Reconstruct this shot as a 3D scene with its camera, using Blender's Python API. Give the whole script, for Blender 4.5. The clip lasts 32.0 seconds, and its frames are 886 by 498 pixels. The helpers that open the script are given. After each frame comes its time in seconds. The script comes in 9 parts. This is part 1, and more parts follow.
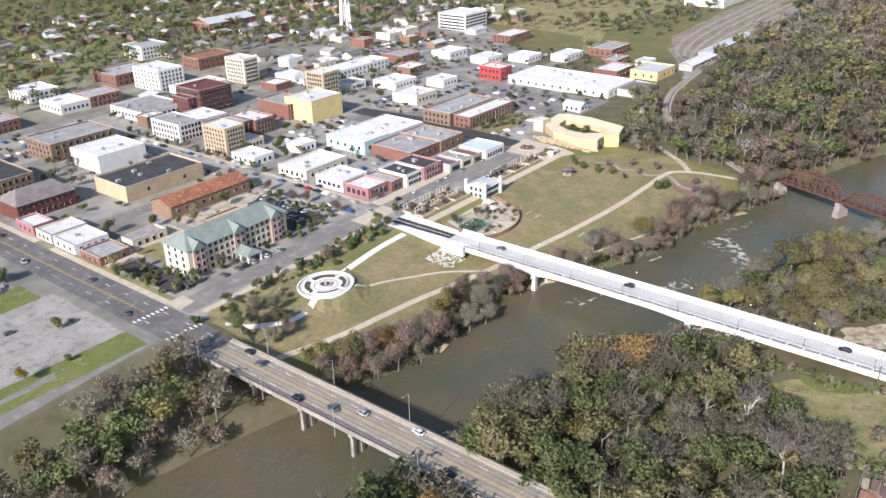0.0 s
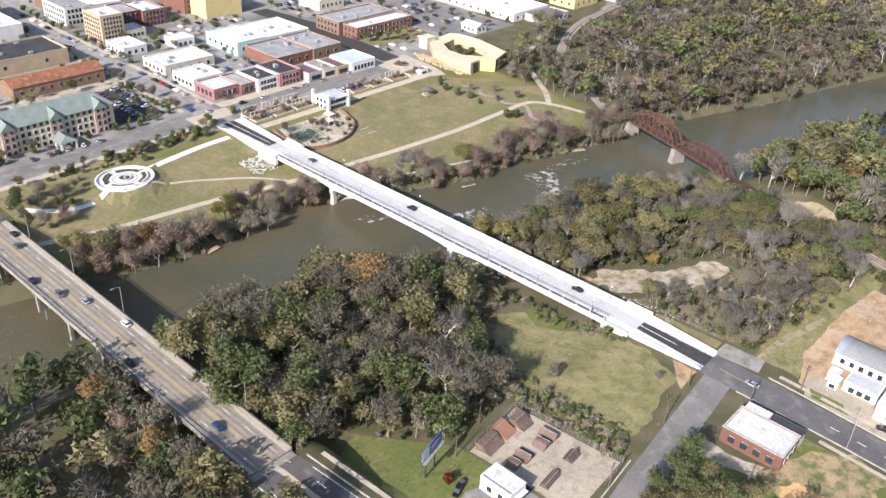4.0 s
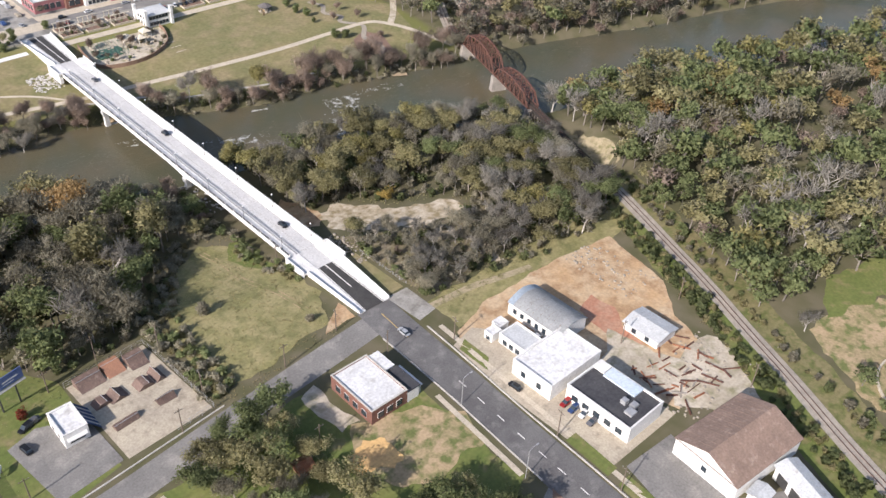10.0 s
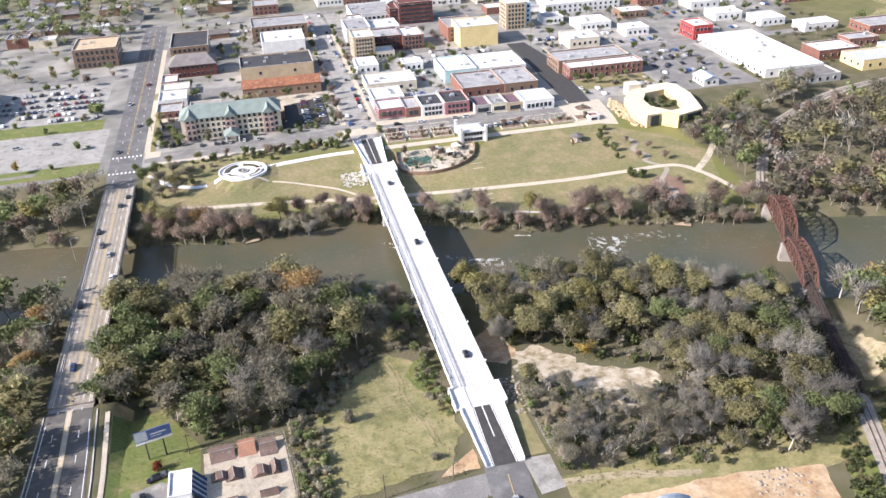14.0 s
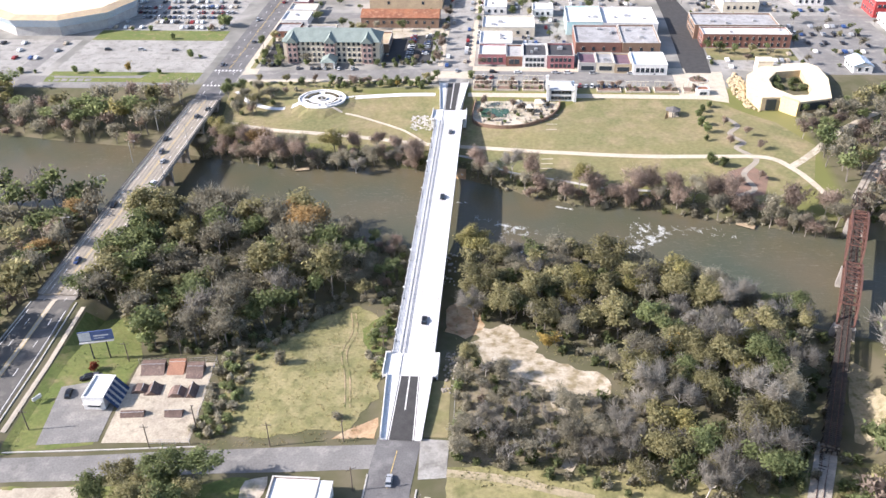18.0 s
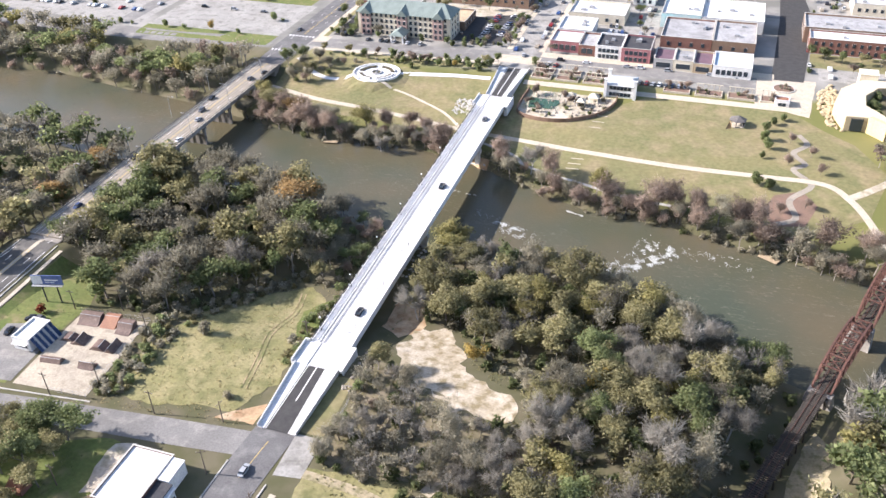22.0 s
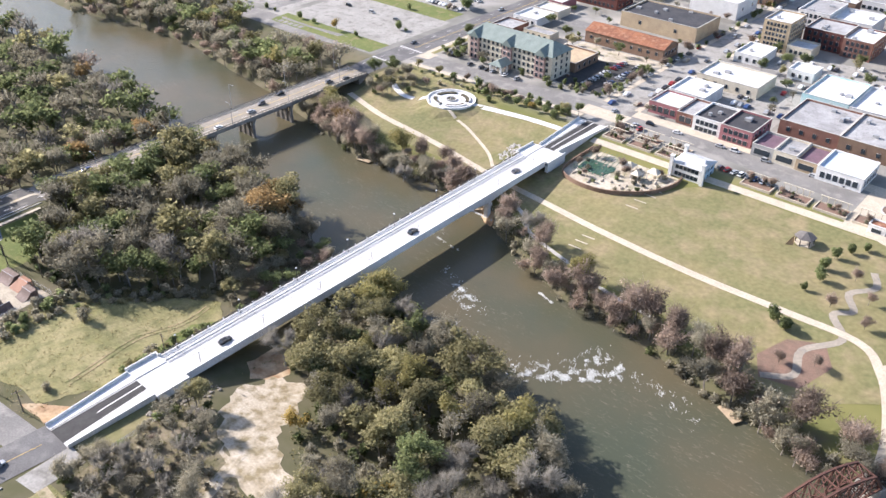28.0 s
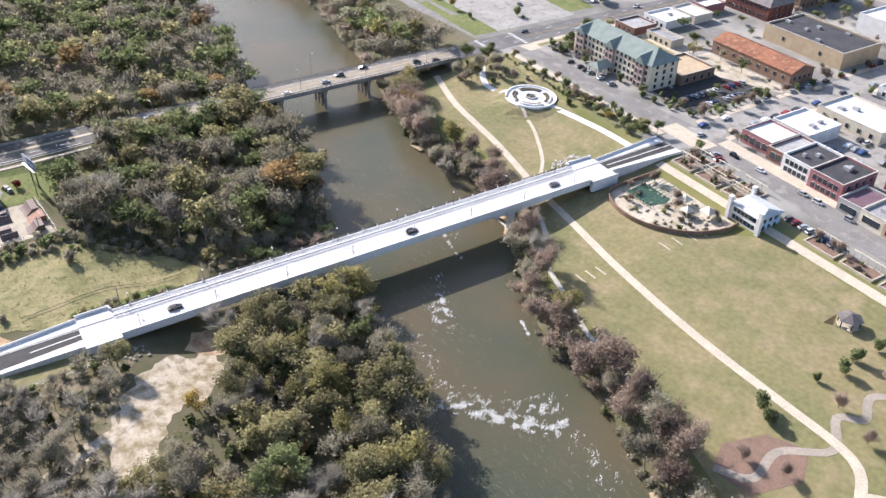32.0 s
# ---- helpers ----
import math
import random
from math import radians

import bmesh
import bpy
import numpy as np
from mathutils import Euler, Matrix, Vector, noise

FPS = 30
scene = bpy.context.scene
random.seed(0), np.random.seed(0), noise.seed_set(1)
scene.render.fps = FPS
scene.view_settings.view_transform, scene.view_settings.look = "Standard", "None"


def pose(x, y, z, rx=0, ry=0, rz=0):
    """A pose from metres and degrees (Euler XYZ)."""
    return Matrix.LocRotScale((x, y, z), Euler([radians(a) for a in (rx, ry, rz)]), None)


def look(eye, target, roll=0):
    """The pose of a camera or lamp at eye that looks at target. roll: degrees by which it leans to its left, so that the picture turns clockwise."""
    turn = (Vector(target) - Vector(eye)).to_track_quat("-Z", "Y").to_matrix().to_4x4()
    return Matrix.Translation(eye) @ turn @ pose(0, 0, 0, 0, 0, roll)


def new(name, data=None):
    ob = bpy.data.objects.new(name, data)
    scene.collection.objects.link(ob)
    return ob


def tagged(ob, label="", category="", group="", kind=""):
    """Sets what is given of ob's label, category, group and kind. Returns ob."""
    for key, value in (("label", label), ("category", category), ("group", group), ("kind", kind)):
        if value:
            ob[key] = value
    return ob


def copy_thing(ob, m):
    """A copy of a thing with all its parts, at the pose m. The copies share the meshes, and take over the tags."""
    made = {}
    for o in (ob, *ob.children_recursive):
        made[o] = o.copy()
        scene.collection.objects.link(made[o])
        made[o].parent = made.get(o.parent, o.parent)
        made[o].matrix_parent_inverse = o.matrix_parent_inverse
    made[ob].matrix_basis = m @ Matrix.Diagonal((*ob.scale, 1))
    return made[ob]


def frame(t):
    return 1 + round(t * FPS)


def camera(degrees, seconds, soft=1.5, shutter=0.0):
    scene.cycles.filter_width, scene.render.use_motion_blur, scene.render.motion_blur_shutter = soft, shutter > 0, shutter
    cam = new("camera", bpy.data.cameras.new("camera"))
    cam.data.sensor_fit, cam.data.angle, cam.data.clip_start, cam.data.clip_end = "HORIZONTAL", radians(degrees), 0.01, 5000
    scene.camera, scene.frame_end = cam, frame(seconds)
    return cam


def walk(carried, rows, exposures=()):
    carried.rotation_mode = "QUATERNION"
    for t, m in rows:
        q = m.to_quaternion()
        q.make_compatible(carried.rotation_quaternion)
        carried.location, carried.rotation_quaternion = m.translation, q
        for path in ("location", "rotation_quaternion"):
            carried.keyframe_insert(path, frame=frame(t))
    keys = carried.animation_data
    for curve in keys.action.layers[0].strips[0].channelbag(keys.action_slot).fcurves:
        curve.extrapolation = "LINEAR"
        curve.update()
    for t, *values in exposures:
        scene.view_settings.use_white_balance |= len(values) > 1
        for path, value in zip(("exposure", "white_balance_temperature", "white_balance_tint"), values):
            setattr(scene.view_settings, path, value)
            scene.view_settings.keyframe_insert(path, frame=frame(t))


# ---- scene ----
cam = camera(55.2, 32.0)
PATH = [
    (0, (-247.694, -19.78, 140.25), (-246.281, -18.64, 139.411), -1.4),
    (0.5, (-240.703, -30.479, 141.879), (-239.358, -29.273, 141.02), -1.6),
    (1, (-234.667, -39.245, 142.693), (-233.295, -38.109, 141.783), -0.5),
    (1.5, (-228.13, -47.875, 143.342), (-226.774, -46.757, 142.387), 0.6),
    (2, (-222.705, -57.285, 142.62), (-221.353, -56.177, 141.648), 0.1),
    (2.5, (-218.413, -63.871, 143.179), (-217.074, -62.76, 142.192), -0.2),
    (3, (-212.266, -72.668, 143.906), (-210.941, -71.556, 142.902), 1.2),
    (3.5, (-204.58, -81.227, 145.433), (-203.253, -80.119, 144.428), 3.1),
    (5.5, (-178.092, -110.379, 145.199), (-176.873, -109.233, 144.103), 4.3),
    (6, (-172.347, -116.662, 144.977), (-171.152, -115.515, 143.856), 5.5),
    (6.5, (-164.826, -123.447, 143.834), (-163.657, -122.295, 142.691), 4.4),
    (7, (-158.869, -129.278, 145.396), (-157.707, -128.142, 144.231), 3.5),
    (7.5, (-151.933, -134.975, 144.144), (-150.784, -133.838, 142.966), 4.5),
    (8, (-144.362, -141.932, 145.957), (-143.162, -140.967, 144.68), 4.5),
    (8.5, (-136.764, -146.902, 146.906), (-135.554, -145.988, 145.602), 5.2),
    (9, (-129.274, -150.797, 146.023), (-128.042, -149.793, 144.808), 4.2),
    (9.5, (-119.92, -155.688, 149.075), (-118.747, -154.596, 147.878), 3.4),
    (10, (-110.873, -160.306, 150.989), (-109.747, -159.165, 149.793), 2.8),
    (10.5, (-103.265, -162.392, 150.141), (-102.265, -161.125, 148.96), 1.0),
    (11, (-95.612, -165.378, 149.759), (-94.657, -164.055, 148.601), 1.4),
    (11.5, (-86.324, -167.92, 150.085), (-85.427, -166.543, 148.945), 0.6),
    (12, (-78.069, -170.018, 149.439), (-77.246, -168.552, 148.357), -0.7),
    (12.5, (-69.12, -171.769, 150.21), (-68.386, -170.22, 149.178), -1.9),
    (13, (-64.528, -174.442, 151.066), (-63.864, -172.832, 150.083), -1.7),
    (13.5, (-57.084, -176.213, 152.861), (-56.561, -174.535, 151.906), -0.6),
    (14, (-48.046, -177.201, 152.826), (-47.673, -175.496, 151.849), -2.2),
    (14.5, (-38.46, -176.979, 150.523), (-38.229, -175.287, 149.483), -3.5),
    (16.5, (-2.778, -175.841, 151.451), (-2.8, -174.174, 150.346), -2.1),
    (17, (5.126, -174.314, 151.224), (5.062, -172.65, 150.115), -0.9),
    (17.5, (14.753, -172.97, 152.108), (14.635, -171.306, 151.005), -1.4),
    (18, (23.162, -170.681, 152.071), (23.029, -169.009, 150.982), -1.1),
    (18.5, (31.344, -168.092, 151.867), (31.233, -166.42, 150.775), -1.4),
    (19, (39.024, -166.216, 150.847), (38.987, -164.549, 149.742), -0.3),
    (19.5, (46.979, -163.079, 150.153), (46.934, -161.425, 149.031), 0.3),
    (20, (55.419, -160.206, 149.743), (55.317, -158.563, 148.606), -0.1),
    (20.5, (63.358, -156.464, 149.208), (63.136, -154.835, 148.069), -0.9),
    (21, (70.646, -152.929, 148.961), (70.308, -151.318, 147.825), -1.6),
    (21.5, (79.197, -148.956, 148.886), (78.741, -147.369, 147.758), -1.9),
    (22, (86.686, -144.44, 148.809), (86.137, -142.883, 147.68), -1.8),
    (22.5, (92.151, -139.814, 147.679), (91.52, -138.295, 146.541), -1.4),
    (23, (102.175, -135.117, 146.811), (101.439, -133.648, 145.671), -2.3),
    (23.5, (106.25, -130.219, 146.126), (105.446, -128.788, 144.982), -2.8),
    (24, (115.397, -125.488, 144.008), (114.496, -124.097, 142.888), -3.7),
    (24.5, (122.246, -117.895, 146.025), (121.266, -116.556, 144.908), -4.1),
    (26.5, (145.798, -91.325, 145.51), (144.691, -90.045, 144.445), -2.0),
    (27, (150.47, -84.632, 145.137), (149.362, -83.356, 144.067), -0.6),
    (27.5, (155.406, -77.519, 144.661), (154.302, -76.251, 143.578), -0.1),
    (28, (159.552, -70.235, 144.075), (158.457, -68.97, 142.98), 0.4),
    (28.5, (164.207, -63.273, 145.318), (163.111, -62.02, 144.209), 0.1),
    (29, (168.314, -55.651, 145.569), (167.206, -54.413, 144.455), 0.9),
    (29.5, (172.035, -47.997, 145.444), (170.889, -46.796, 144.328), 1.5),
    (30, (175.274, -40.681, 145.827), (174.065, -39.553, 144.702), 1.3),
    (30.5, (179.153, -31.96, 144.743), (177.887, -30.917, 143.598), 1.4),
    (31, (182.813, -24.111, 145.035), (181.501, -23.143, 143.878), 1.2),
    (31.5, (185.865, -16.491, 145.522), (184.516, -15.575, 144.364), 0.9),
    (32, (188.315, -9.489, 145.08), (186.933, -8.615, 143.928), 1.2),
]
walk(cam, [(t, look(eye, target, roll)) for t, eye, target, roll in PATH], [(0, 0.53, 6200, 16), (6, 0.69, 6350, 16), (8, 0.64, 6370, 16), (9, 0.54, 6390, 16), (10, 0.5, 6400, 16), (13, 0.88, 6250, 17), (17, 1.07, 6250, 17), (20, 1.16, 6250, 17), (24, 1.16, 6250, 17), (28, 1.04, 6230, 17), (32, 0.94, 6200, 17)])

# ---- light ----
world = bpy.data.worlds.new("sky")
scene.world = world
world.use_nodes = True
_n = world.node_tree.nodes
_sky = _n.new("ShaderNodeTexSky")
_sky.sky_type = "NISHITA"
_sky.sun_disc = False
SUN_UP, SUN_TO = radians(30.5), Vector((0.983, 0.18, 0))
_sky.sun_elevation = SUN_UP
_sky.sun_rotation = math.atan2(-SUN_TO.x, -SUN_TO.y)
_sky.air_density, _sky.dust_density = 1.0, 1.5
_bg = _n["Background"]
world.node_tree.links.new(_sky.outputs[0], _bg.inputs[0])
_bg.inputs[1].default_value = 0.125
_sun = bpy.data.lights.new("sun", "SUN")
_sun.energy, _sun.angle, _sun.color = 5.0, radians(0.53), (1.0, 0.95, 0.88)
sun = new("sun", _sun)
_dir = Vector((SUN_TO.x * math.cos(SUN_UP), SUN_TO.y * math.cos(SUN_UP), -math.sin(SUN_UP)))
sun.rotation_mode = "QUATERNION"
sun.rotation_quaternion = _dir.to_track_quat("-Z", "Y")
scene.view_settings.exposure = 0.0

# ---- materials ----
def mat(name, base, other=None, scale=0.3, fine=4.0, rough=0.85, metal=0.0, bump=0.0, vary=0.0, spots=None, spot_at=0.62, spec=0.3):
    """A weathered surface: base and other mixed by broad noise, a fine grain on top, optional stains, and a
    value shift from piece to piece."""
    m = bpy.data.materials.new(name)
    m.use_nodes = True
    nt = m.node_tree
    nd, ln = nt.nodes, nt.links
    b = nd["Principled BSDF"]
    b.inputs["Roughness"].default_value, b.inputs["Metallic"].default_value = rough, metal
    b.inputs["Specular IOR Level"].default_value = spec
    other = other or tuple(c * 0.72 for c in base)
    geo = nd.new("ShaderNodeNewGeometry")
    big = nd.new("ShaderNodeTexNoise")
    big.inputs["Scale"].default_value, big.inputs["Detail"].default_value = scale, 4
    big.inputs["Roughness"].default_value = 0.65
    ln.new(geo.outputs["Position"], big.inputs["Vector"])
    ramp = nd.new("ShaderNodeMapRange")
    ramp.inputs["From Min"].default_value, ramp.inputs["From Max"].default_value = 0.36, 0.64
    ln.new(big.outputs["Fac"], ramp.inputs["Value"])
    mix = nd.new("ShaderNodeMix")
    mix.data_type = "RGBA"
    mix.inputs["A"].default_value, mix.inputs["B"].default_value = (*base, 1), (*other, 1)
    ln.new(ramp.outputs["Result"], mix.inputs["Factor"])
    col = mix.outputs["Result"]
    small = nd.new("ShaderNodeTexNoise")
    small.inputs["Scale"].default_value, small.inputs["Detail"].default_value = fine, 3
    ln.new(geo.outputs["Position"], small.inputs["Vector"])
    if spots:
        sp = nd.new("ShaderNodeTexNoise")
        sp.inputs["Scale"].default_value, sp.inputs["Detail"].default_value = scale * 3.1, 5
        ln.new(geo.outputs["Position"], sp.inputs["Vector"])
        r2 = nd.new("ShaderNodeMapRange")
        r2.inputs["From Min"].default_value, r2.inputs["From Max"].default_value = spot_at - 0.10, spot_at + 0.10
        ln.new(sp.outputs["Fac"], r2.inputs["Value"])
        m2 = nd.new("ShaderNodeMix")
        m2.data_type = "RGBA"
        m2.inputs["B"].default_value = (*spots, 1)
        ln.new(r2.outputs["Result"], m2.inputs["Factor"])
        ln.new(col, m2.inputs["A"])
        col = m2.outputs["Result"]
    hsv = nd.new("ShaderNodeHueSaturation")
    ln.new(col, hsv.inputs["Color"])
    val = nd.new("ShaderNodeMapRange")
    val.inputs["To Min"].default_value, val.inputs["To Max"].default_value = 0.62, 1.38
    ln.new(small.outputs["Fac"], val.inputs["Value"])
    out = val.outputs["Result"]
    if vary:
        info = nd.new("ShaderNodeObjectInfo")
        isl = nd.new("ShaderNodeMapRange")
        isl.inputs["To Min"].default_value, isl.inputs["To Max"].default_value = 1 - vary, 1 + vary
        ln.new(info.outputs["Random"], isl.inputs["Value"])
        mul = nd.new("ShaderNodeMath")
        mul.operation = "MULTIPLY"
        ln.new(out, mul.inputs[0])
        ln.new(isl.outputs["Result"], mul.inputs[1])
        out = mul.outputs[0]
    ln.new(out, hsv.inputs["Value"])
    ln.new(hsv.outputs["Color"], b.inputs["Base Color"])
    if bump:
        bp = nd.new("ShaderNodeBump")
        bp.inputs["Strength"].default_value, bp.inputs["Distance"].default_value = 0.6, bump
        ln.new(small.outputs["Fac"], bp.inputs["Height"])
        ln.new(bp.outputs["Normal"], b.inputs["Normal"])
    return m


def leaf_mat(name, c1, c2, island=0.35):
    """Foliage or twigs: each clump has its own shade between two colours, and each tree its own value."""
    m = bpy.data.materials.new(name)
    m.use_nodes = True
    nd, ln = m.node_tree.nodes, m.node_tree.links
    b = nd["Principled BSDF"]
    b.inputs["Roughness"].default_value = 0.9
    b.inputs["Specular IOR Level"].default_value = 0.1
    geo = nd.new("ShaderNodeNewGeometry")
    info = nd.new("ShaderNodeObjectInfo")
    mix = nd.new("ShaderNodeMix")
    mix.data_type = "RGBA"
    mix.inputs["A"].default_value, mix.inputs["B"].default_value = (*c1, 1), (*c2, 1)
    ln.new(geo.outputs["Random Per Island"], mix.inputs["Factor"])
    hsv = nd.new("ShaderNodeHueSaturation")
    v = nd.new("ShaderNodeMapRange")
    v.inputs["To Min"].default_value, v.inputs["To Max"].default_value = 1 - island, 1 + island
    ln.new(info.outputs["Random"], v.inputs["Value"])
    ln.new(v.outputs["Result"], hsv.inputs["Value"])
    ln.new(mix.outputs["Result"], hsv.inputs["Color"])
    ln.new(hsv.outputs["Color"], b.inputs["Base Color"])
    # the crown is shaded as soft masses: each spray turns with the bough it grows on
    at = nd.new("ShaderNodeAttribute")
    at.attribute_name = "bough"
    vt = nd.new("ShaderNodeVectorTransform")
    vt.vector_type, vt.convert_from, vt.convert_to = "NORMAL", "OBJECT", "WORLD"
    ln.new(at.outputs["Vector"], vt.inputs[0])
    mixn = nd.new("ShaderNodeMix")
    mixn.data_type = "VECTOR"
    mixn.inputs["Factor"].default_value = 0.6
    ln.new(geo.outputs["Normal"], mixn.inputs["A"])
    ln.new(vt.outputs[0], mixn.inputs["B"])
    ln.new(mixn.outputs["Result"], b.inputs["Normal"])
    tr = nd.new("ShaderNodeBsdfTranslucent")
    ln.new(hsv.outputs["Color"], tr.inputs["Color"])
    ms = nd.new("ShaderNodeMixShader")
    ms.inputs[0].default_value = 0.55
    ln.new(b.outputs[0], ms.inputs[1])
    ln.new(tr.outputs[0], ms.inputs[2])
    ln.new(ms.outputs[0], nd["Material Output"].inputs["Surface"])
    return m


def glass_mat(name, tint=(0.03, 0.04, 0.05)):
    m = bpy.data.materials.new(name)
    m.use_nodes = True
    b = m.node_tree.nodes["Principled BSDF"]
    b.inputs["Base Color"].default_value = (*tint, 1)
    b.inputs["Roughness"].default_value = 0.08
    b.inputs["Specular IOR Level"].default_value = 0.6
    return m


M_CONC_W = mat("white_concrete", (0.70, 0.69, 0.665), (0.60, 0.59, 0.565), 0.12, 2.0, 0.8, spots=(0.58, 0.57, 0.54), spot_at=0.66)
M_DECK = mat("new_deck_concrete", (0.54, 0.53, 0.51), (0.465, 0.455, 0.44), 0.1, 1.5, 0.85, spots=(0.46, 0.45, 0.435), spot_at=0.66)
M_CONC_T = mat("tan_concrete", (0.325, 0.285, 0.228), (0.262, 0.23, 0.185), 0.15, 1.2, 0.9, spots=(0.24, 0.22, 0.19), spot_at=0.64)
M_CONC_T2 = mat("worn_wheel_path", (0.25, 0.215, 0.172), (0.205, 0.18, 0.145), 0.12, 1.2, 0.9, spots=(0.30, 0.265, 0.21), spot_at=0.62)
M_CONC_P = mat("pale_old_concrete", (0.42, 0.375, 0.30), (0.34, 0.30, 0.245), 0.15, 1.2, 0.9)
M_CONC_D = mat("stained_concrete", (0.34, 0.31, 0.27), (0.22, 0.20, 0.18), 0.25, 2.0, 0.9)
M_WALK = mat("pale_walk", (0.50, 0.435, 0.335), (0.42, 0.365, 0.285), 0.3, 2.0, 0.9)
M_KERB = mat("kerb_concrete", (0.50, 0.47, 0.42), (0.38, 0.36, 0.32), 0.4, 2.0, 0.9)
M_ASPH_NEW = mat("new_asphalt", (0.045, 0.043, 0.042), (0.06, 0.058, 0.055), 0.4, 6.0, 0.9)
M_ASPH = mat("asphalt", (0.15, 0.145, 0.14), (0.105, 0.10, 0.098), 0.09, 3.0, 0.9, spots=(0.20, 0.19, 0.18), spot_at=0.64)
M_ASPH_OLD = mat("worn_asphalt", (0.215, 0.205, 0.19), (0.165, 0.157, 0.146), 0.08, 2.0, 0.92, spots=(0.27, 0.255, 0.23), spot_at=0.62)
M_LOT = mat("old_lot_paving", (0.33, 0.315, 0.285), (0.25, 0.238, 0.215), 0.09, 1.5, 0.92, spots=(0.17, 0.16, 0.14), spot_at=0.62)
M_PAINT_W = mat("white_road_paint", (0.75, 0.74, 0.70), (0.6, 0.58, 0.55), 0.8, 5.0, 0.8)
M_PAINT_Y = mat("faded_yellow_road_paint", (0.55, 0.40, 0.14), (0.42, 0.31, 0.13), 0.8, 5.0, 0.8)
M_BLVD = mat("boulevard_asphalt", (0.12, 0.112, 0.102), (0.09, 0.085, 0.078), 0.09, 3.0, 0.9, spots=(0.19, 0.175, 0.15), spot_at=0.64)
M_CLEAR = mat("pale_bare_sand", (0.53, 0.465, 0.37), (0.37, 0.31, 0.22), 0.12, 1.6, 0.95, bump=0.08, spots=(0.235, 0.19, 0.11), spot_at=0.54)
M_YARD = mat("rail_yard_gravel", (0.27, 0.225, 0.175), (0.185, 0.155, 0.12), 0.05, 1.0, 0.95, spots=(0.16, 0.15, 0.08), spot_at=0.58)
M_ROOF_PURPLE = mat("dull_purple_roof", (0.17, 0.10, 0.125), (0.13, 0.085, 0.10), 0.3, 2.0, 0.8)
M_TERRACE = mat("pale_sandstone_terrace", (0.72, 0.60, 0.42), (0.60, 0.50, 0.35), 0.3, 2.0, 0.9)
M_SAND = mat("sandy_lot", (0.43, 0.375, 0.285), (0.36, 0.31, 0.24), 0.15, 2.0, 0.95, spots=(0.27, 0.23, 0.175), spot_at=0.64)
M_DIRT = mat("orange_dirt", (0.43, 0.285, 0.155), (0.46, 0.355, 0.235), 0.09, 1.2, 0.95, bump=0.12, spots=(0.32, 0.205, 0.115), spot_at=0.56)
M_WORN = mat("worn_grass_and_dirt", (0.40, 0.295, 0.18), (0.27, 0.22, 0.115), 0.12, 1.4, 0.95, bump=0.1, spots=(0.13, 0.145, 0.05), spot_at=0.55)
M_SANDY = mat("sandy_trodden_ground", (0.36, 0.30, 0.20), (0.25, 0.21, 0.125), 0.15, 1.6, 0.95, bump=0.1, spots=(0.15, 0.14, 0.06), spot_at=0.6)
M_LEAFY = mat("dead_leaves_over_soil", (0.235, 0.195, 0.135), (0.165, 0.14, 0.085), 0.12, 1.8, 0.95, bump=0.1, spots=(0.11, 0.10, 0.05), spot_at=0.55)
M_WEEDY = mat("weedy_ground", (0.15, 0.14, 0.06), (0.21, 0.175, 0.09), 0.12, 1.4, 0.95, bump=0.1, spots=(0.10, 0.115, 0.035), spot_at=0.55)
M_HEAP = mat("orange_clay", (0.62, 0.40, 0.17), (0.52, 0.33, 0.15), 0.25, 1.2, 0.95, bump=0.1)
M_RED = mat("red_clay", (0.36, 0.16, 0.10), (0.40, 0.24, 0.16), 0.2, 1.2, 0.95, bump=0.1)
M_DIRT_P = mat("pale_dirt", (0.50, 0.44, 0.35), (0.36, 0.31, 0.235), 0.1, 1.2, 0.95, bump=0.1, spots=(0.24, 0.22, 0.13), spot_at=0.6)
M_GRASS = mat("park_lawn", (0.21, 0.18, 0.085), (0.155, 0.152, 0.066), 0.04, 0.7, 0.95, bump=0.05, spots=(0.245, 0.20, 0.11), spot_at=0.56)
M_GRASS_G = mat("green_grass", (0.105, 0.135, 0.035), (0.15, 0.16, 0.05), 0.08, 1.0, 0.95, bump=0.08, spots=(0.22, 0.18, 0.09), spot_at=0.64)
M_FIELD = mat("dry_field_grass", (0.285, 0.245, 0.125), (0.19, 0.178, 0.072), 0.09, 1.2, 0.95, bump=0.15, spots=(0.15, 0.145, 0.06), spot_at=0.58)
M_ROCK = mat("pale_riprap", (0.52, 0.50, 0.46), (0.33, 0.31, 0.28), 1.2, 3.0, 0.95, bump=0.2)
M_ROOF_W = mat("white_roof_membrane", (0.655, 0.655, 0.645), (0.54, 0.535, 0.525), 0.15, 1.5, 0.8, spots=(0.44, 0.42, 0.395), spot_at=0.63, vary=0.06)
M_ROOF_G = mat("grey_flat_roof", (0.36, 0.355, 0.35), (0.26, 0.255, 0.25), 0.15, 1.5, 0.9, spots=(0.18, 0.175, 0.17), spot_at=0.66, vary=0.12)
M_ROOF_K = mat("black_roof", (0.04, 0.04, 0.045), (0.065, 0.064, 0.066), 0.2, 1.5, 0.85, vary=0.1)
M_ROOF_GREEN = mat("green_shingle", (0.215, 0.255, 0.232), (0.17, 0.205, 0.187), 0.3, 3.0, 0.9)
M_ROOF_RUST = mat("rusty_metal_roof", (0.30, 0.125, 0.065), (0.20, 0.085, 0.05), 0.2, 2.0, 0.8, spots=(0.36, 0.20, 0.12), spot_at=0.62)
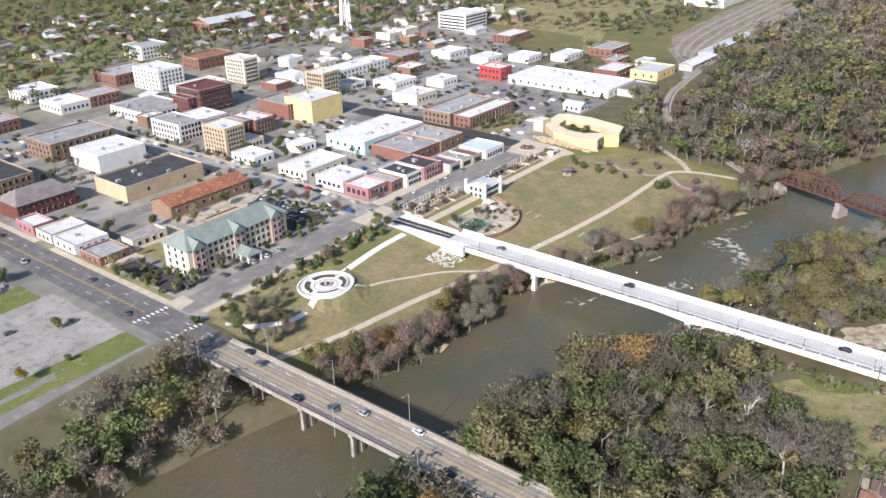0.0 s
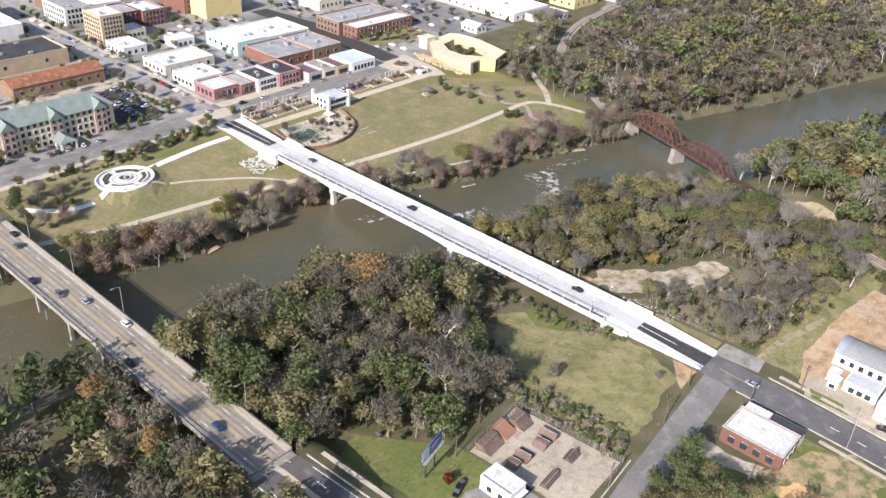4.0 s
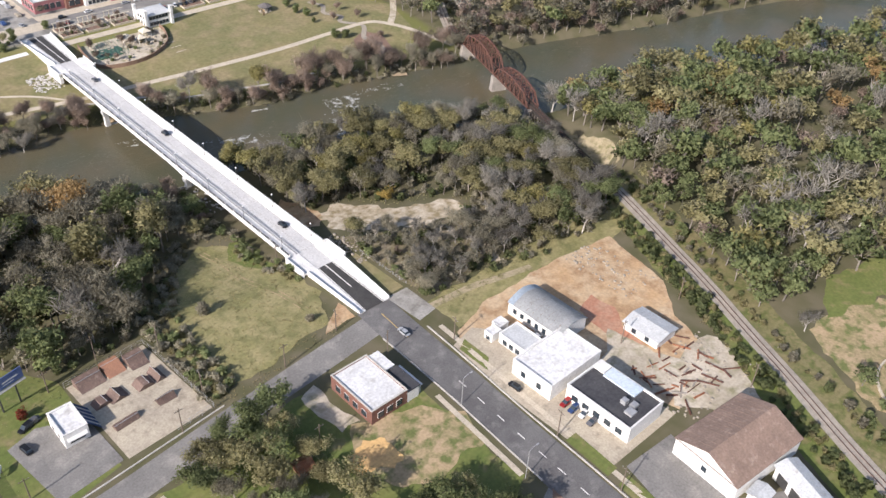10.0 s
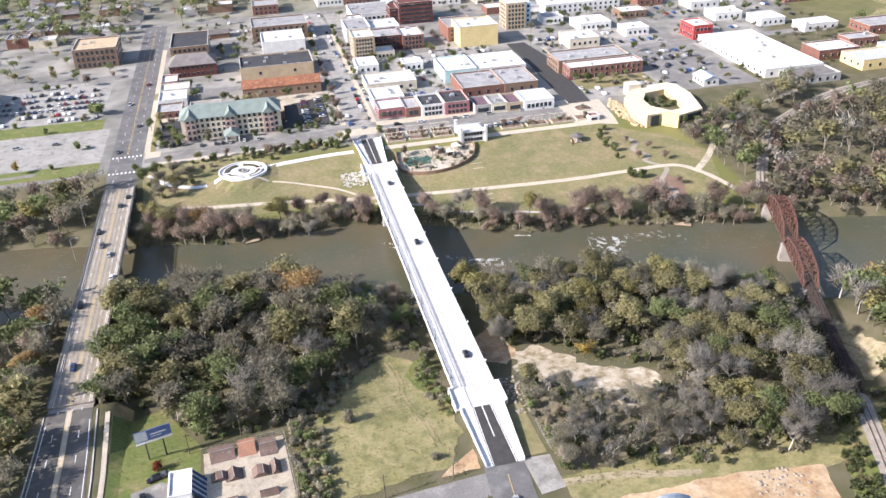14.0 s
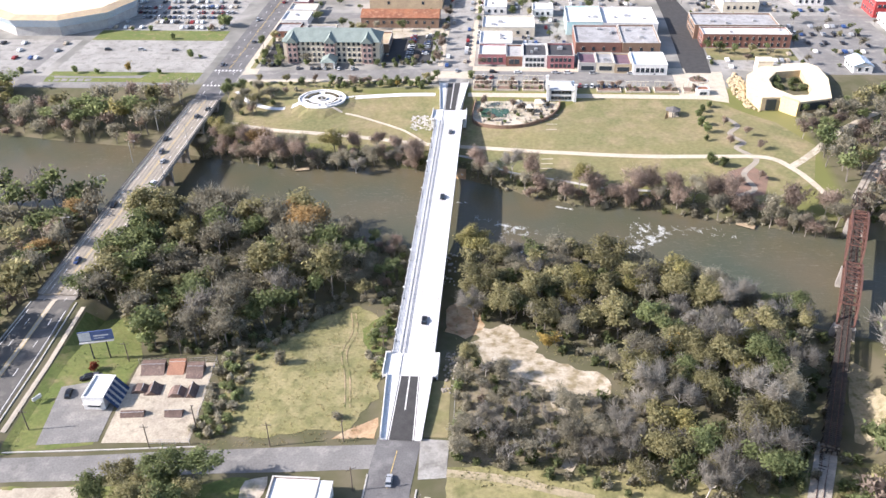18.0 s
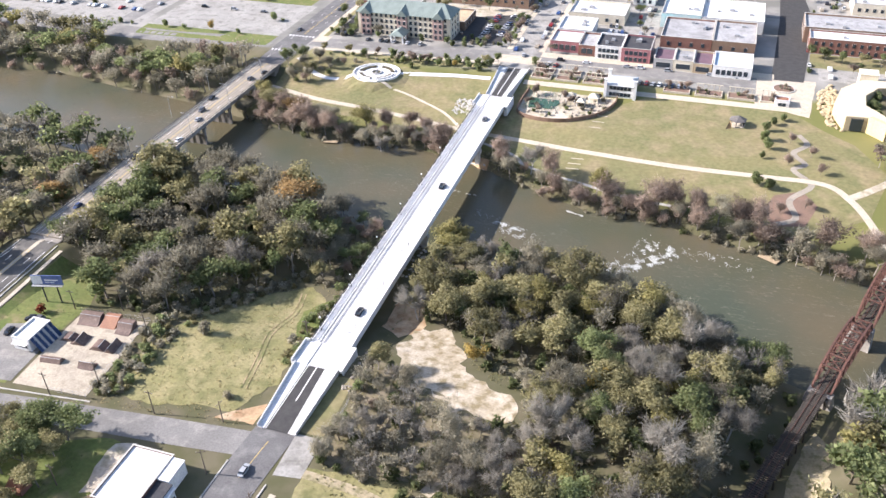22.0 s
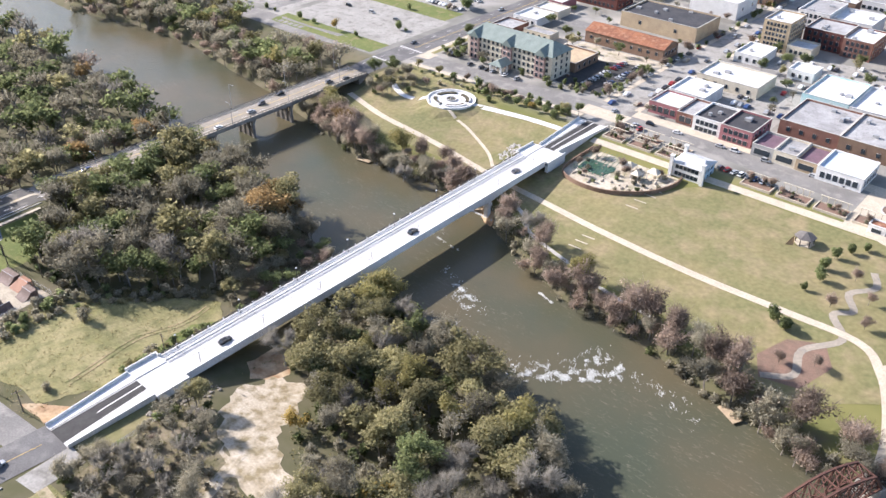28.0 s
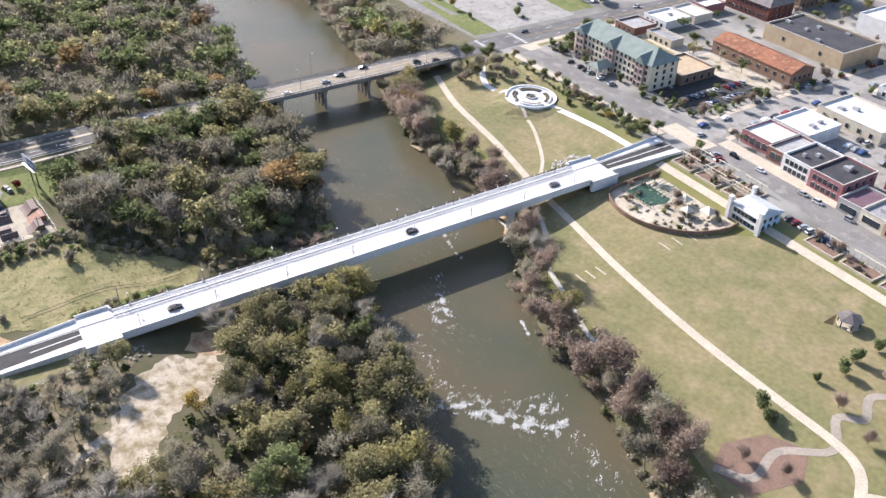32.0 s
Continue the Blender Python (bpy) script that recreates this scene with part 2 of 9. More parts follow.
M_ROOF_BROWN = mat("brown_metal_roof", (0.255, 0.18, 0.14), (0.20, 0.14, 0.11), 0.2, 2.0, 0.7, spots=(0.33, 0.25, 0.2), spot_at=0.66)
M_ROOF_BLUE = mat("pale_blue_metal_roof", (0.44, 0.53, 0.62), (0.50, 0.56, 0.62), 0.15, 2.0, 0.55)
M_ROOF_SILVER = mat("grey_metal_roof", (0.50, 0.51, 0.51), (0.42, 0.43, 0.43), 0.15, 2.0, 0.5, spots=(0.36, 0.33, 0.3), spot_at=0.7)
M_ROOF_SHIN = mat("grey_brown_shingle", (0.17, 0.155, 0.145), (0.12, 0.11, 0.105), 0.3, 3.0, 0.95, vary=0.25)
M_BRICK = mat("red_brick", (0.215, 0.105, 0.078), (0.165, 0.085, 0.066), 0.4, 4.0, 0.9, vary=0.12)
M_BRICK_D = mat("dark_red_brick", (0.135, 0.05, 0.04), (0.10, 0.04, 0.034), 0.4, 4.0, 0.9)
M_BRICK_B = mat("brown_brick", (0.235, 0.155, 0.105), (0.19, 0.125, 0.09), 0.4, 4.0, 0.9, vary=0.15)
M_BAY = mat("rose_brown_brick", (0.40, 0.285, 0.25), (0.33, 0.235, 0.21), 0.4, 4.0, 0.9)
M_BRICK_P = mat("pink_painted_brick", (0.34, 0.145, 0.15), (0.28, 0.125, 0.13), 0.4, 4.0, 0.9)
M_WALL_W = mat("white_painted_wall", (0.70, 0.69, 0.665), (0.60, 0.59, 0.565), 0.25, 2.0, 0.85, vary=0.06)
M_WALL_C = mat("cream_wall", (0.62, 0.56, 0.44), (0.52, 0.46, 0.36), 0.25, 2.0, 0.9, vary=0.06)
M_WALL_G2 = mat("light_grey_wall", (0.47, 0.42, 0.36), (0.40, 0.355, 0.30), 0.25, 2.0, 0.9)
M_WALL_Y = mat("yellow_wall", (0.70, 0.56, 0.27), (0.62, 0.49, 0.24), 0.25, 2.0, 0.9)
M_WALL_T = mat("tan_wall", (0.47, 0.365, 0.235), (0.39, 0.30, 0.2), 0.25, 2.0, 0.9, vary=0.08)
M_WALL_G = mat("grey_wall", (0.42, 0.41, 0.39), (0.33, 0.32, 0.31), 0.25, 2.0, 0.9, vary=0.1)
M_WALL_B = mat("pale_blue_wall", (0.42, 0.56, 0.68), (0.36, 0.49, 0.6), 0.25, 2.0, 0.9)
M_WALL_TEAL = mat("teal_mural_wall", (0.36, 0.60, 0.62), (0.55, 0.66, 0.64), 0.2, 2.0, 0.9)
M_WALL_R = mat("red_painted_wall", (0.42, 0.06, 0.055), (0.34, 0.05, 0.05), 0.3, 2.0, 0.85)
M_STONE = mat("tan_stone", (0.50, 0.40, 0.25), (0.40, 0.32, 0.20), 0.5, 2.0, 0.95, bump=0.15, vary=0.15)
M_STEEL_R = mat("rusted_steel", (0.12, 0.058, 0.043), (0.08, 0.042, 0.034), 0.8, 5.0, 0.8, spots=(0.16, 0.075, 0.05), spot_at=0.6)
M_STEEL_K = mat("dark_steel", (0.04, 0.04, 0.042), (0.06, 0.058, 0.055), 0.8, 5.0, 0.6)
M_STEEL_G = mat("galvanised_steel", (0.45, 0.45, 0.45), (0.36, 0.36, 0.36), 0.8, 5.0, 0.5, 0.4)
M_WOOD = mat("weathered_timber", (0.068, 0.058, 0.05), (0.045, 0.039, 0.034), 0.6, 5.0, 0.95)
M_POLE = mat("pole_timber", (0.16, 0.125, 0.095), (0.12, 0.095, 0.075), 0.6, 5.0, 0.95)
M_BALLAST = mat("track_ballast", (0.36, 0.32, 0.265), (0.27, 0.24, 0.20), 0.5, 3.0, 0.95, bump=0.1)
M_BED = mat("brown_mulch_bed", (0.215, 0.135, 0.10), (0.165, 0.115, 0.085), 0.4, 3.0, 0.95)
M_GLASS = glass_mat("window_glass")
M_RUBBER = mat("tyre_rubber", (0.02, 0.02, 0.02), (0.03, 0.03, 0.03), 1, 5, 0.9)
M_GLOBE = mat("lamp_globe", (0.85, 0.85, 0.82), (0.8, 0.8, 0.78), 1, 5, 0.3)


def water_mat():
    m = bpy.data.materials.new("river_water")
    m.use_nodes = True
    nd, ln = m.node_tree.nodes, m.node_tree.links
    b = nd["Principled BSDF"]
    b.inputs["Roughness"].default_value = 0.14
    b.inputs["IOR"].default_value = 1.33
    b.inputs["Specular IOR Level"].default_value = 0.36
    geo = nd.new("ShaderNodeNewGeometry")
    n1 = nd.new("ShaderNodeTexNoise")
    n1.inputs["Scale"].default_value, n1.inputs["Detail"].default_value = 0.022, 4
    ln.new(geo.outputs["Position"], n1.inputs["Vector"])
    r = nd.new("ShaderNodeValToRGB")
    r.color_ramp.elements[0].position, r.color_ramp.elements[0].color = 0.35, (0.108, 0.089, 0.053, 1)
    r.color_ramp.elements[1].position, r.color_ramp.elements[1].color = 0.68, (0.066, 0.074, 0.049, 1)
    ln.new(n1.outputs["Fac"], r.inputs["Fac"])
    # foam and ripple glints painted into the colour as pale threads along the current
    mp = nd.new("ShaderNodeMapping")
    mp.inputs["Rotation"].default_value = (0, 0, 0.6)
    mp.inputs["Scale"].default_value = (0.35, 1.1, 1)
    ln.new(geo.outputs["Position"], mp.inputs["Vector"])
    n3 = nd.new("ShaderNodeTexNoise")
    n3.inputs["Scale"].default_value, n3.inputs["Detail"].default_value = 1.0, 6
    n3.inputs["Roughness"].default_value, n3.inputs["Distortion"].default_value = 0.7, 1.2
    ln.new(mp.outputs[0], n3.inputs["Vector"])
    th = nd.new("ShaderNodeMapRange")
    th.inputs["From Min"].default_value, th.inputs["From Max"].default_value, th.inputs["To Max"].default_value = 0.56, 0.74, 0.4
    ln.new(n3.outputs["Fac"], th.inputs["Value"])
    n4 = nd.new("ShaderNodeTexNoise")
    n4.inputs["Scale"].default_value, n4.inputs["Detail"].default_value = 0.035, 2
    ln.new(geo.outputs["Position"], n4.inputs["Vector"])
    mk = nd.new("ShaderNodeMapRange")
    mk.inputs["From Min"].default_value, mk.inputs["From Max"].default_value = 0.38, 0.6
    ln.new(n4.outputs["Fac"], mk.inputs["Value"])
    ml = nd.new("ShaderNodeMath")
    ml.operation = "MULTIPLY"
    ln.new(th.outputs["Result"], ml.inputs[0])
    ln.new(mk.outputs["Result"], ml.inputs[1])
    mx = nd.new("ShaderNodeMix")
    mx.data_type = "RGBA"
    mx.inputs["B"].default_value = (0.34, 0.31, 0.24, 1)
    ln.new(ml.outputs[0], mx.inputs["Factor"])
    ln.new(r.outputs["Color"], mx.inputs["A"])
    ln.new(mx.outputs["Result"], b.inputs["Base Color"])
    n2 = nd.new("ShaderNodeTexNoise")
    n2.inputs["Scale"].default_value, n2.inputs["Detail"].default_value = 1.1, 6
    ln.new(geo.outputs["Position"], n2.inputs["Vector"])
    bp = nd.new("ShaderNodeBump")
    bp.inputs["Strength"].default_value, bp.inputs["Distance"].default_value = 0.55, 0.25
    ln.new(n2.outputs["Fac"], bp.inputs["Height"])
    ln.new(bp.outputs["Normal"], b.inputs["Normal"])
    return m


M_WATER = water_mat()


def ground_mat():
    """Woodland floor, rough grass and town paving, blended by the land-cover attribute of the sheet."""
    m = bpy.data.materials.new("ground_cover")
    m.use_nodes = True
    nd, ln = m.node_tree.nodes, m.node_tree.links
    b = nd["Principled BSDF"]
    b.inputs["Roughness"].default_value = 0.95
    b.inputs["Specular IOR Level"].default_value = 0.15
    geo = nd.new("ShaderNodeNewGeometry")

    def noise_mix(a, c, scale):
        n = nd.new("ShaderNodeTexNoise")
        n.inputs["Scale"].default_value, n.inputs["Detail"].default_value = scale, 5
        ln.new(geo.outputs["Position"], n.inputs["Vector"])
        mr = nd.new("ShaderNodeMapRange")
        mr.inputs["From Min"].default_value, mr.inputs["From Max"].default_value = 0.38, 0.62
        ln.new(n.outputs["Fac"], mr.inputs["Value"])
        x = nd.new("ShaderNodeMix")
        x.data_type = "RGBA"
        x.inputs["A"].default_value, x.inputs["B"].default_value = (*a, 1), (*c, 1)
        ln.new(mr.outputs["Result"], x.inputs["Factor"])
        return x.outputs["Result"]

    wood = noise_mix((0.135, 0.118, 0.075), (0.095, 0.092, 0.047), 0.12)
    grass = noise_mix((0.20, 0.185, 0.07), (0.14, 0.145, 0.05), 0.05)
    town = noise_mix((0.31, 0.295, 0.265), (0.17, 0.165, 0.145), 0.045)
    at = nd.new("ShaderNodeAttribute")
    at.attribute_name = "cover"
    sep = nd.new("ShaderNodeSeparateColor")
    ln.new(at.outputs["Color"], sep.inputs["Color"])

    def over(a, c, f):
        x = nd.new("ShaderNodeMix")
        x.data_type = "RGBA"
        ln.new(a, x.inputs["A"])
        ln.new(c, x.inputs["B"])
        ln.new(f, x.inputs["Factor"])
        return x.outputs["Result"]

    col = over(over(wood, grass, sep.outputs["Green"]), town, sep.outputs["Blue"])
    ln.new(col, b.inputs["Base Color"])
    return m


M_GROUND = ground_mat()

# ---- helpers for building ----
def empty(name, x=0, y=0, z=0, rz=0):
    ob = new(name)
    ob.empty_display_size = 0.5
    ob.matrix_basis = pose(x, y, z, 0, 0, rz)
    return ob


def mesh_of(bm, name, *mats):
    me = bpy.data.meshes.new(name)
    bm.to_mesh(me)
    bm.free()
    for m in mats:
        me.materials.append(m)
    return me


def part(name, bm, material, parent=None, label=""):
    """Links a bmesh as one mesh object under a thing or a part."""
    mats = material if isinstance(material, (list, tuple)) else [material]
    ob = new(name, mesh_of(bm, name, *mats))
    if parent is not None:
        ob.parent = parent
    if label:
        ob["label"] = label
    return ob


def share(name, me, parent, m=None):
    ob = new(name, me)
    ob.parent = parent
    if m is not None:
        ob.matrix_basis = m
    return ob


def box(bm, x0, x1, y0, y1, z0, z1, mi=0):
    vs = [bm.verts.new((x, y, z)) for z in (z0, z1) for y in (y0, y1) for x in (x0, x1)]
    fs = []
    for q in ((0, 2, 3, 1), (4, 5, 7, 6), (0, 1, 5, 4), (2, 6, 7, 3), (0, 4, 6, 2), (1, 3, 7, 5)):
        f = bm.faces.new([vs[i] for i in q])
        f.material_index = mi
        fs.append(f)
    return fs


def beam(bm, a, b, w, h=None, mi=0):
    """A square bar from a to b, w wide and h deep."""
    a, b = Vector(a), Vector(b)
    d = (b - a).normalized()
    side = d.cross(Vector((0, 0, 1)))
    side = Vector((1, 0, 0)) if side.length < 1e-3 else side.normalized()
    up = side.cross(d)
    h = h or w
    r = []
    for p in (a, b):
        r.append([bm.verts.new(p + side * (sx * w / 2) + up * (sy * h / 2)) for sx, sy in ((-1, -1), (1, -1), (1, 1), (-1, 1))])
    for i in range(4):
        j = (i + 1) % 4
        bm.faces.new((r[0][i], r[0][j], r[1][j], r[1][i])).material_index = mi
    bm.faces.new(r[0][::-1]).material_index = mi
    bm.faces.new(r[1]).material_index = mi


def tube(bm, a, b, ra, rb, n=6, mi=0, cap=True):
    a, b = Vector(a), Vector(b)
    d = (b - a).normalized()
    s = d.orthogonal().normalized()
    u = d.cross(s)
    ring = [[bm.verts.new(p + (s * math.cos(k * math.tau / n) + u * math.sin(k * math.tau / n)) * r) for k in range(n)] for p, r in ((a, ra), (b, rb))]
    for i in range(n):
        j = (i + 1) % n
        bm.faces.new((ring[0][i], ring[0][j], ring[1][j], ring[1][i])).material_index = mi
    if cap:
        bm.faces.new(ring[1]).material_index = mi


def prism(bm, pts, z0, z1, mi=0, top_mi=None):
    lo = [bm.verts.new((x, y, z0)) for x, y in pts]
    hi = [bm.verts.new((x, y, z1)) for x, y in pts]
    n = len(pts)
    for i in range(n):
        j = (i + 1) % n
        bm.faces.new((lo[i], lo[j], hi[j], hi[i])).material_index = mi
    f = bm.faces.new(hi)
    f.material_index = mi if top_mi is None else top_mi
    bm.faces.new(lo[::-1]).material_index = mi
    bmesh.ops.recalc_face_normals(bm, faces=bm.faces)
    return f


# ---- land ----
WATER = -9.5
NB = ((-900, 190), (-600, 170), (-320, 152), (-270, 163), (-218, 165), (-177, 157), (-140, 152), (-100, 142), (-63, 133), (-30, 138), (0, 132), (24, 120), (50, 109), (78, 106), (107, 99), (136, 90), (163, 87), (190, 80), (250, 60), (294, 50), (350, 33), (600, -40), (1200, -200))
SB = ((-900, 130), (-600, 110), (-250, 116), (-205, 109), (-150, 101), (-110, 100), (-92, 95), (-50, 88), (10, 75), (32, 73), (56, 70), (82, 58), (105, 47), (125, 38), (157, 30), (186, 25), (239, 10), (295, -4), (350, -22), (600, -95), (1200, -260))


def y_north(x):
    return np.interp(x, [p[0] for p in NB], [p[1] for p in NB])


def y_south(x):
    return np.interp(x, [p[0] for p in SB], [p[1] for p in SB])


def smooth(t):
    t = np.clip(t, 0, 1)
    return t * t * (3 - 2 * t)


def land(x, y):
    """The height of the ground."""
    x, y = np.asarray(x, float), np.asarray(y, float)
    dn, ds = y - y_north(x), y_south(x) - y
    north = -10.8 + 4.6 * smooth((dn + 2) / 11) + 3.7 * smooth((dn - 8) / 50) + 2.5 * smooth((y - 180) / 22)
    south = -10.8 + 5.0 * smooth((ds + 2) / 12) + 4.8 * smooth((34 - y) / 36) * smooth((ds - 8) / 24)
    far = 0.012 * np.clip(np.hypot(x, y - 100) - 420, 0, 4000)
    far = np.minimum(far, 14)
    bed = np.full_like(x, -11.5)
    z = np.where(dn > -2, north, np.where(ds > -2, south, bed))
    z = np.where((dn <= -2) & (ds <= -2), -10.8 - 0.7 * smooth(np.minimum(-dn - 2, -ds - 2) / 4), z)
    bank = smooth((15.5 - np.abs(x + 111.5)) / 4.5) * np.where(y < 100, smooth((37 - y) / 7), smooth((y - 178) / 8))
    z = np.where((bank > 0) & ((y < 60) | (y > 150)), z + (np.maximum(z, -0.08) - z) * bank, z)
    cut = smooth((15 - np.abs(x - np.interp(y, [-145, -107, -70, -25, -13, 31, 62], [47, 65, 82, 101, 107, 124, 136]))) / 7) * smooth((y + 26) / 12) * (y < 66)
    z = z + (np.minimum(z, -6.2) - z) * cut
    flat = smooth((15.5 - np.hypot(x + 59.5, y - 187.6)) / 5)
    z = z + (-1.15 - z) * flat
    bumps = 0.25 * np.sin(x * 0.13 + 1.3) * np.sin(y * 0.11) * (y < 60)
    return z + far * (y > 250) + far * 0.4 * (y <= 250) + bumps * (ds > 10) * (x > -90)


def zl(x, y):
    return float(land(x, y))


def lines(lo, hi, near_lo, near_hi, step):
    a = list(np.arange(near_lo, near_hi + 0.1, step))
    s, v = step, near_lo
    while v > lo:
        s *= 1.3
        v -= s
        a.insert(0, v)
    s, v = step, near_hi
    while v < hi:
        s *= 1.3
        v += s
        a.append(v)
    return np.array(a)


GX, GY = lines(-4200, 4200, -328, 380, 4), lines(-1500, 4200, -240, 420, 4)


def build_ground():
    xx, yy = np.meshgrid(GX, GY)
    zz = land(xx, yy)
    nx, ny = len(GX), len(GY)
    co = np.stack([xx, yy, zz], -1).reshape(-1, 3)
    i = np.arange(nx * ny).reshape(ny, nx)
    faces = np.stack([i[:-1, :-1], i[:-1, 1:], i[1:, 1:], i[1:, :-1]], -1).reshape(-1, 4)
    me = bpy.data.meshes.new("ground")
    me.from_pydata(co.tolist(), [], faces.tolist())
    me.materials.append(M_GROUND)
    x, y = co[:, 0], co[:, 1]
    dn, ds = y - y_north(x), y_south(x) - y
    grass = ((dn > 9) & (x > -104) & (x < 150)).astype(float)
    town = smooth((y - 199) / 4) * smooth((y_east(y) - x) / 8) * smooth((700 - y) / 320) * (x > -420) + 0.0
    wild = np.maximum(smooth((y - 470) / 120), smooth((x - 300) / 60) * smooth((y - 235) / 20))
    cover = np.stack([np.zeros_like(x), np.clip(grass + 0.5 * wild, 0, 1), np.clip(town, 0, 1), np.ones_like(x)], -1)
    at = me.attributes.new("cover", "FLOAT_COLOR", "POINT")
    at.data.foreach_set("color", cover.astype(np.float32).ravel())
    me.polygons.foreach_set("use_smooth", [True] * len(faces))
    return tagged(new("ground", me), "uneven ground of wood floor, grass and paving", "ground", kind="structure")


def y_east(y):
    """Where the town's paving ends to the east."""
    return np.interp(y, [200, 230, 260, 330, 420, 700], [120, 190, 235, 300, 380, 560])


ground = build_ground()


def patch(name, pts, material, lift=0.06, parent=None, label="", category="", kind="structure", step=4.0):
    """A thin sheet over the land inside the outline, following its slope."""
    bm = bmesh.new()
    bm.faces.new([bm.verts.new((x, y, 0)) for x, y in pts])
    xs, ys = [p[0] for p in pts], [p[1] for p in pts]
    for axis, lo, hi in ((0, min(xs), max(xs)), (1, min(ys), max(ys))):
        k = math.ceil(lo / step) * step
        while k < hi:
            co = (k, 0, 0) if axis == 0 else (0, k, 0)
            no = (1, 0, 0) if axis == 0 else (0, 1, 0)
            bmesh.ops.bisect_plane(bm, geom=bm.verts[:] + bm.edges[:] + bm.faces[:], plane_co=co, plane_no=no, dist=1e-4)
            k += step
    bmesh.ops.triangulate(bm, faces=bm.faces[:])
    for v in bm.verts:
        v.co.z = zl(v.co.x, v.co.y) + lift
    bmesh.ops.recalc_face_normals(bm, faces=bm.faces[:])
    if bm.faces and sum(f.normal.z for f in bm.faces) < 0:
        bmesh.ops.reverse_faces(bm, faces=bm.faces[:])
    ob = part(name, bm, material, parent)
    if parent is None:
        tagged(ob, label, category, kind=kind)
    elif label:
        ob["label"] = label
    return ob


def ribbon(pts, w0, w1=None):
    """The outline of a strip of that width along the points."""
    p = [Vector((x, y)) for x, y in pts]
    left, right = [], []
    for i, q in enumerate(p):
        d = (p[min(i + 1, len(p) - 1)] - p[max(i - 1, 0)]).normalized()
        n = Vector((-d.y, d.x))
        w = w0 if w1 is None else w0 + (w1 - w0) * i / (len(p) - 1)
        left.append(tuple(q + n * w / 2))
        right.append(tuple(q - n * w / 2))
    return left + right[::-1]


def curve_pts(pts, n=6):
    """Points along a smooth line through the given ones."""
    p = [Vector((x, y)) for x, y in pts]
    p = [p[0] * 2 - p[1]] + p + [p[-1] * 2 - p[-2]]
    out = []
    for i in range(1, len(p) - 2):
        for k in range(n):
            t = k / n
            a, b, c, d = p[i - 1], p[i], p[i + 1], p[i + 2]
            out.append(tuple(0.5 * (2 * b + (c - a) * t + (2 * a - 5 * b + 4 * c - d) * t * t + (3 * b - a - 3 * c + d) * t ** 3)))
    return out + [tuple(p[-2])]


def rect(x0, x1, y0, y1):
    return [(x0, y0), (x1, y0), (x1, y1), (x0, y1)]


def build_water():
    xs = np.arange(-900, 1201, 10.0)
    co, faces = [], []
    for x in xs:
        lo, hi = float(y_south(x)) - 9, float(y_north(x)) + 9
        co += [(x, lo + (hi - lo) * k / 6, WATER) for k in range(7)]
    for i in range(len(xs) - 1):
        for k in range(6):
            a = i * 7 + k
            faces.append((a, a + 7, a + 8, a + 1))
    me = bpy.data.meshes.new("water")
    me.from_pydata(co, [], faces)
    me.materials.append(M_WATER)
    ob = tagged(new("water", me), "muddy brown-green river with small ripples", "river", kind="structure")
    if me.polygons[0].normal.z < 0:
        me.flip_normals()
    return ob


build_water()

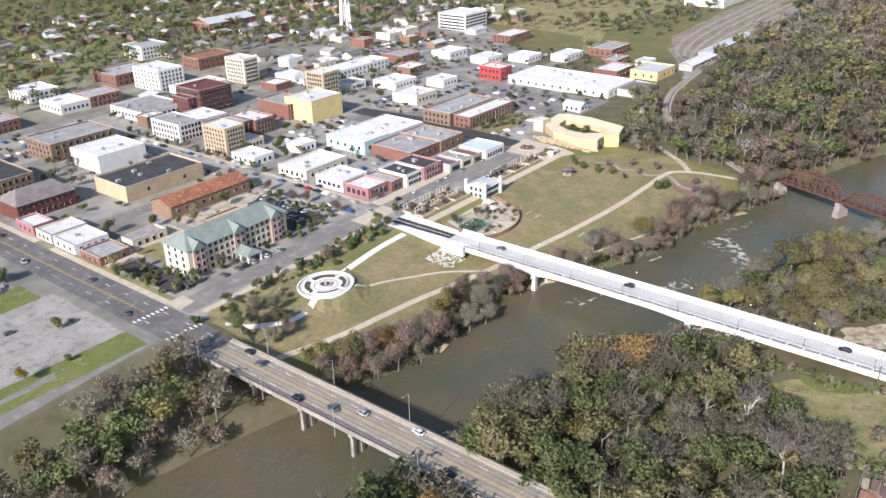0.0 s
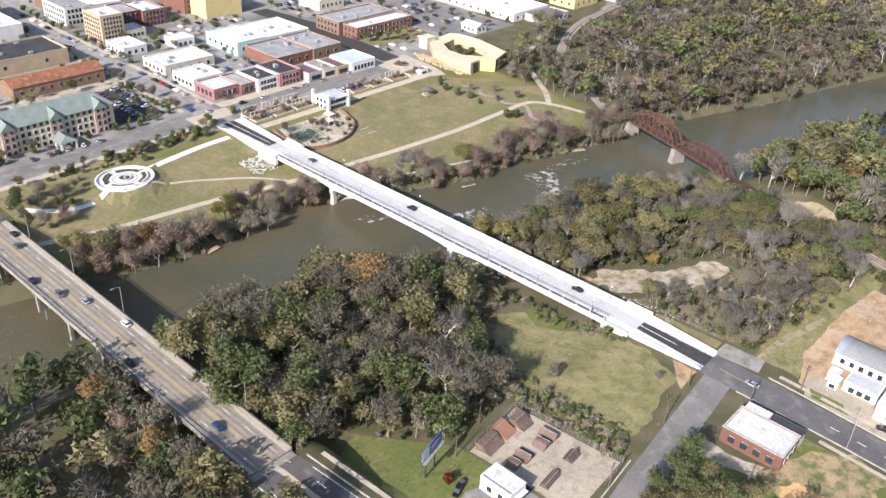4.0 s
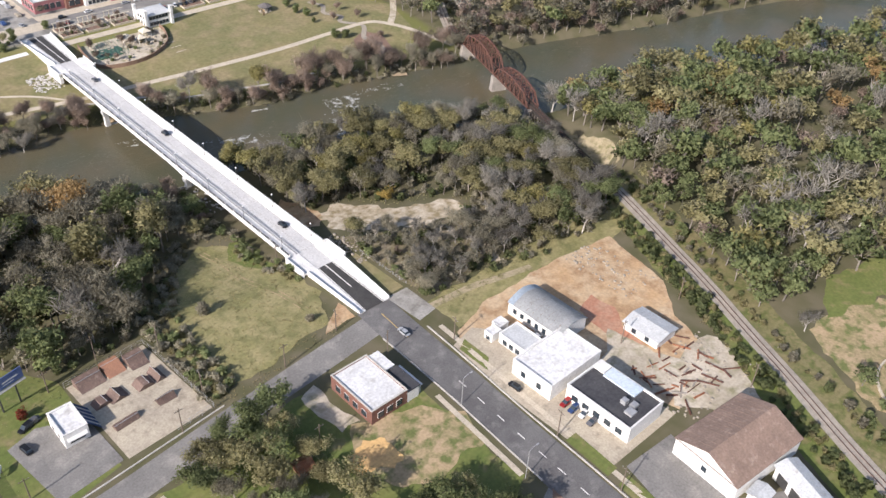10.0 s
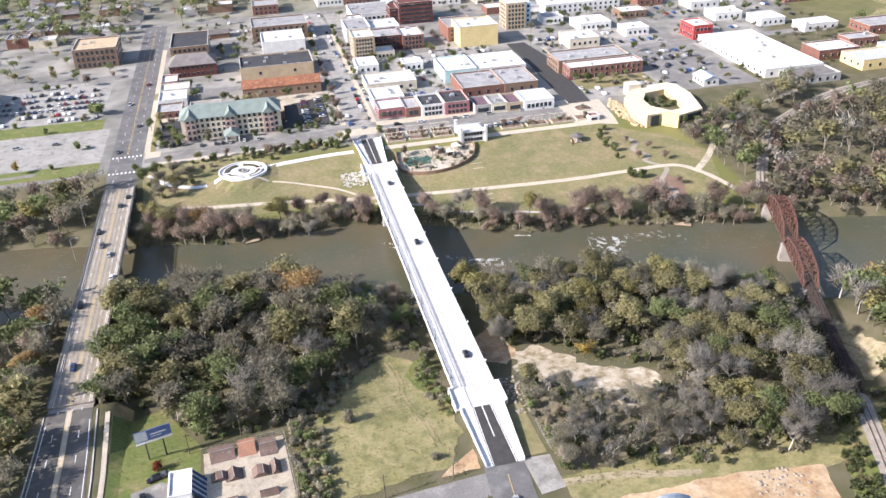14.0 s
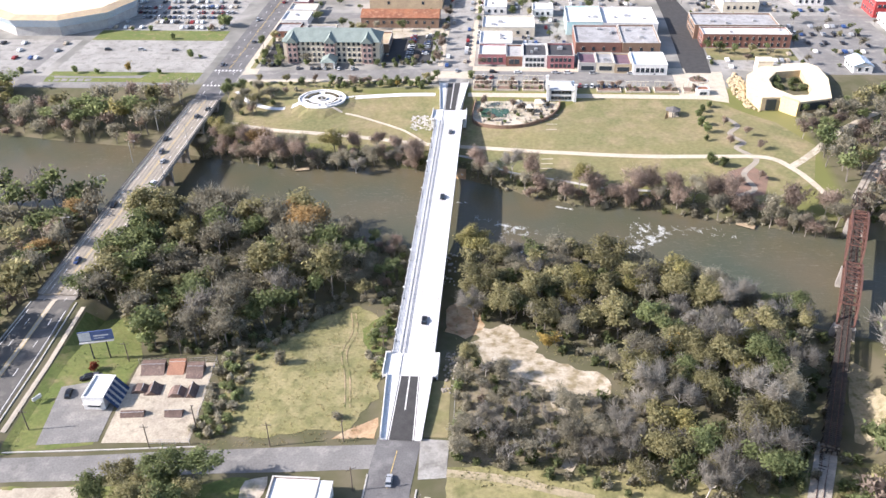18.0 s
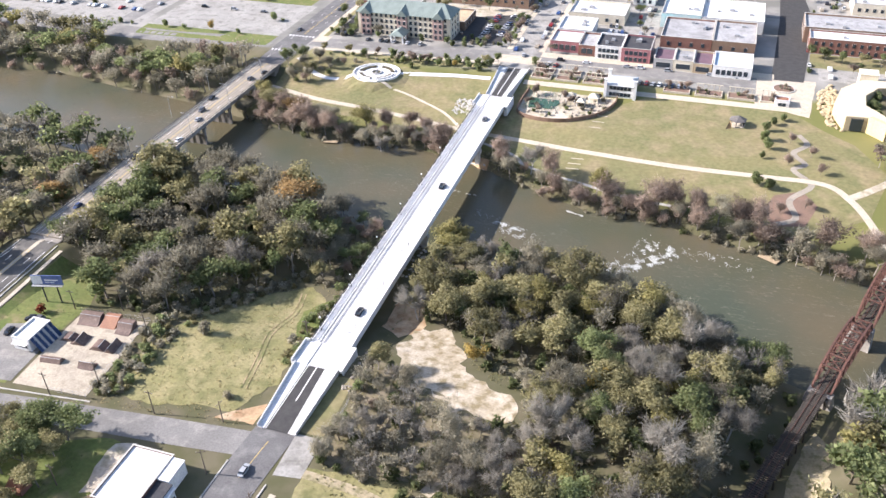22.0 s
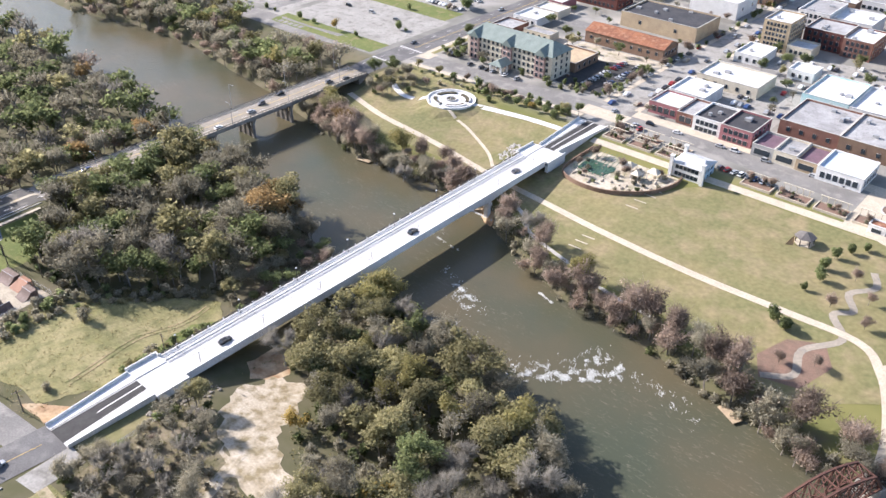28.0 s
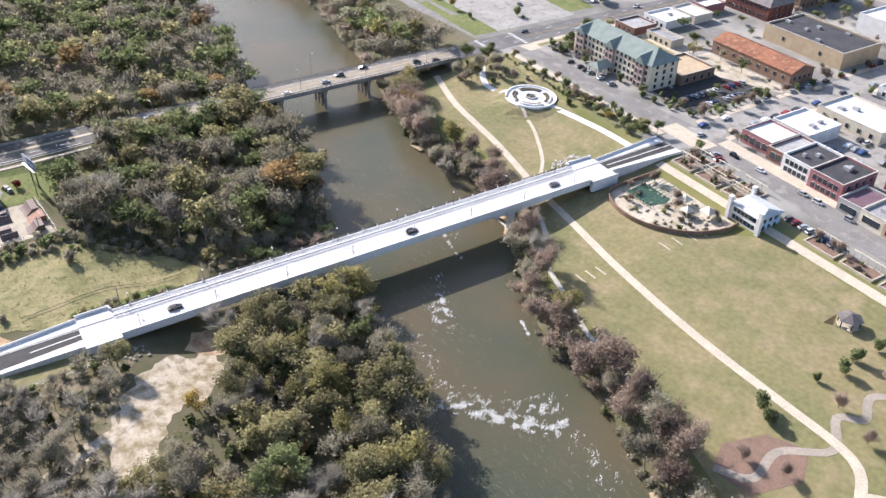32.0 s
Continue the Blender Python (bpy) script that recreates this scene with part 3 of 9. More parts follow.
# ---- the new white bridge ----
def white_bridge():
    top = empty("road_bridge")
    tagged(top, "long new white concrete road bridge with haunched girders over the river", "bridge")
    bm = bmesh.new()
    box(bm, -5.6, 5.6, 9, 164, -0.45, 0.0)
    box(bm, -7.2, 7.2, 0, 9, -0.45, 0.0)
    box(bm, -7.2, 7.2, 164, 175, -0.45, 0.0)
    part("deck", bm, M_DECK, top, "pale new concrete deck")
    for x0, x1 in ((-5.6, -3.5), (3.5, 5.6)):
        bm = bmesh.new()
        box(bm, x0, x1, 9, 164, 0.004, 0.2)
        part("sidewalk", bm, M_CONC_W, top)
    for x0, x1 in ((-7.1, -2.9), (2.9, 7.1)):
        for y0, y1 in ((0, 9), (164, 175)):
            bm = bmesh.new()
            box(bm, x0, x1, y0, y1, 0.004, 0.2)
            part("plaza", bm, M_CONC_W, top)
    # parapets: a solid wall to the east, an open rail to the west
    for k in range(31):
        y0 = 9 + k * 5
        bm = bmesh.new()
        box(bm, 5.6, 6.0, y0 + 0.02, y0 + 4.98, -1.0, 1.05)
        box(bm, 5.54, 6.06, y0 + 0.02, y0 + 4.98, 1.054, 1.17)
        part("parapet", bm, M_CONC_W, top)
        bm = bmesh.new()
        box(bm, -6.0, -5.6, y0 + 0.02, y0 + 4.98, -1.0, 0.35)
        box(bm, -5.9, -5.7, y0, y0 + 0.35, 0.354, 1.15)
        part("rail_plinth", bm, M_CONC_W, top)
        bm = bmesh.new()
        for z in (0.62, 0.88, 1.14):
            box(bm, -5.84, -5.76, y0 + 0.36, y0 + 4.99, z - 0.05, z + 0.05)
        for j in range(8):
            box(bm, -5.82, -5.78, y0 + 0.8 + j * 0.55, y0 + 0.84 + j * 0.55, 0.36, 1.1)
        part("railing", bm, M_STEEL_K, top, "dark steel railing")
        bm = bmesh.new()
        for z in (0.75, 1.0):
            box(bm, -3.62, -3.54, y0, y0 + 5, z - 0.06, z + 0.06)
        for j in range(4):
            box(bm, -3.63, -3.53, y0 + 0.6 + j * 1.25, y0 + 0.7 + j * 1.25, 0.2, 1.06)
        part("traffic_rail", bm, M_STEEL_G, top, "galvanised steel traffic railing")
    for y0, y1 in ((0, 9), (164, 175)):
        for s in (-1, 1):
            bm = bmesh.new()
            box(bm, min(s * 7.2, s * 7.5), max(s * 7.2, s * 7.5), y0, y1, -3.2, 1.0)
            yy = y0 if y0 == 0 else y1 - 0.4
            ye = y1 - 0.4 if y0 == 0 else y0
            box(bm, min(s * 6.1, s * 7.19), max(s * 6.1, s * 7.19), ye, ye + 0.4, -3.2, 1.0)
            part("overlook_wall", bm, M_CONC_W, top)
    # girders with haunches at the piers
    piers = (12, 71.5, 132.5, 172)
    for x in (-4.9, -2.45, 0, 2.45, 4.9):
        bm = bmesh.new()
        n = 64
        lo, hi = [], []
        for k in range(n + 1):
            y = 9 + 162 * k / n
            near = min(abs(y - p) for p in piers[1:3])
            dep = 2.0 + 1.1 * max(0, 1 - near / 15) ** 1.6
            lo.append((y, -dep))
        for sx in (-0.28, 0.28):
            hi.append([bm.verts.new((x + sx, y, -0.452)) for y, z in lo])
            hi.append([bm.verts.new((x + sx, y, z)) for y, z in lo])
        for k in range(n):
            bm.faces.new((hi[0][k], hi[0][k + 1], hi[1][k + 1], hi[1][k]))
            bm.faces.new((hi[2][k], hi[3][k], hi[3][k + 1], hi[2][k + 1]))
            bm.faces.new((hi[1][k], hi[1][k + 1], hi[3][k + 1], hi[3][k]))
        part("girder", bm, M_CONC_W, top)
    for y in piers[1:3]:
        g = zl(0, y) - 0.5
        p = empty("pier", 0, y, 0)
        p.parent = top
        bm = bmesh.new()
        box(bm, -5.6, 5.6, -1.0, 1.0, -4.6, -3.1)
        part("pier_cap", bm, M_CONC_W, p)
        for x in (-4.3, 4.3):
            bm = bmesh.new()
            box(bm, x - 0.9, x + 0.9, -0.8, 0.8, g, -4.604)
            part("column", bm, M_CONC_W, p)
        bm = bmesh.new()
        box(bm, -3.4, 3.4, -0.35, 0.35, g, g + 1.6)
        part("footing_wall", bm, M_CONC_W, p)
    for y0, y1 in ((4, 9), (172, 175)):
        bm = bmesh.new()
        box(bm, -7.15, 7.15, y0, y1, -6.5, -0.46)
        part("abutment", bm, M_CONC_W, top)
    # approach roads between low walls
    for y0, y1, w0, w1 in ((-22.5, 0, 3.4, 2.75), (175, 206, 2.75, 3.4)):
        bm = bmesh.new()
        z0 = -1.0 if y0 < 0 else 0.0
        z1 = 0.0 if y0 < 0 else 0.15
        zz = (z0 + 0.1, z1)
        v = [bm.verts.new(c) for c in ((-w0, y0, zz[0]), (w0, y0, zz[0]), (w1, y1, zz[1]), (-w1, y1, zz[1]))]
        bm.faces.new(v)
        part("approach_road", bm, M_ASPH_NEW, top, "fresh black asphalt approach")
        for s in (-1, 1):
            bm = bmesh.new()
            pts = [(s * w0, y0), (s * (w0 + 1.7), y0), (s * (w1 + 3.4), y1), (s * w1, y1)]
            lo = [bm.verts.new((x, y, -4)) for x, y in pts]
            hi = [bm.verts.new((x, y, (zz[0] if y == y0 else zz[1]) + 0.16)) for x, y in pts]
            for i in range(4):
                j = (i + 1) % 4
                bm.faces.new((lo[i], lo[j], hi[j], hi[i]))
            bm.faces.new(hi)
            bmesh.ops.recalc_face_normals(bm, faces=bm.faces)
            part("approach_walk", bm, M_CONC_W, top)
            bm = bmesh.new()
            a, b = (s * (w0 + 1.7), y0), (s * (w1 + 3.4), y1)
            beam(bm, (*a, zz[0] + 0.55), (*b, zz[1] + 0.55), 0.25, 0.8)
            part("wing_wall", bm, M_CONC_W, top)
            bm = bmesh.new()
            beam(bm, (s * (w0 - 0.35), y0, zz[0] + 0.02), (s * (w1 - 0.35), y1, zz[1] + 0.02), 0.22, 0.03)
            part("edge_line", bm, M_PAINT_W, top)
        bm = bmesh.new()
        beam(bm, (0, y0 + 1.5, zz[0] + 0.02), (0, y1, zz[1] + 0.02), 0.3, 0.03)
        part("centre_line", bm, M_PAINT_W, top)
    bm = bmesh.new()
    for k in range(40):
        y = 10 + k * 3.85
        box(bm, -3.3, 3.3, y, y + 0.05, 0.002, 0.006)
    for x in (-0.05, -3.2, 3.15):
        box(bm, x, x + 0.07, 9, 164, 0.002, 0.006)
    part("deck_joint", bm, M_CONC_D, top)
    return top


white_bridge()


def bridge_lamp(x, y, side):
    t = empty("street_lamp", x, y, 0.2 if abs(y - 86) < 78 else 0.2)
    tagged(t, "dark bridge lamp post with a white globe", "street lamp", group="lamps along the white bridge")
    bm = bmesh.new()
    tube(bm, (0, 0, 0), (0, 0, 0.5), 0.16, 0.12, 8)
    tube(bm, (0, 0, 0.5), (0, 0, 4.2), 0.07, 0.05, 6)
    part("pole", bm, M_STEEL_K, t)
    bm = bmesh.new()
    bmesh.ops.create_icosphere(bm, subdivisions=2, radius=0.26, matrix=Matrix.Translation((0, 0, 4.42)))
    part("globe", bm, M_GLOBE, t, "white lamp globe")
    return t


_l = bridge_lamp(-5.2, 14, -1)
for _k in range(8):
    for _x in (-5.2, 5.2):
        if _k or _x > 0:
            copy_thing(_l, pose(_x, 14 + _k * 20.5, 0.2))


# ---- the older tan bridge ----
TAN_W, TAN_E = -118.4, -106.1


def tan_bridge():
    top = empty("road_bridge")
    tagged(top, "older four-lane tan concrete road bridge on dark piers", "bridge")
    xc = (TAN_W + TAN_E) / 2
    bm = bmesh.new()
    box(bm, TAN_W, TAN_E, 32, 183, -0.5, 0.0)
    part("deck", bm, M_CONC_T, top, "worn tan concrete deck")
    for x0, x1 in ((TAN_W, TAN_W + 0.9), (TAN_E - 0.9, TAN_E)):
        bm = bmesh.new()
        box(bm, x0, x1, 32, 183, 0.004, 0.2)
        part("sidewalk", bm, M_CONC_P, top)
    for x0, x1 in ((TAN_W - 0.28, TAN_W), (TAN_E, TAN_E + 0.28)):
        for k in range(25):
            y = 32 + k * 6.04
            bm = bmesh.new()
            box(bm, x0, x1, y + 0.02, y + 6.02, -0.9, 0.5)
            part("parapet", bm, M_CONC_D, top)
            bm = bmesh.new()
            xm = (x0 + x1) / 2
            for j in range(3):
                box(bm, xm - 0.08, xm + 0.08, y + 0.4 + 2 * j, y + 0.6 + 2 * j, 0.504, 0.95)
            box(bm, xm - 0.1, xm + 0.1, y + 0.01, y + 6.03, 0.954, 1.08)
            part("rail", bm, M_STEEL_K, top)
    for k in range(5):
        x = TAN_W + 0.9 + (TAN_E - TAN_W - 1.8) * k / 4
        bm = bmesh.new()
        box(bm, x - 0.22, x + 0.22, 32, 183, -1.7, -0.504)
        part("girder", bm, M_CONC_D, top)
    for y in (46, 64, 82, 100, 119, 139, 160):
        g = zl(xc, y) - 0.6
        p = empty("pier", xc, y, 0)
        p.parent = top
        bm = bmesh.new()
        box(bm, -5.7, 5.7, -0.8, 0.8, -2.7, -1.704)
        part("pier_cap", bm, M_CONC_D, p)
        for x in (-4.7, -1.6, 1.6, 4.7):
            bm = bmesh.new()
            box(bm, x - 0.5, x + 0.5, -0.55, 0.55, g, -2.704)
            part("column", bm, M_CONC_D, p)
        bm = bmesh.new()
        box(bm, -4.2, 4.2, -0.3, 0.3, g, -5.0)
        part("pier_wall", bm, M_CONC_D, p)
    for y0, y1 in ((30, 33), (178, 183)):
        bm = bmesh.new()
        box(bm, TAN_W, TAN_E, y0, y1, -7, -0.52)
        part("abutment", bm, M_CONC_D, top)
    # dark worn wheel paths, two to each lane
    for x in (-116.4, -114.9, -113.5, -111.4, -109.9, -108.4):
        bm = bmesh.new()
        box(bm, x - 0.33, x + 0.33, 32, 183, 0.002, 0.005)
        part("wheel_path", bm, M_CONC_T2, top)
    bm = bmesh.new()
    for x in (-115.6, -109.2):
        k = 34
        while k < 181:
            box(bm, x - 0.07, x + 0.07, k, k + 3, 0.008, 0.014)
            k += 9
    for x in (-117.2, -107.3):
        box(bm, x - 0.06, x + 0.06, 32, 183, 0.008, 0.014)
    tagged(part("lane_marking", bm, M_PAINT_W, top), kind="stuff")
    for x in (-112.55, -112.1):
        bm = bmesh.new()
        box(bm, x - 0.08, x + 0.08, 32, 183, 0.008, 0.013)
        part("median_line", bm, M_PAINT_Y, top)
    for k in range(9):
        bm = bmesh.new()
        box(bm, TAN_W + 0.95, TAN_E - 0.95, 33 + 18.6 * k, 33.14 + 18.6 * k, 0.006, 0.011)
        part("deck_joint", bm, M_CONC_D, top)


tan_bridge()


# ---- the rusted railway bridge ----
RD = Vector((0.361, 0.933, 0)).normalized()
RO = Vector((147.0, 91.0, -2.2))


def rail_pt(s, off=0.0, z=0.0):
    """A point s metres along the line from the north abutment, off metres to the east, z above the deck."""
    n = Vector((RD.y, -RD.x, 0))
    return RO + RD * s + n * off + Vector((0, 0, z))


def truss_span(top, s0, s1, rise):
    n = 8
    d = (s1 - s0) / n
    for off in (-2.4, 2.4):
        for k in range(n):
            za = rise * (0.55 + 0.45 * math.sin(math.pi * k / n)) if 0 < k < n else 0
            zb = rise * (0.55 + 0.45 * math.sin(math.pi * (k + 1) / n)) if k + 1 < n else 0
            a, b = s0 + k * d, s0 + (k + 1) * d
            for p, q, w, nm in ((rail_pt(a, off, za), rail_pt(b, off, zb), 0.5, "top_chord"), (rail_pt(a, off, 0), rail_pt(b, off, 0), 0.42, "bottom_chord")):
                bm = bmesh.new()
                beam(bm, p, q, w)
                part(nm, bm, M_STEEL_R, top)
            if k + 1 < n:
                bm = bmesh.new()
                beam(bm, rail_pt(b, off, 0), rail_pt(b, off, zb), 0.32)
                part("vertical", bm, M_STEEL_R, top)
            if 0 < k < n - 1:
                bm = bmesh.new()
                beam(bm, rail_pt(a, off, za), rail_pt(b, off, 0), 0.22)
                beam(bm, rail_pt(a, off, 0), rail_pt(b, off, zb), 0.16)
                part("diagonal", bm, M_STEEL_R, top)
    for k in range(1, n):
        z = rise * (0.55 + 0.45 * math.sin(math.pi * k / n))
        s = s0 + k * d
        bm = bmesh.new()
        beam(bm, rail_pt(s, -2.4, z), rail_pt(s, 2.4, z), 0.3)
        if k + 1 < n:
            z2 = rise * (0.55 + 0.45 * math.sin(math.pi * (k + 1) / n))
            beam(bm, rail_pt(s, -2.4, z), rail_pt(s + d, 2.4, z2), 0.14)
            beam(bm, rail_pt(s, 2.4, z), rail_pt(s + d, -2.4, z2), 0.14)
        part("cross_brace", bm, M_STEEL_R, top)


def rail_bridge():
    top = empty("railway_bridge")
    tagged(top, "rusted steel truss railway bridge with a dark timber trestle", "railway bridge")
    truss_span(top, 0, -32, 8.0)
    truss_span(top, -32.6, -64, 6.2)
    bm = bmesh.new()
    for off in (-1.1, 1.1):
        beam(bm, rail_pt(0.5, off, -0.2), rail_pt(-64, off, -0.2), 0.5, 0.7)
    for k in range(17):
        beam(bm, rail_pt(-4 * k, -2.4, -0.3), rail_pt(-4 * k, 2.4, -0.3), 0.3)
    part("floor_frame", bm, M_STEEL_R, top)
    for s in (0.6, -32.3, -64.4):
        c = rail_pt(s)
        g = zl(c.x, c.y) - 0.5
        bm = bmesh.new()
        n = Vector((RD.y, -RD.x, 0))
        for q in (0,):
            lo = [c + n * a * 3.6 + RD * b * 1.6 for a, b in ((-1, -1), (1, -1), (1, 1), (-1, 1))]
            hi = [c + n * a * 3.0 + RD * b * 1.1 for a, b in ((-1, -1), (1, -1), (1, 1), (-1, 1))]
            lv = [bm.verts.new((p.x, p.y, g)) for p in lo]
            hv = [bm.verts.new((p.x, p.y, RO.z - 0.6)) for p in hi]
            for i in range(4):
                j = (i + 1) % 4
                bm.faces.new((lv[i], lv[j], hv[j], hv[i]))
            bm.faces.new(hv)
        bmesh.ops.recalc_face_normals(bm, faces=bm.faces)
        part("pier", bm, M_CONC_D, top, "stained tan stone pier")
    # timber trestle towards the south, and a short one to the north
    for s0, s1, step in ((-66, -117, -4.6), (2.5, 21, 4.6)):
        bm = bmesh.new()
        for off in (-1.2, 1.2):
            beam(bm, rail_pt(s0, off, -0.25), rail_pt(s1, off, -0.25), 0.45, 0.6)
        part("stringer", bm, M_WOOD, top)
        s = s0
        while (s - s1) * step < 0:
            c = rail_pt(s)
            g = min(zl(c.x, c.y), RO.z - 1.5) - 0.4 - RO.z
            timbers = [("post", rail_pt(s, off * 1.25, g), rail_pt(s, off, -0.75), 0.32) for off in (-1.6, -0.5, 0.5, 1.6)]
            timbers += [("cap_beam", rail_pt(s, -2.3, -0.7), rail_pt(s, 2.3, -0.7), 0.35), ("brace", rail_pt(s, -2.0, g + 0.6), rail_pt(s, 1.8, -1.0), 0.14)]
            for kind, lo, hi, wide in timbers:
                bm = bmesh.new()
                beam(bm, lo, hi, wide)
                part(kind, bm, M_WOOD, top)
            s += step


rail_bridge()


def rail_track(name, pts, label):
    """Ballast, two rails and the sleepers along a line of points."""
    t = empty(name)
    tagged(t, label, "railway track", kind="structure")
    patch("ballast", ribbon(pts, 5.0), M_BALLAST, 0.25, t)
    v = [Vector((x, y, 0)) for x, y in pts]
    bm, bs = bmesh.new(), bmesh.new()
    for a, b in zip(v, v[1:]):
        d = (b - a).normalized()
        n = Vector((d.y, -d.x, 0))
        za, zb = zl(a.x, a.y) + 0.42, zl(b.x, b.y) + 0.42
        for off in (-0.75, 0.75):
            p, q = a + n * off, b + n * off
            beam(bm, (p.x, p.y, za), (q.x, q.y, zb), 0.1, 0.16)
        k = int((b - a).length / 0.9)
        for i in range(k):
            c = a.lerp(b, (i + 0.5) / k)
            z = za + (zb - za) * (i + 0.5) / k - 0.29
            p, q = c - n * 1.3, c + n * 1.3
            beam(bs, (p.x, p.y, z), (q.x, q.y, z), 0.25, 0.16)
    part("rail", bm, M_STEEL_R, t)
    tagged(part("sleeper", bs, M_WOOD, t), kind="stuff")


def rail_bridge_track():
    t = empty("railway_track")
    tagged(t, "old dark railway track over the bridge and trestle", "railway track")
    bm, bs = bmesh.new(), bmesh.new()
    for off in (-0.75, 0.75):
        beam(bm, rail_pt(21, off, 0.42), rail_pt(-117, off, 0.42), 0.1, 0.16)
    for k in range(196):
        s = 20.5 - 0.7 * k
        w = 1.5 if s > -66 else 1.95
        beam(bs, rail_pt(s, -w, 0.25), rail_pt(s, w, 0.25), 0.32, 0.2)
    part("rail", bm, M_STEEL_R, t)
    tagged(part("sleeper", bs, M_WOOD, t), kind="stuff")


rail_bridge_track()
_a, _b = rail_pt(-112), rail_pt(21)
rail_track("railway_south", curve_pts([(_a.x, _a.y), (101, -25), (82, -70), (65, -107), (47, -145), (28, -190), (8, -240)], 8), "railway track on pale ballast through the trees")
rail_track("railway_north", curve_pts([(_b.x, _b.y), (172, 138), (200, 171), (245, 194), (300, 205), (444, 222), (700, 235)], 8), "railway track curving towards the yard")

# ---- roads, walks and lots ----
def rough(pts, amp=1.2, step=2.2, seed=1):
    """An uneven outline along the given one, for bare earth and wild grass."""
    out = []
    for (ax, ay), (bx, by) in zip(pts, pts[1:] + pts[:1]):
        n = max(1, int(math.dist((ax, ay), (bx, by)) / step))
        dx, dy = (bx - ax), (by - ay)
        ln = math.hypot(dx, dy) or 1
        for i in range(n):
            x, y = ax + dx * i / n, ay + dy * i / n
            k = noise.noise(Vector((x * 0.17, y * 0.17, seed))) + 0.6 * noise.noise(Vector((x * 0.55, y * 0.55, seed + 7)))
            out.append((x - dy / ln * k * amp, y + dx / ln * k * amp))
    return out


def road(name, pts, material, label, lift=0.06):
    return patch(name, pts, material, lift, None, label, "road")


def dashes(parent, pts, w, on, off, material, lift, name="lane_marking"):
    bm = bmesh.new()
    v = [Vector((x, y)) for x, y in pts]
    for a, b in zip(v, v[1:]):
        d, ln = (b - a).normalized(), (b - a).length
        s = 0.0
        while s < ln:
            e = min(s + on, ln)
            p, q = a + d * s, a + d * e
            beam(bm, (p.x, p.y, zl(p.x, p.y) + lift), (q.x, q.y, zl(q.x, q.y) + lift), w, 0.02)
            s += on + off
    return part(name, bm, material, parent)


# the boulevard of the tan bridge
BLVD_W = [(-118.3, 32), (-118.6, 10), (-119.6, -30), (-120.2, -60), (-122, -260)]
BLVD_E = [(-106.2, 32), (-104.6, 10), (-102.8, -30), (-102.4, -60), (-104.2, -260)]
r = road("road_boulevard_south", BLVD_W[::-1] + BLVD_E, M_BLVD, "four-lane asphalt boulevard with white lane lines", 0.07)


def between(u):
    """A line along the boulevard, u of its breadth from the west."""
    return [(a[0] + (b[0] - a[0]) * u, a[1] - 0.3) for a, b in zip(BLVD_W, BLVD_E)]


for u in (0.24, 0.76):
    dashes(r, between(u), 0.2, 3, 9, M_PAINT_W, 0.10)
for u in (0.045, 0.955):
    dashes(r, between(u), 0.2, 8, 0, M_PAINT_W, 0.10)
for u in (0.455, 0.545):
    dashes(r, between(u), 0.16, 8, 0, M_PAINT_Y, 0.125)
patch("median", ribbon(between(0.5), 1.5), M_WALK, 0.11, r, "tan paved median strip")
r = road("road_boulevard_north", [(-118.4, 183), (-106.1, 183), (-104.8, 200), (-104.8, 470), (-119.6, 470), (-119.6, 200)], M_ASPH, "four-lane asphalt boulevard into the town", 0.07)
for x in (-116, -108.4):
    dashes(r, [(x, 190), (x, 460)], 0.18, 3, 9, M_PAINT_W, 0.10)
for x in (-112.6, -112.0):
    dashes(r, [(x, 222), (x, 460)], 0.14, 10, 0, M_PAINT_Y, 0.10)
for y in (200, 219):
    for k in range(8):
        dashes(r, [(-119 + 1.8 * k, y), (-118.2 + 1.8 * k, y)], 1.8, 1, 1, M_PAINT_W, 0.10, "crossing_stripe")
# main street
r = road("road_main_south", curve_pts([(-1, -22.2), (-2, -40), (-2, -62), (-4, -92), (-5, -120), (-8, -150), (-14, -190), (-22, -240)], 4) and ribbon(curve_pts([(-0.3, -22.2), (-1.5, -40), (-2.2, -62), (-4, -92), (-5.5, -120), (-8, -150), (-14, -190), (-22, -240)], 4), 10.8), M_ASPH, "grey asphalt main road with dashed white lines", 0.08)
dashes(r, [(-2.0, -58), (-4, -92), (-5.5, -120), (-8, -150), (-14, -190)], 0.22, 2.5, 4.5, M_PAINT_W, 0.12)
dashes(r, [(-0.5, -26), (-1.5, -38)], 0.18, 12, 0, M_PAINT_Y, 0.12)
road("road_side", ribbon([(-4, -28), (-30, -30.5), (-55, -33), (-80, -36), (-102, -38)], 7.8), M_ASPH_OLD, "worn grey side street", 0.06)
road("road_curve", ribbon(curve_pts([(-7, -98), (-14, -100.5), (-24, -103), (-34, -109), (-44, -122), (-54, -150)], 5), 9), M_ASPH_OLD, "curved grey slip road", 0.05)
road("road_main_north", rect(-6.8, 5.8, 206, 470), M_LOT, "pale concrete main street with parked cars", 0.07)
road("road_front", ribbon([(-104, 214), (-38, 217), (15, 222), (60, 216), (105, 214)], 10.5), M_ASPH_OLD, "grey riverside street", 0.06)
road("road_front_west", ribbon([(-122.5, 208), (-175, 204), (-300, 208)], 12), M_ASPH_OLD, "grey riverside street", 0.06)
road("road_black_street", [(109, 222), (122, 222), (128, 300), (124, 340), (112, 340), (112, 300)], M_ASPH_NEW, "freshly paved black street", 0.08)
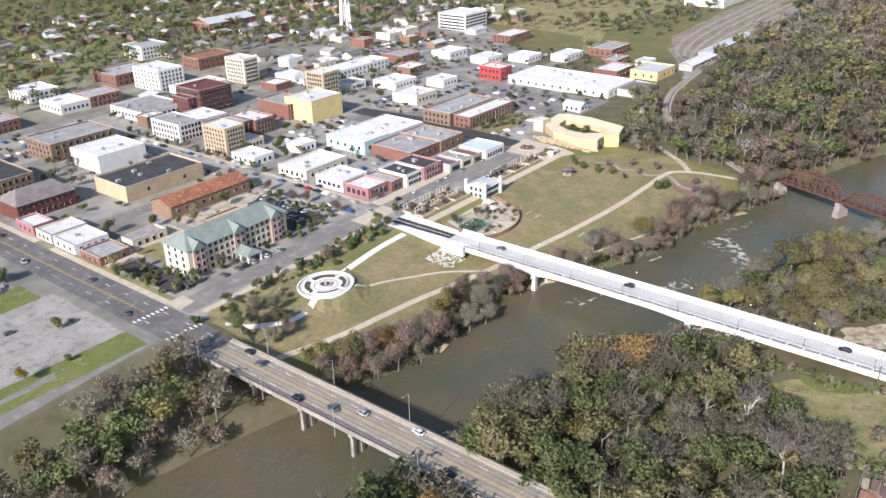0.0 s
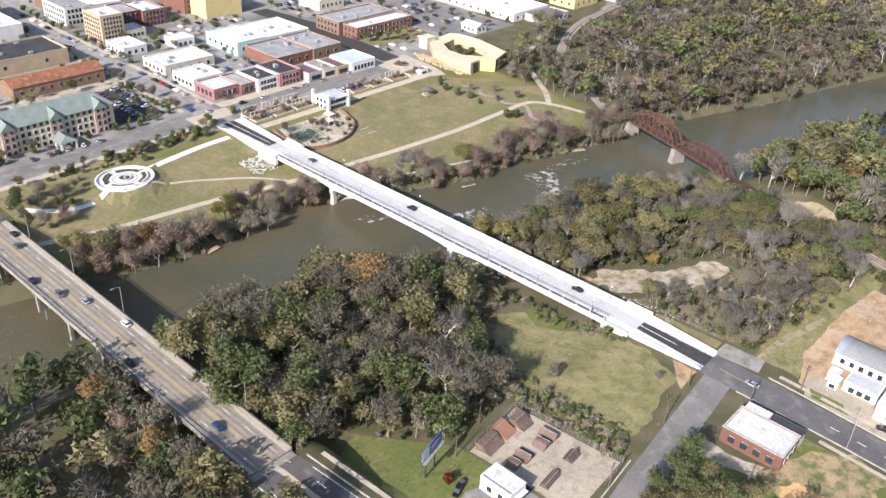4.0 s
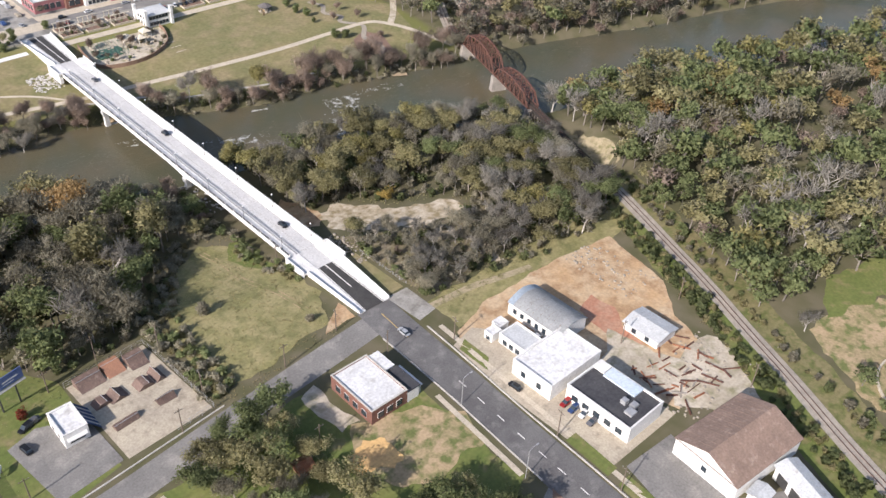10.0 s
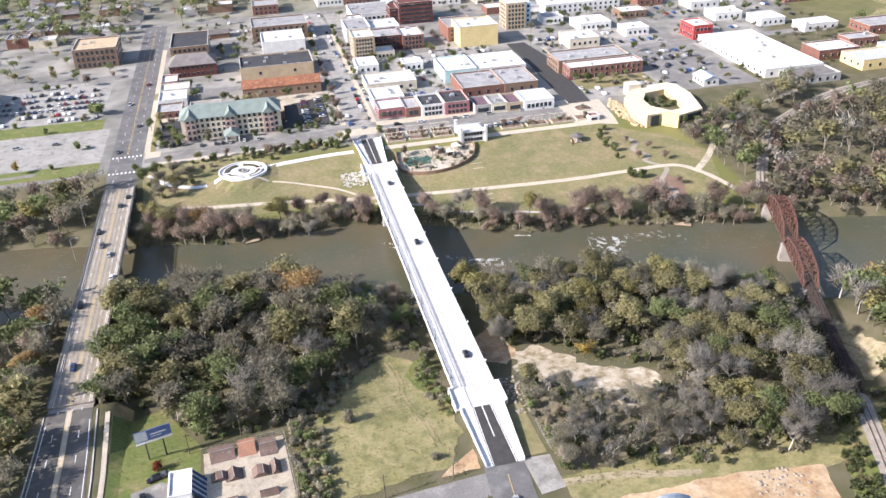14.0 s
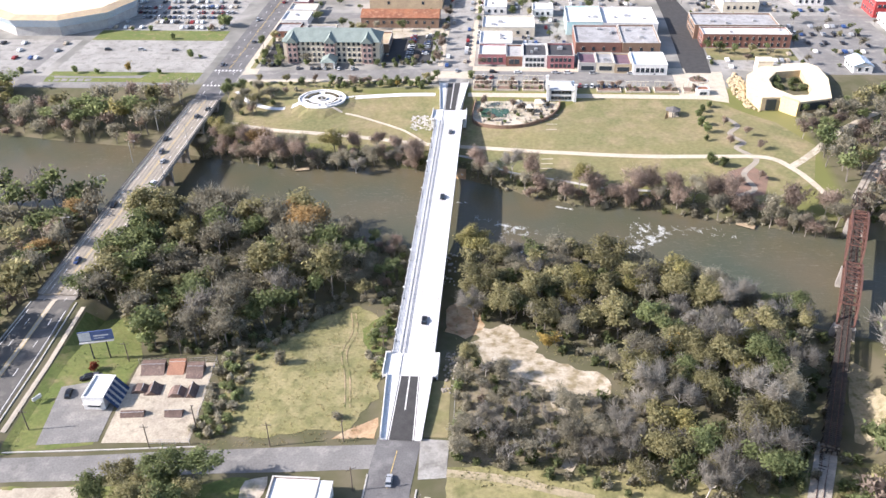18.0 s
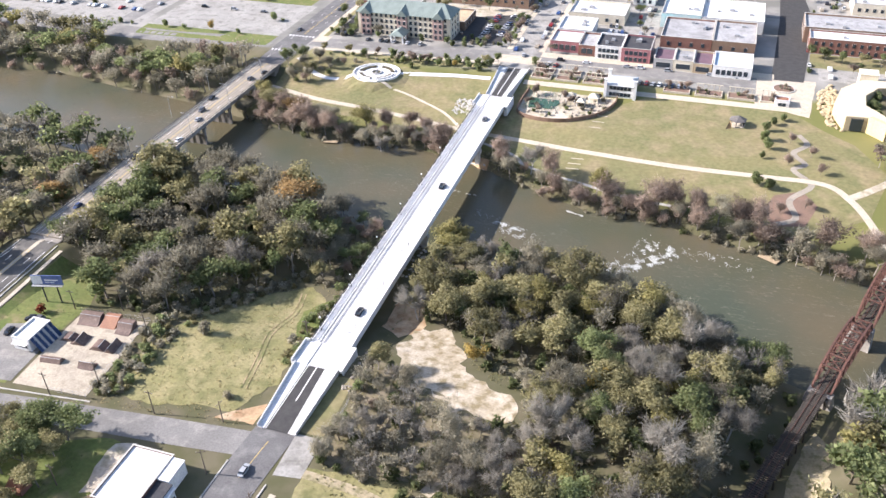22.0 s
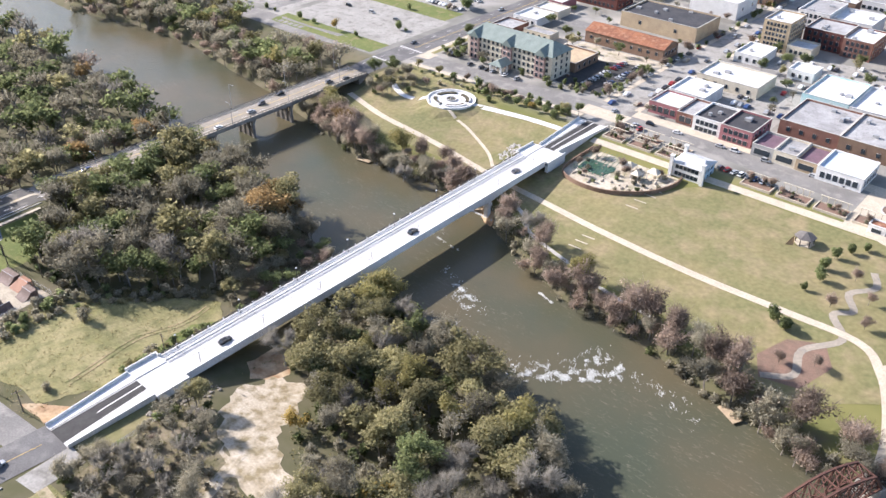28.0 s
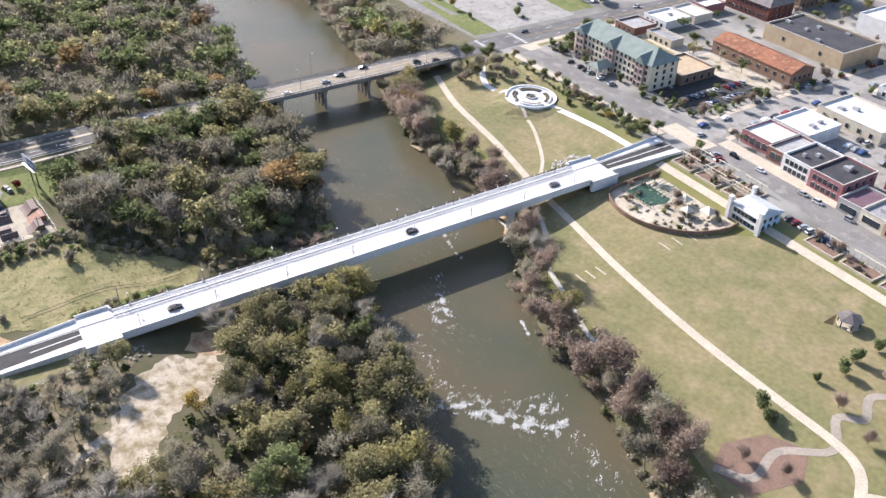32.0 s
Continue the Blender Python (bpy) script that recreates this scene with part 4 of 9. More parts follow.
for i, (y, x0, x1) in enumerate(((306, -105, 300), (410, -105, 300), (470, -420, 420), (352, -420, -122.5))):
    road("road_cross_%d" % (i + 1), rect(x0, x1, y - 4.5, y + 4.5), M_ASPH_OLD, "grey cross street in the town", 0.05)
for i, x in enumerate((110, 215, -215, -310)):
    road("road_avenue_%d" % (i + 1), rect(x - 4.5, x + 4.5, 344 if x == 110 else 262 if x > 0 else 216, 700), M_ASPH_OLD, "grey avenue in the town", 0.045)
# kerbs and footways
k = empty("kerb")
tagged(k, "pale concrete kerb", "kerb", kind="structure")
for pts in ([(-104.6, 28), (-103, 0), (-102.2, -30)], [(-118.8, 28), (-119.2, 0), (-120.2, -40), (-122.2, -250)], [(-6.6, -34), (-7.2, -62), (-9.2, -92)], [(5.4, -38), (4.2, -62), (2.2, -92), (0.6, -120), (-2, -150), (-8, -190)], [(-50, -27.4), (-80, -30.4), (-97, -32)]):
    bm = bmesh.new()
    for a, b in zip(pts, pts[1:]):
        n = max(1, int(math.dist(a, b) / 6))
        for i in range(n):
            p = [a[0] + (b[0] - a[0]) * i / n, a[1] + (b[1] - a[1]) * i / n]
            q = [a[0] + (b[0] - a[0]) * (i + 1) / n, a[1] + (b[1] - a[1]) * (i + 1) / n]
            beam(bm, (*p, zl(*p) + 0.1), (*q, zl(*q) + 0.1), 0.35, 0.28)
    part("kerb_stone", bm, M_KERB, k)
for i, (pts, w) in enumerate((([(-101.6, 26), (-100.2, 0), (-99.8, -26)], 1.3), ([(8.2, -40), (7.2, -62), (5.2, -92), (3.6, -120), (1, -150)], 1.5), ([(-9.5, -58), (-11.5, -88)], 1.4))):
    patch("pavement_%d" % (i + 1), ribbon(pts, w), M_WALK, 0.1, None, "pale concrete footway", "pavement")
# the park
patch("lawn_park", [(-103, 181), (-103, 163), (-70, 152), (-30, 151), (0, 145), (20, 134), (50, 122), (80, 119), (107, 112), (122, 108), (142, 122), (150, 150), (140, 172), (118, 192), (60, 192), (52, 186), (46, 176), (31, 166), (12, 170), (10, 195), (-12, 194), (-36, 193), (-50, 197), (-80, 200), (-103, 198)], M_GRASS, 0.05, None, "mown yellow-green park lawn", "lawn")
patch("path_main", ribbon(curve_pts([(-104, 170), (-74, 162), (-39, 158), (-10, 152.5), (13, 149), (47, 143.5), (80, 141), (107, 140.5), (128, 139.5), (136.5, 131), (141.5, 121), (145, 110), (146.5, 101)], 5), 2.6), M_WALK, 0.12, None, "pale concrete park path", "path")
patch("path_lower", ribbon(curve_pts([(-6, 147), (10, 141), (18, 136.5), (23, 131), (31, 127.5), (46, 123), (62, 118), (80, 116)], 5), 1.5), M_KERB, 0.11, None, "narrow grey path along the bank", "path")
patch("path_thin", ribbon(curve_pts([(-58, 180), (-46, 177), (-36, 173), (-20, 164), (-9, 153)], 5), 1.3), M_WALK, 0.11, None, "narrow pale path across the lawn", "path")
patch("path_white", ribbon(curve_pts([(-50, 190), (-36, 192), (-22, 193.5), (-8, 194)], 5), 2.6), M_CONC_W, 0.12, None, "white concrete walk to the fountain", "path")
patch("path_west", ribbon(curve_pts([(-66, 184), (-80, 181), (-92, 186), (-101, 193)], 5), 2.4), M_CONC_W, 0.12, None, "white concrete walk to the fountain", "path")
patch("path_east", ribbon(curve_pts([(136, 132.5), (142, 138), (148, 144.4), (158, 157), (170, 170), (192, 187), (238, 206)], 6), 3), M_DIRT_P, 0.11, None, "pale gravel track into the woods", "path")
patch("path_gravel", ribbon(curve_pts([(120, 176), (123, 168), (118, 160), (122, 152), (118, 147), (124, 138), (117, 128), (119, 118), (112, 113)], 5), 2.2), M_CONC_T, 0.1, None, "winding gravel garden path", "path")
patch("bed_gravel", [(112, 130), (121, 134), (126, 126), (122, 114), (112, 112), (108, 120)], M_BED, 0.085, None, "brown mulched planting bed", "planting bed")
for i, (x, y) in enumerate(((44, 162), (44.3, 167), (44.8, 172.5), (45, 177), (41, 132), (41.2, 135.5), (41.6, 139))):
    patch("bench_strip_%d" % (i + 1), rect(x - 2.4, x + 2.4, y - 0.25, y + 0.25), M_WALK, 0.2, None, "short white strip in the lawn", "strip")
# lots and bare ground on the south bank
patch("lawn_corner", [(-98, -33), (-100, 24), (-88, 30), (-76, 6), (-76, -28)], M_GRASS_G, 0.05, None, "green grass verge", "grass")
patch("lot_sand", [(-75.4, 2.2), (-54.5, 4.4), (-52.3, -26), (-74, -27.5)], M_SAND, 0.1, None, "pale concrete skate park slab", "slab")
patch("lot_snack", [(-93, -8), (-86, -5.5), (-76, -10), (-75, -27), (-90, -29)], M_ASPH_OLD, 0.09, None, "grey gravel parking lot", "lot")
patch("field_dry", rough([(-31, 31), (-43, 16), (-49, -2), (-50, -24), (-33, -23), (-14, -20), (-7.5, -8), (-8, 4), (-10, 30), (-20, 38)], 1.8), M_FIELD, 0.07, None, "rough dry meadow", "field")
patch("field_green", rough([(-12, 34), (-17, 26), (-13, 12), (-8.2, 8), (-7.8, 30)], 1.8), M_GRASS_G, 0.09, None, "bright green grass beside the abutment", "grass")
for i, dx in enumerate((-0.7, 0.7)):
    patch("track_rut_%d" % (i + 1), ribbon(curve_pts([(-21 + dx, 34), (-19 + dx, 24), (-20 + dx, 12), (-17 + dx, 0), (-15 + dx, -12)], 5), 0.34), M_WORN, 0.17, None, "worn wheel rut over the meadow", "path")
patch("dirt_corner", rough([(-17, -23), (-6.5, -22.5), (-6.5, -15), (-10, -17)], 1.0), M_DIRT, 0.085, None, "sandy bare corner", "bare ground")
patch("grass_track_side", rough([(12, -30), (40, -31), (62, -28), (98, -27), (92, -44), (78, -44), (60, -44), (12, -44)], 1.8), M_FIELD, 0.05, None, "dry grass along the dirt track", "grass")
patch("verge_east", [(5.4, -1), (11, 0), (11.6, -21), (5.4, -21)], M_GRASS, 0.06, None, "dry grass verge", "grass")
patch("plaza_rough", [(4.8, -21.6), (12, -22), (12, -34), (5.4, -35)], M_LOT, 0.09, None, "broken concrete apron", "apron")
patch("track_dirt", ribbon(curve_pts([(12, -32.5), (26, -33.5), (36, -36), (46, -38.5)], 4), 2.4), M_SANDY, 0.09, None, "dirt track along the wood", "track")
patch("clearing", rough([(15, 15), (18, 28), (24, 30), (31.5, 25), (34.5, 16), (40, 9), (50, 6), (54, 0), (48, -5), (39, -3), (26, 4)], 3.4), M_CLEAR, 0.07, None, "bare pale clearing", "bare ground")
patch("clearing_floor", rough([(12, 10), (26, 4), (40, -3), (52, -6), (62, 0), (66, -14), (58, -27), (14, -29)], 2.0), M_LEAFY, 0.06, None, "leaf-strewn dry ground under thin trees", "bare ground")
patch("clearing_track", rough(ribbon(curve_pts([(20, 22), (27, 20), (32, 10), (37, 0), (40, -10), (44, -20), (40, -30)], 4), 3.2), 0.6), M_CLEAR, 0.1, None, "pale worn sandy track", "track")
patch("clearing_edge", rough([(8, 40), (14, 44), (20, 30), (14, 22), (9, 26)], 1.8), M_DIRT, 0.08, None, "orange bare bank", "bare ground")
patch("dirt_orange", rough([(10, -45), (24, -40.5), (37, -40.5), (57, -41), (76.5, -43.4), (73.5, -56), (70.5, -68), (61, -79), (56, -92), (42, -92), (32, -100), (26, -78), (12, -62), (8, -50)], 0.8), M_DIRT, 0.06, None, "graded orange dirt yard", "bare ground")
patch("yard_front", [(5.5, -48), (14, -46), (30, -62), (30, -100), (4, -100), (4, -70)], M_SAND, 0.08, None, "sandy forecourt", "yard")
patch("verge_a", [(5.8, -50), (9.5, -48), (9.5, -57), (6, -60)], M_GRASS_G, 0.1, None, "grass verge", "grass")
patch("verge_b", [(3.4, -88), (7, -88), (6, -101), (2.6, -101)], M_GRASS_G, 0.12, None, "grass verge", "grass")
patch("verge_c", [(2.4, -104), (6.4, -104), (4.4, -134), (-0.4, -134)], M_GRASS_G, 0.1, None, "long grass verge", "grass")
patch("lot_brown", [(8, -102), (24, -103), (20, -124), (30, -130), (29, -138), (2, -133), (5, -115)], M_ASPH_OLD, 0.075, None, "grey asphalt yard", "yard")
patch("yard_tan", rough([(2, -132), (29, -137), (30, -150), (2, -146)], 1.8), M_SAND, 0.07, None, "pale sandy yard", "yard")
patch("grass_houses", rough([(-99, -43), (-62, -40), (-62, -92), (-66, -112), (-99, -112)], 1.5), M_GRASS_G, 0.04, None, "rough lawn between the houses", "lawn")
patch("yard_scrap", rough([(32, -98), (42, -90), (58, -88), (62, -92), (50, -112), (40, -108)], 1.5), M_DIRT_P, 0.065, None, "bare ground strewn with scrap", "bare ground")
patch("lawn_south", rough([(-11, -50), (-11, -88), (-22, -92), (-60, -92), (-62, -44), (-34, -36.5), (-29, -57)], 1.8), M_GRASS_G, 0.055, None, "green lawn with worn patches", "lawn")
patch("dirt_lawn", rough([(-31, -52), (-24, -55), (-15, -58), (-9, -66), (-10, -76.5), (-18, -74.6), (-26, -78), (-35, -71.6), (-38, -62)], 1.8), M_WORN, 0.085, None, "worn bare patch in the grass", "bare ground")
patch("dirt_heap", rough([(-38, -60), (-32, -57.5), (-27.5, -60), (-28, -66), (-33, -67.5), (-37.5, -65)], 2.2, 1.2), M_HEAP, 0.16, None, "bright orange spread of clay", "bare ground")
patch("red_earth", rough([(42, -60), (50, -58), (51, -66), (46, -72), (44.5, -80), (41, -78), (40, -68)], 0.9), M_RED, 0.09, None, "red clay beside the old shed", "bare ground")
patch("yard_worn", rough([(30, -78), (42, -70), (44, -84), (48, -92), (36, -97), (28, -90)], 1.6), M_DIRT_P, 0.1, None, "churned pale dirt with weeds", "bare ground")
patch("dirt_behind", rough([(-30, -36), (-36, -37.5), (-34, -52), (-29.5, -52)], 1.8), M_DIRT_P, 0.08, None, "bare sandy strip", "bare ground")
patch("lot_house", [(-82, -42), (-73, -41), (-71, -60), (-76, -74), (-99, -70), (-99.5, -44)], M_SAND, 0.08, None, "cracked pale concrete lot", "lot")
patch("lot_corner", [(-46, -130), (-30, -112), (-14, -120), (-18, -150), (-50, -150)], M_ASPH_OLD, 0.08, None, "grey car park with worn bays", "car park")
patch("island_red", [(-9.2, -95), (-9.4, -100), (-14, -99.3)], M_BED, 0.2, None, "small brick traffic island", "traffic island")
patch("dirt_track", rough([(84, -106), (100, -108), (132, -124), (150, -150), (120, -180), (70, -150), (70, -128)], 1.8), M_WORN, 0.06, None, "orange dirt around a riding ring", "bare ground")
patch("grass_track", rough([(92, -108), (130, -118), (160, -140), (150, -110), (110, -98)], 1.8), M_GRASS_G, 0.08, None, "grass bank", "grass")
patch("gap_rail", rough([(123, 20), (127, 16), (125, -8), (118, -16), (113, -12), (117, 4)], 1.2), M_SANDY, 0.06, None, "pale bare ground beside the trestle", "bare ground")
# paved lots in the town
for i, (x0, x1, y0, y1, m) in enumerate(((-38, -14, 233, 276, M_ASPH_NEW), (-98, -88, 225, 262, M_ASPH_NEW), (27, 56, 247, 305, M_LOT), (-200, -124, 216, 262, M_LOT), (-300, -205, 216, 262, M_LOT), (-200, -130, 278, 340, M_LOT), (8, 100, 310, 340, M_LOT), (172, 222, 222, 300, M_ASPH_OLD), (128, 170, 226, 256, M_LOT), (130, 210, 305, 360, M_LOT), (-100, -60, 262, 282, M_WALK), (8, 34, 420, 462, M_LOT))):
    patch("town_lot_%d" % (i + 1), rect(x0, x1, y0, y1), m, 0.035, None, "paved town car park", "car park")
patch("town_lawn_1", rect(-200, -128, 262, 278), M_GRASS_G, 0.05, None, "strip of lawn", "lawn")
patch("town_lawn_2", rect(125, 168, 240, 257), M_GRASS, 0.06, None, "dry lawn", "lawn")
for i, (x0, x1, y0, y1) in enumerate(((-9.4, -6.9, 228, 300), (5.9, 8.6, 228, 300), (-9.4, -6.9, 312, 404), (5.9, 8.6, 312, 404), (-104.8, -102, 222, 300), (-104.8, -102, 312, 404), (-12, 9, 212, 221))):
    patch("town_footway_%d" % (i + 1), rect(x0, x1, y0, y1), M_WALK, 0.09, None, "tan paved footway along the street", "pavement")
patch("town_walk_1", rect(8, 110, 222, 228), M_WALK, 0.1, None, "tan paved footway before the shops", "pavement")
patch("town_walk_2", ribbon([(-100, 206), (-40, 208), (-8, 210)], 3), M_WALK, 0.1, None, "pale footway", "pavement")
patch("town_walk_3", rect(7, 118, 192.5, 196), M_WALK, 0.1, None, "pale footway along the gardens", "pavement")

patch("rail_yard", rough([(262, 203), (330, 206), (460, 226), (720, 236), (900, 250), (900, 300), (720, 280), (560, 284), (430, 276), (372, 250), (300, 208)], 5, 12), M_YARD, 0.05, None, "wide brown gravel rail yard", "rail yard")
for i in range(5):
    patch("yard_track_%d" % (i + 1), ribbon(curve_pts([(300 + 14 * i, 209 + 4 * i), (380, 222 + 7 * i), (470, 232 + 9 * i), (720, 242 + 9 * i), (890, 256 + 9 * i)], 3), 2.6), M_CONC_D, 0.12, None, "rusty siding in the gravel", "track")
for i, (pts, m, lab) in enumerate((([(-104, 222), (-99.5, 222), (-99.5, 262), (-104, 330)], M_FIELD, "dry grass strip beside the boulevard"), ([(-84, 250), (-58, 250), (-58, 270), (-86, 270)], M_FIELD, "dry lawn behind the hotel"), ([(-34, 268), (-10, 278), (-10, 284), (-56, 284), (-56, 270)], M_DIRT_P, "bare ground before the warehouse"), ([(-104, 213.5), (-97, 215), (-97, 222), (-104, 222)], M_WALK, "pale paved street corner"), ([(-100, 198), (-50, 199), (-12, 203), (-12, 208), (-100, 204.5)], M_FIELD, "dry planted strip along the street"), ([(103, 196), (124, 190), (127, 224), (103, 224)], M_WALK, "tan paved square by the museum"), ([(-200, 204), (-124, 203), (-124, 216), (-200, 216)], M_GRASS_G, "grass strip beside the riverside street"))):
    patch("strip_%d" % (i + 1), rough(pts, 0.5), m, 0.062, None, lab, "ground strip")
patch("grass_yard", rough([(330, 300), (430, 335), (560, 335), (900, 320), (900, 480), (560, 470), (400, 470), (392, 340)], 4, 14), M_FIELD, 0.06, None, "dry grass beyond the yard", "grass")

# ---- trees ----
L_OLIVE = leaf_mat("olive_leaves", (0.225, 0.212, 0.105), (0.385, 0.350, 0.190))
L_GREEN = leaf_mat("dark_green_leaves", (0.148, 0.182, 0.080), (0.265, 0.292, 0.138))
L_LIME = leaf_mat("yellow_green_leaves", (0.220, 0.209, 0.083), (0.352, 0.308, 0.138))
L_ORANGE = leaf_mat("orange_leaves", (0.30, 0.20, 0.09), (0.43, 0.305, 0.15))
L_GOLD = leaf_mat("golden_leaves", (0.300, 0.220, 0.070), (0.480, 0.360, 0.120))
L_BROWN = leaf_mat("brown_leaves", (0.232, 0.177, 0.140), (0.403, 0.323, 0.262))
L_TWIG = leaf_mat("grey_twigs", (0.225, 0.208, 0.175), (0.415, 0.388, 0.335))
L_TWIG_D = leaf_mat("dark_twigs", (0.235, 0.215, 0.155), (0.400, 0.370, 0.280))
L_WEED = leaf_mat("dry_weeds", (0.185, 0.170, 0.085), (0.300, 0.265, 0.145))
L_RED = leaf_mat("red_leaves", (0.240, 0.060, 0.042), (0.360, 0.105, 0.060))
M_BARK = mat("grey_bark", (0.24, 0.215, 0.185), (0.16, 0.14, 0.12), 0.8, 5.0, 0.95)
M_BARK_P = mat("pale_bark", (0.46, 0.43, 0.39), (0.34, 0.31, 0.28), 0.8, 5.0, 0.95)


def quads_mesh(name, co, material, bough=None):
    """A mesh of loose faces from an array of corners, n by 3 or 4 by 3."""
    n, k = co.shape[:2]
    me = bpy.data.meshes.new(name)
    me.vertices.add(n * k)
    me.vertices.foreach_set("co", co.reshape(-1).astype(np.float32))
    me.loops.add(n * k)
    me.loops.foreach_set("vertex_index", np.arange(n * k, dtype=np.int32))
    me.polygons.add(n)
    me.polygons.foreach_set("loop_start", np.arange(0, n * k, k, dtype=np.int32))
    for m in material if isinstance(material, (list, tuple)) else [material]:
        me.materials.append(m)
    me.update(calc_edges=True)
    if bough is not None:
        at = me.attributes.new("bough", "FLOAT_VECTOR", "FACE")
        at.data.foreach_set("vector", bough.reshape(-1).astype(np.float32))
    return me


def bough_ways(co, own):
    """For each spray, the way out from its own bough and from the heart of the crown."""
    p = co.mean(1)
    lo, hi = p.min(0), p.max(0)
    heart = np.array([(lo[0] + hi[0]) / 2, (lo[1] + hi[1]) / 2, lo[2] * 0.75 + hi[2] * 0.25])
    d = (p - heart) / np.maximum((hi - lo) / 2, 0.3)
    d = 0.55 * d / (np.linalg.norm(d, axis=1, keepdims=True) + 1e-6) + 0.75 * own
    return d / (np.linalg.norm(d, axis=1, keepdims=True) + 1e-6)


def branch_quads(rng, height, spread, levels=2, lean=0.1, thin=0.0):
    """Trunk and limbs as tapered three-sided bars, and the ends of the limbs."""
    bars, tips = [], []

    def grow(p, d, ln, r, lev):
        q = p + d * ln
        bars.append((p, q, r, r * 0.62))
        if lev == 0:
            tips.append((q, d))
            return
        for _ in range(rng.randint(2, 3) if lev < levels else rng.randint(4, 5)):
            a = rng.uniform(0, math.tau)
            out = Vector((math.cos(a), math.sin(a), rng.uniform(0.35, 1.1))).normalized()
            nd = (d * 0.45 + out * 0.75 * spread).normalized()
            grow(p + d * ln * rng.uniform(0.55, 1.0), nd, ln * rng.uniform(0.5, 0.75), r * 0.5, lev - 1)

    d0 = Vector((rng.uniform(-lean, lean), rng.uniform(-lean, lean), 1)).normalized()
    grow(Vector((0, 0, -0.4)), d0, height * 0.48, height * 0.021, levels)
    quads = []
    for p, q, ra, rb in bars:
        if ra < height * 0.021 * thin:
            continue
        d = (q - p).normalized()
        s = d.orthogonal().normalized()
        u = d.cross(s)
        for k in range(3):
            a, b = k * math.tau / 3, (k + 1) * math.tau / 3
            va, vb = s * math.cos(a) + u * math.sin(a), s * math.cos(b) + u * math.sin(b)
            quads.append((p + va * ra, p + vb * ra, q + vb * rb, q + va * rb))
    return np.array([[tuple(v) for v in f] for f in quads]), tips


def leaf_quads(nrng, centres, radius, n, size, squash=0.8):
    """n small leaf sprays round the centres, thinning outwards."""
    c = np.array([tuple(t) for t in centres])
    pick = nrng.integers(0, len(c), n)
    off = nrng.normal(0, 1, (n, 3))
    off /= np.linalg.norm(off, axis=1, keepdims=True) + 1e-6
    off *= (nrng.random((n, 1)) ** 0.45) * radius
    off[:, 2] *= squash
    p = c[pick] + off
    a = nrng.normal(0, 1, (n, 3))
    a[:, 2] *= 0.6
    a /= np.linalg.norm(a, axis=1, keepdims=True)
    b = np.cross(a, nrng.normal(0, 1, (n, 3)))
    b /= np.linalg.norm(b, axis=1, keepdims=True) + 1e-6
    s = size * nrng.uniform(0.55, 1.3, (n, 1))
    a, b = a * s, b * s * 0.75
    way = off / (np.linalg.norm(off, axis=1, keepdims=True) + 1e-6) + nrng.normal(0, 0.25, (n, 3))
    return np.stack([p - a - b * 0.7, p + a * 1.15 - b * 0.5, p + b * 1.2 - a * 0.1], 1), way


def twig_quads(nrng, tips, n, length, width):
    """Fine bare twigs fanning out of the limb ends."""
    c = np.array([tuple(t[0]) for t in tips])
    d = np.array([tuple(t[1]) for t in tips])
    pick = nrng.integers(0, len(c), n)
    way = d[pick] + nrng.normal(0, 0.6, (n, 3))
    way[:, 2] += 0.25
    way /= np.linalg.norm(way, axis=1, keepdims=True)
    start = c[pick] - d[pick] * nrng.uniform(0, 2.2, (n, 1)) + nrng.normal(0, 0.4, (n, 3))
    ln = length * nrng.uniform(0.5, 1.3, (n, 1))
    side = np.cross(way, nrng.normal(0, 1, (n, 3)))
    side /= np.linalg.norm(side, axis=1, keepdims=True) + 1e-6
    w = width * nrng.uniform(0.6, 1.4, (n, 1))
    end = start + way * ln
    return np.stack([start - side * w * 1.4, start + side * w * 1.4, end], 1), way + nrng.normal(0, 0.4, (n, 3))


# kind: height, spread, leaf colour, leaves, leaf size, cluster radius, twigs, bark
KINDS = {
    "olive": (12.5, 1.0, L_OLIVE, 3200, 0.265, 1.8, 0, M_BARK),
    "green": (12.0, 0.95, L_GREEN, 3200, 0.265, 1.8, 0, M_BARK),
    "lime": (11.0, 0.9, L_LIME, 2600, 0.245, 1.55, 160, M_BARK),
    "orange": (11.0, 1.0, L_ORANGE, 3200, 0.25, 1.7, 0, M_BARK),
    "gold": (8.0, 0.9, L_GOLD, 1000, 0.27, 1.2, 0, M_BARK),
    "brown": (8.5, 1.0, L_BROWN, 1700, 0.2, 1.6, 800, M_BARK),
    "bare": (12.5, 1.0, L_TWIG, 0, 0, 0, 2300, M_BARK_P),
    "bare_dark": (11.0, 1.05, L_TWIG_D, 1700, 0.2, 2.0, 1300, M_BARK),
    "shrub": (4.0, 1.2, L_GREEN, 520, 0.3, 0.9, 0, M_BARK),
    "brush": (3.6, 1.3, L_TWIG_D, 420, 0.28, 1.0, 130, M_BARK),
    "weed": (2.4, 1.5, L_WEED, 380, 0.24, 0.9, 60, M_BARK),
    "red": (4.5, 1.0, L_RED, 500, 0.28, 1.0, 0, M_BARK),
    "park": (5.2, 0.75, L_GREEN, 1000, 0.32, 1.15, 0, M_BARK),
}
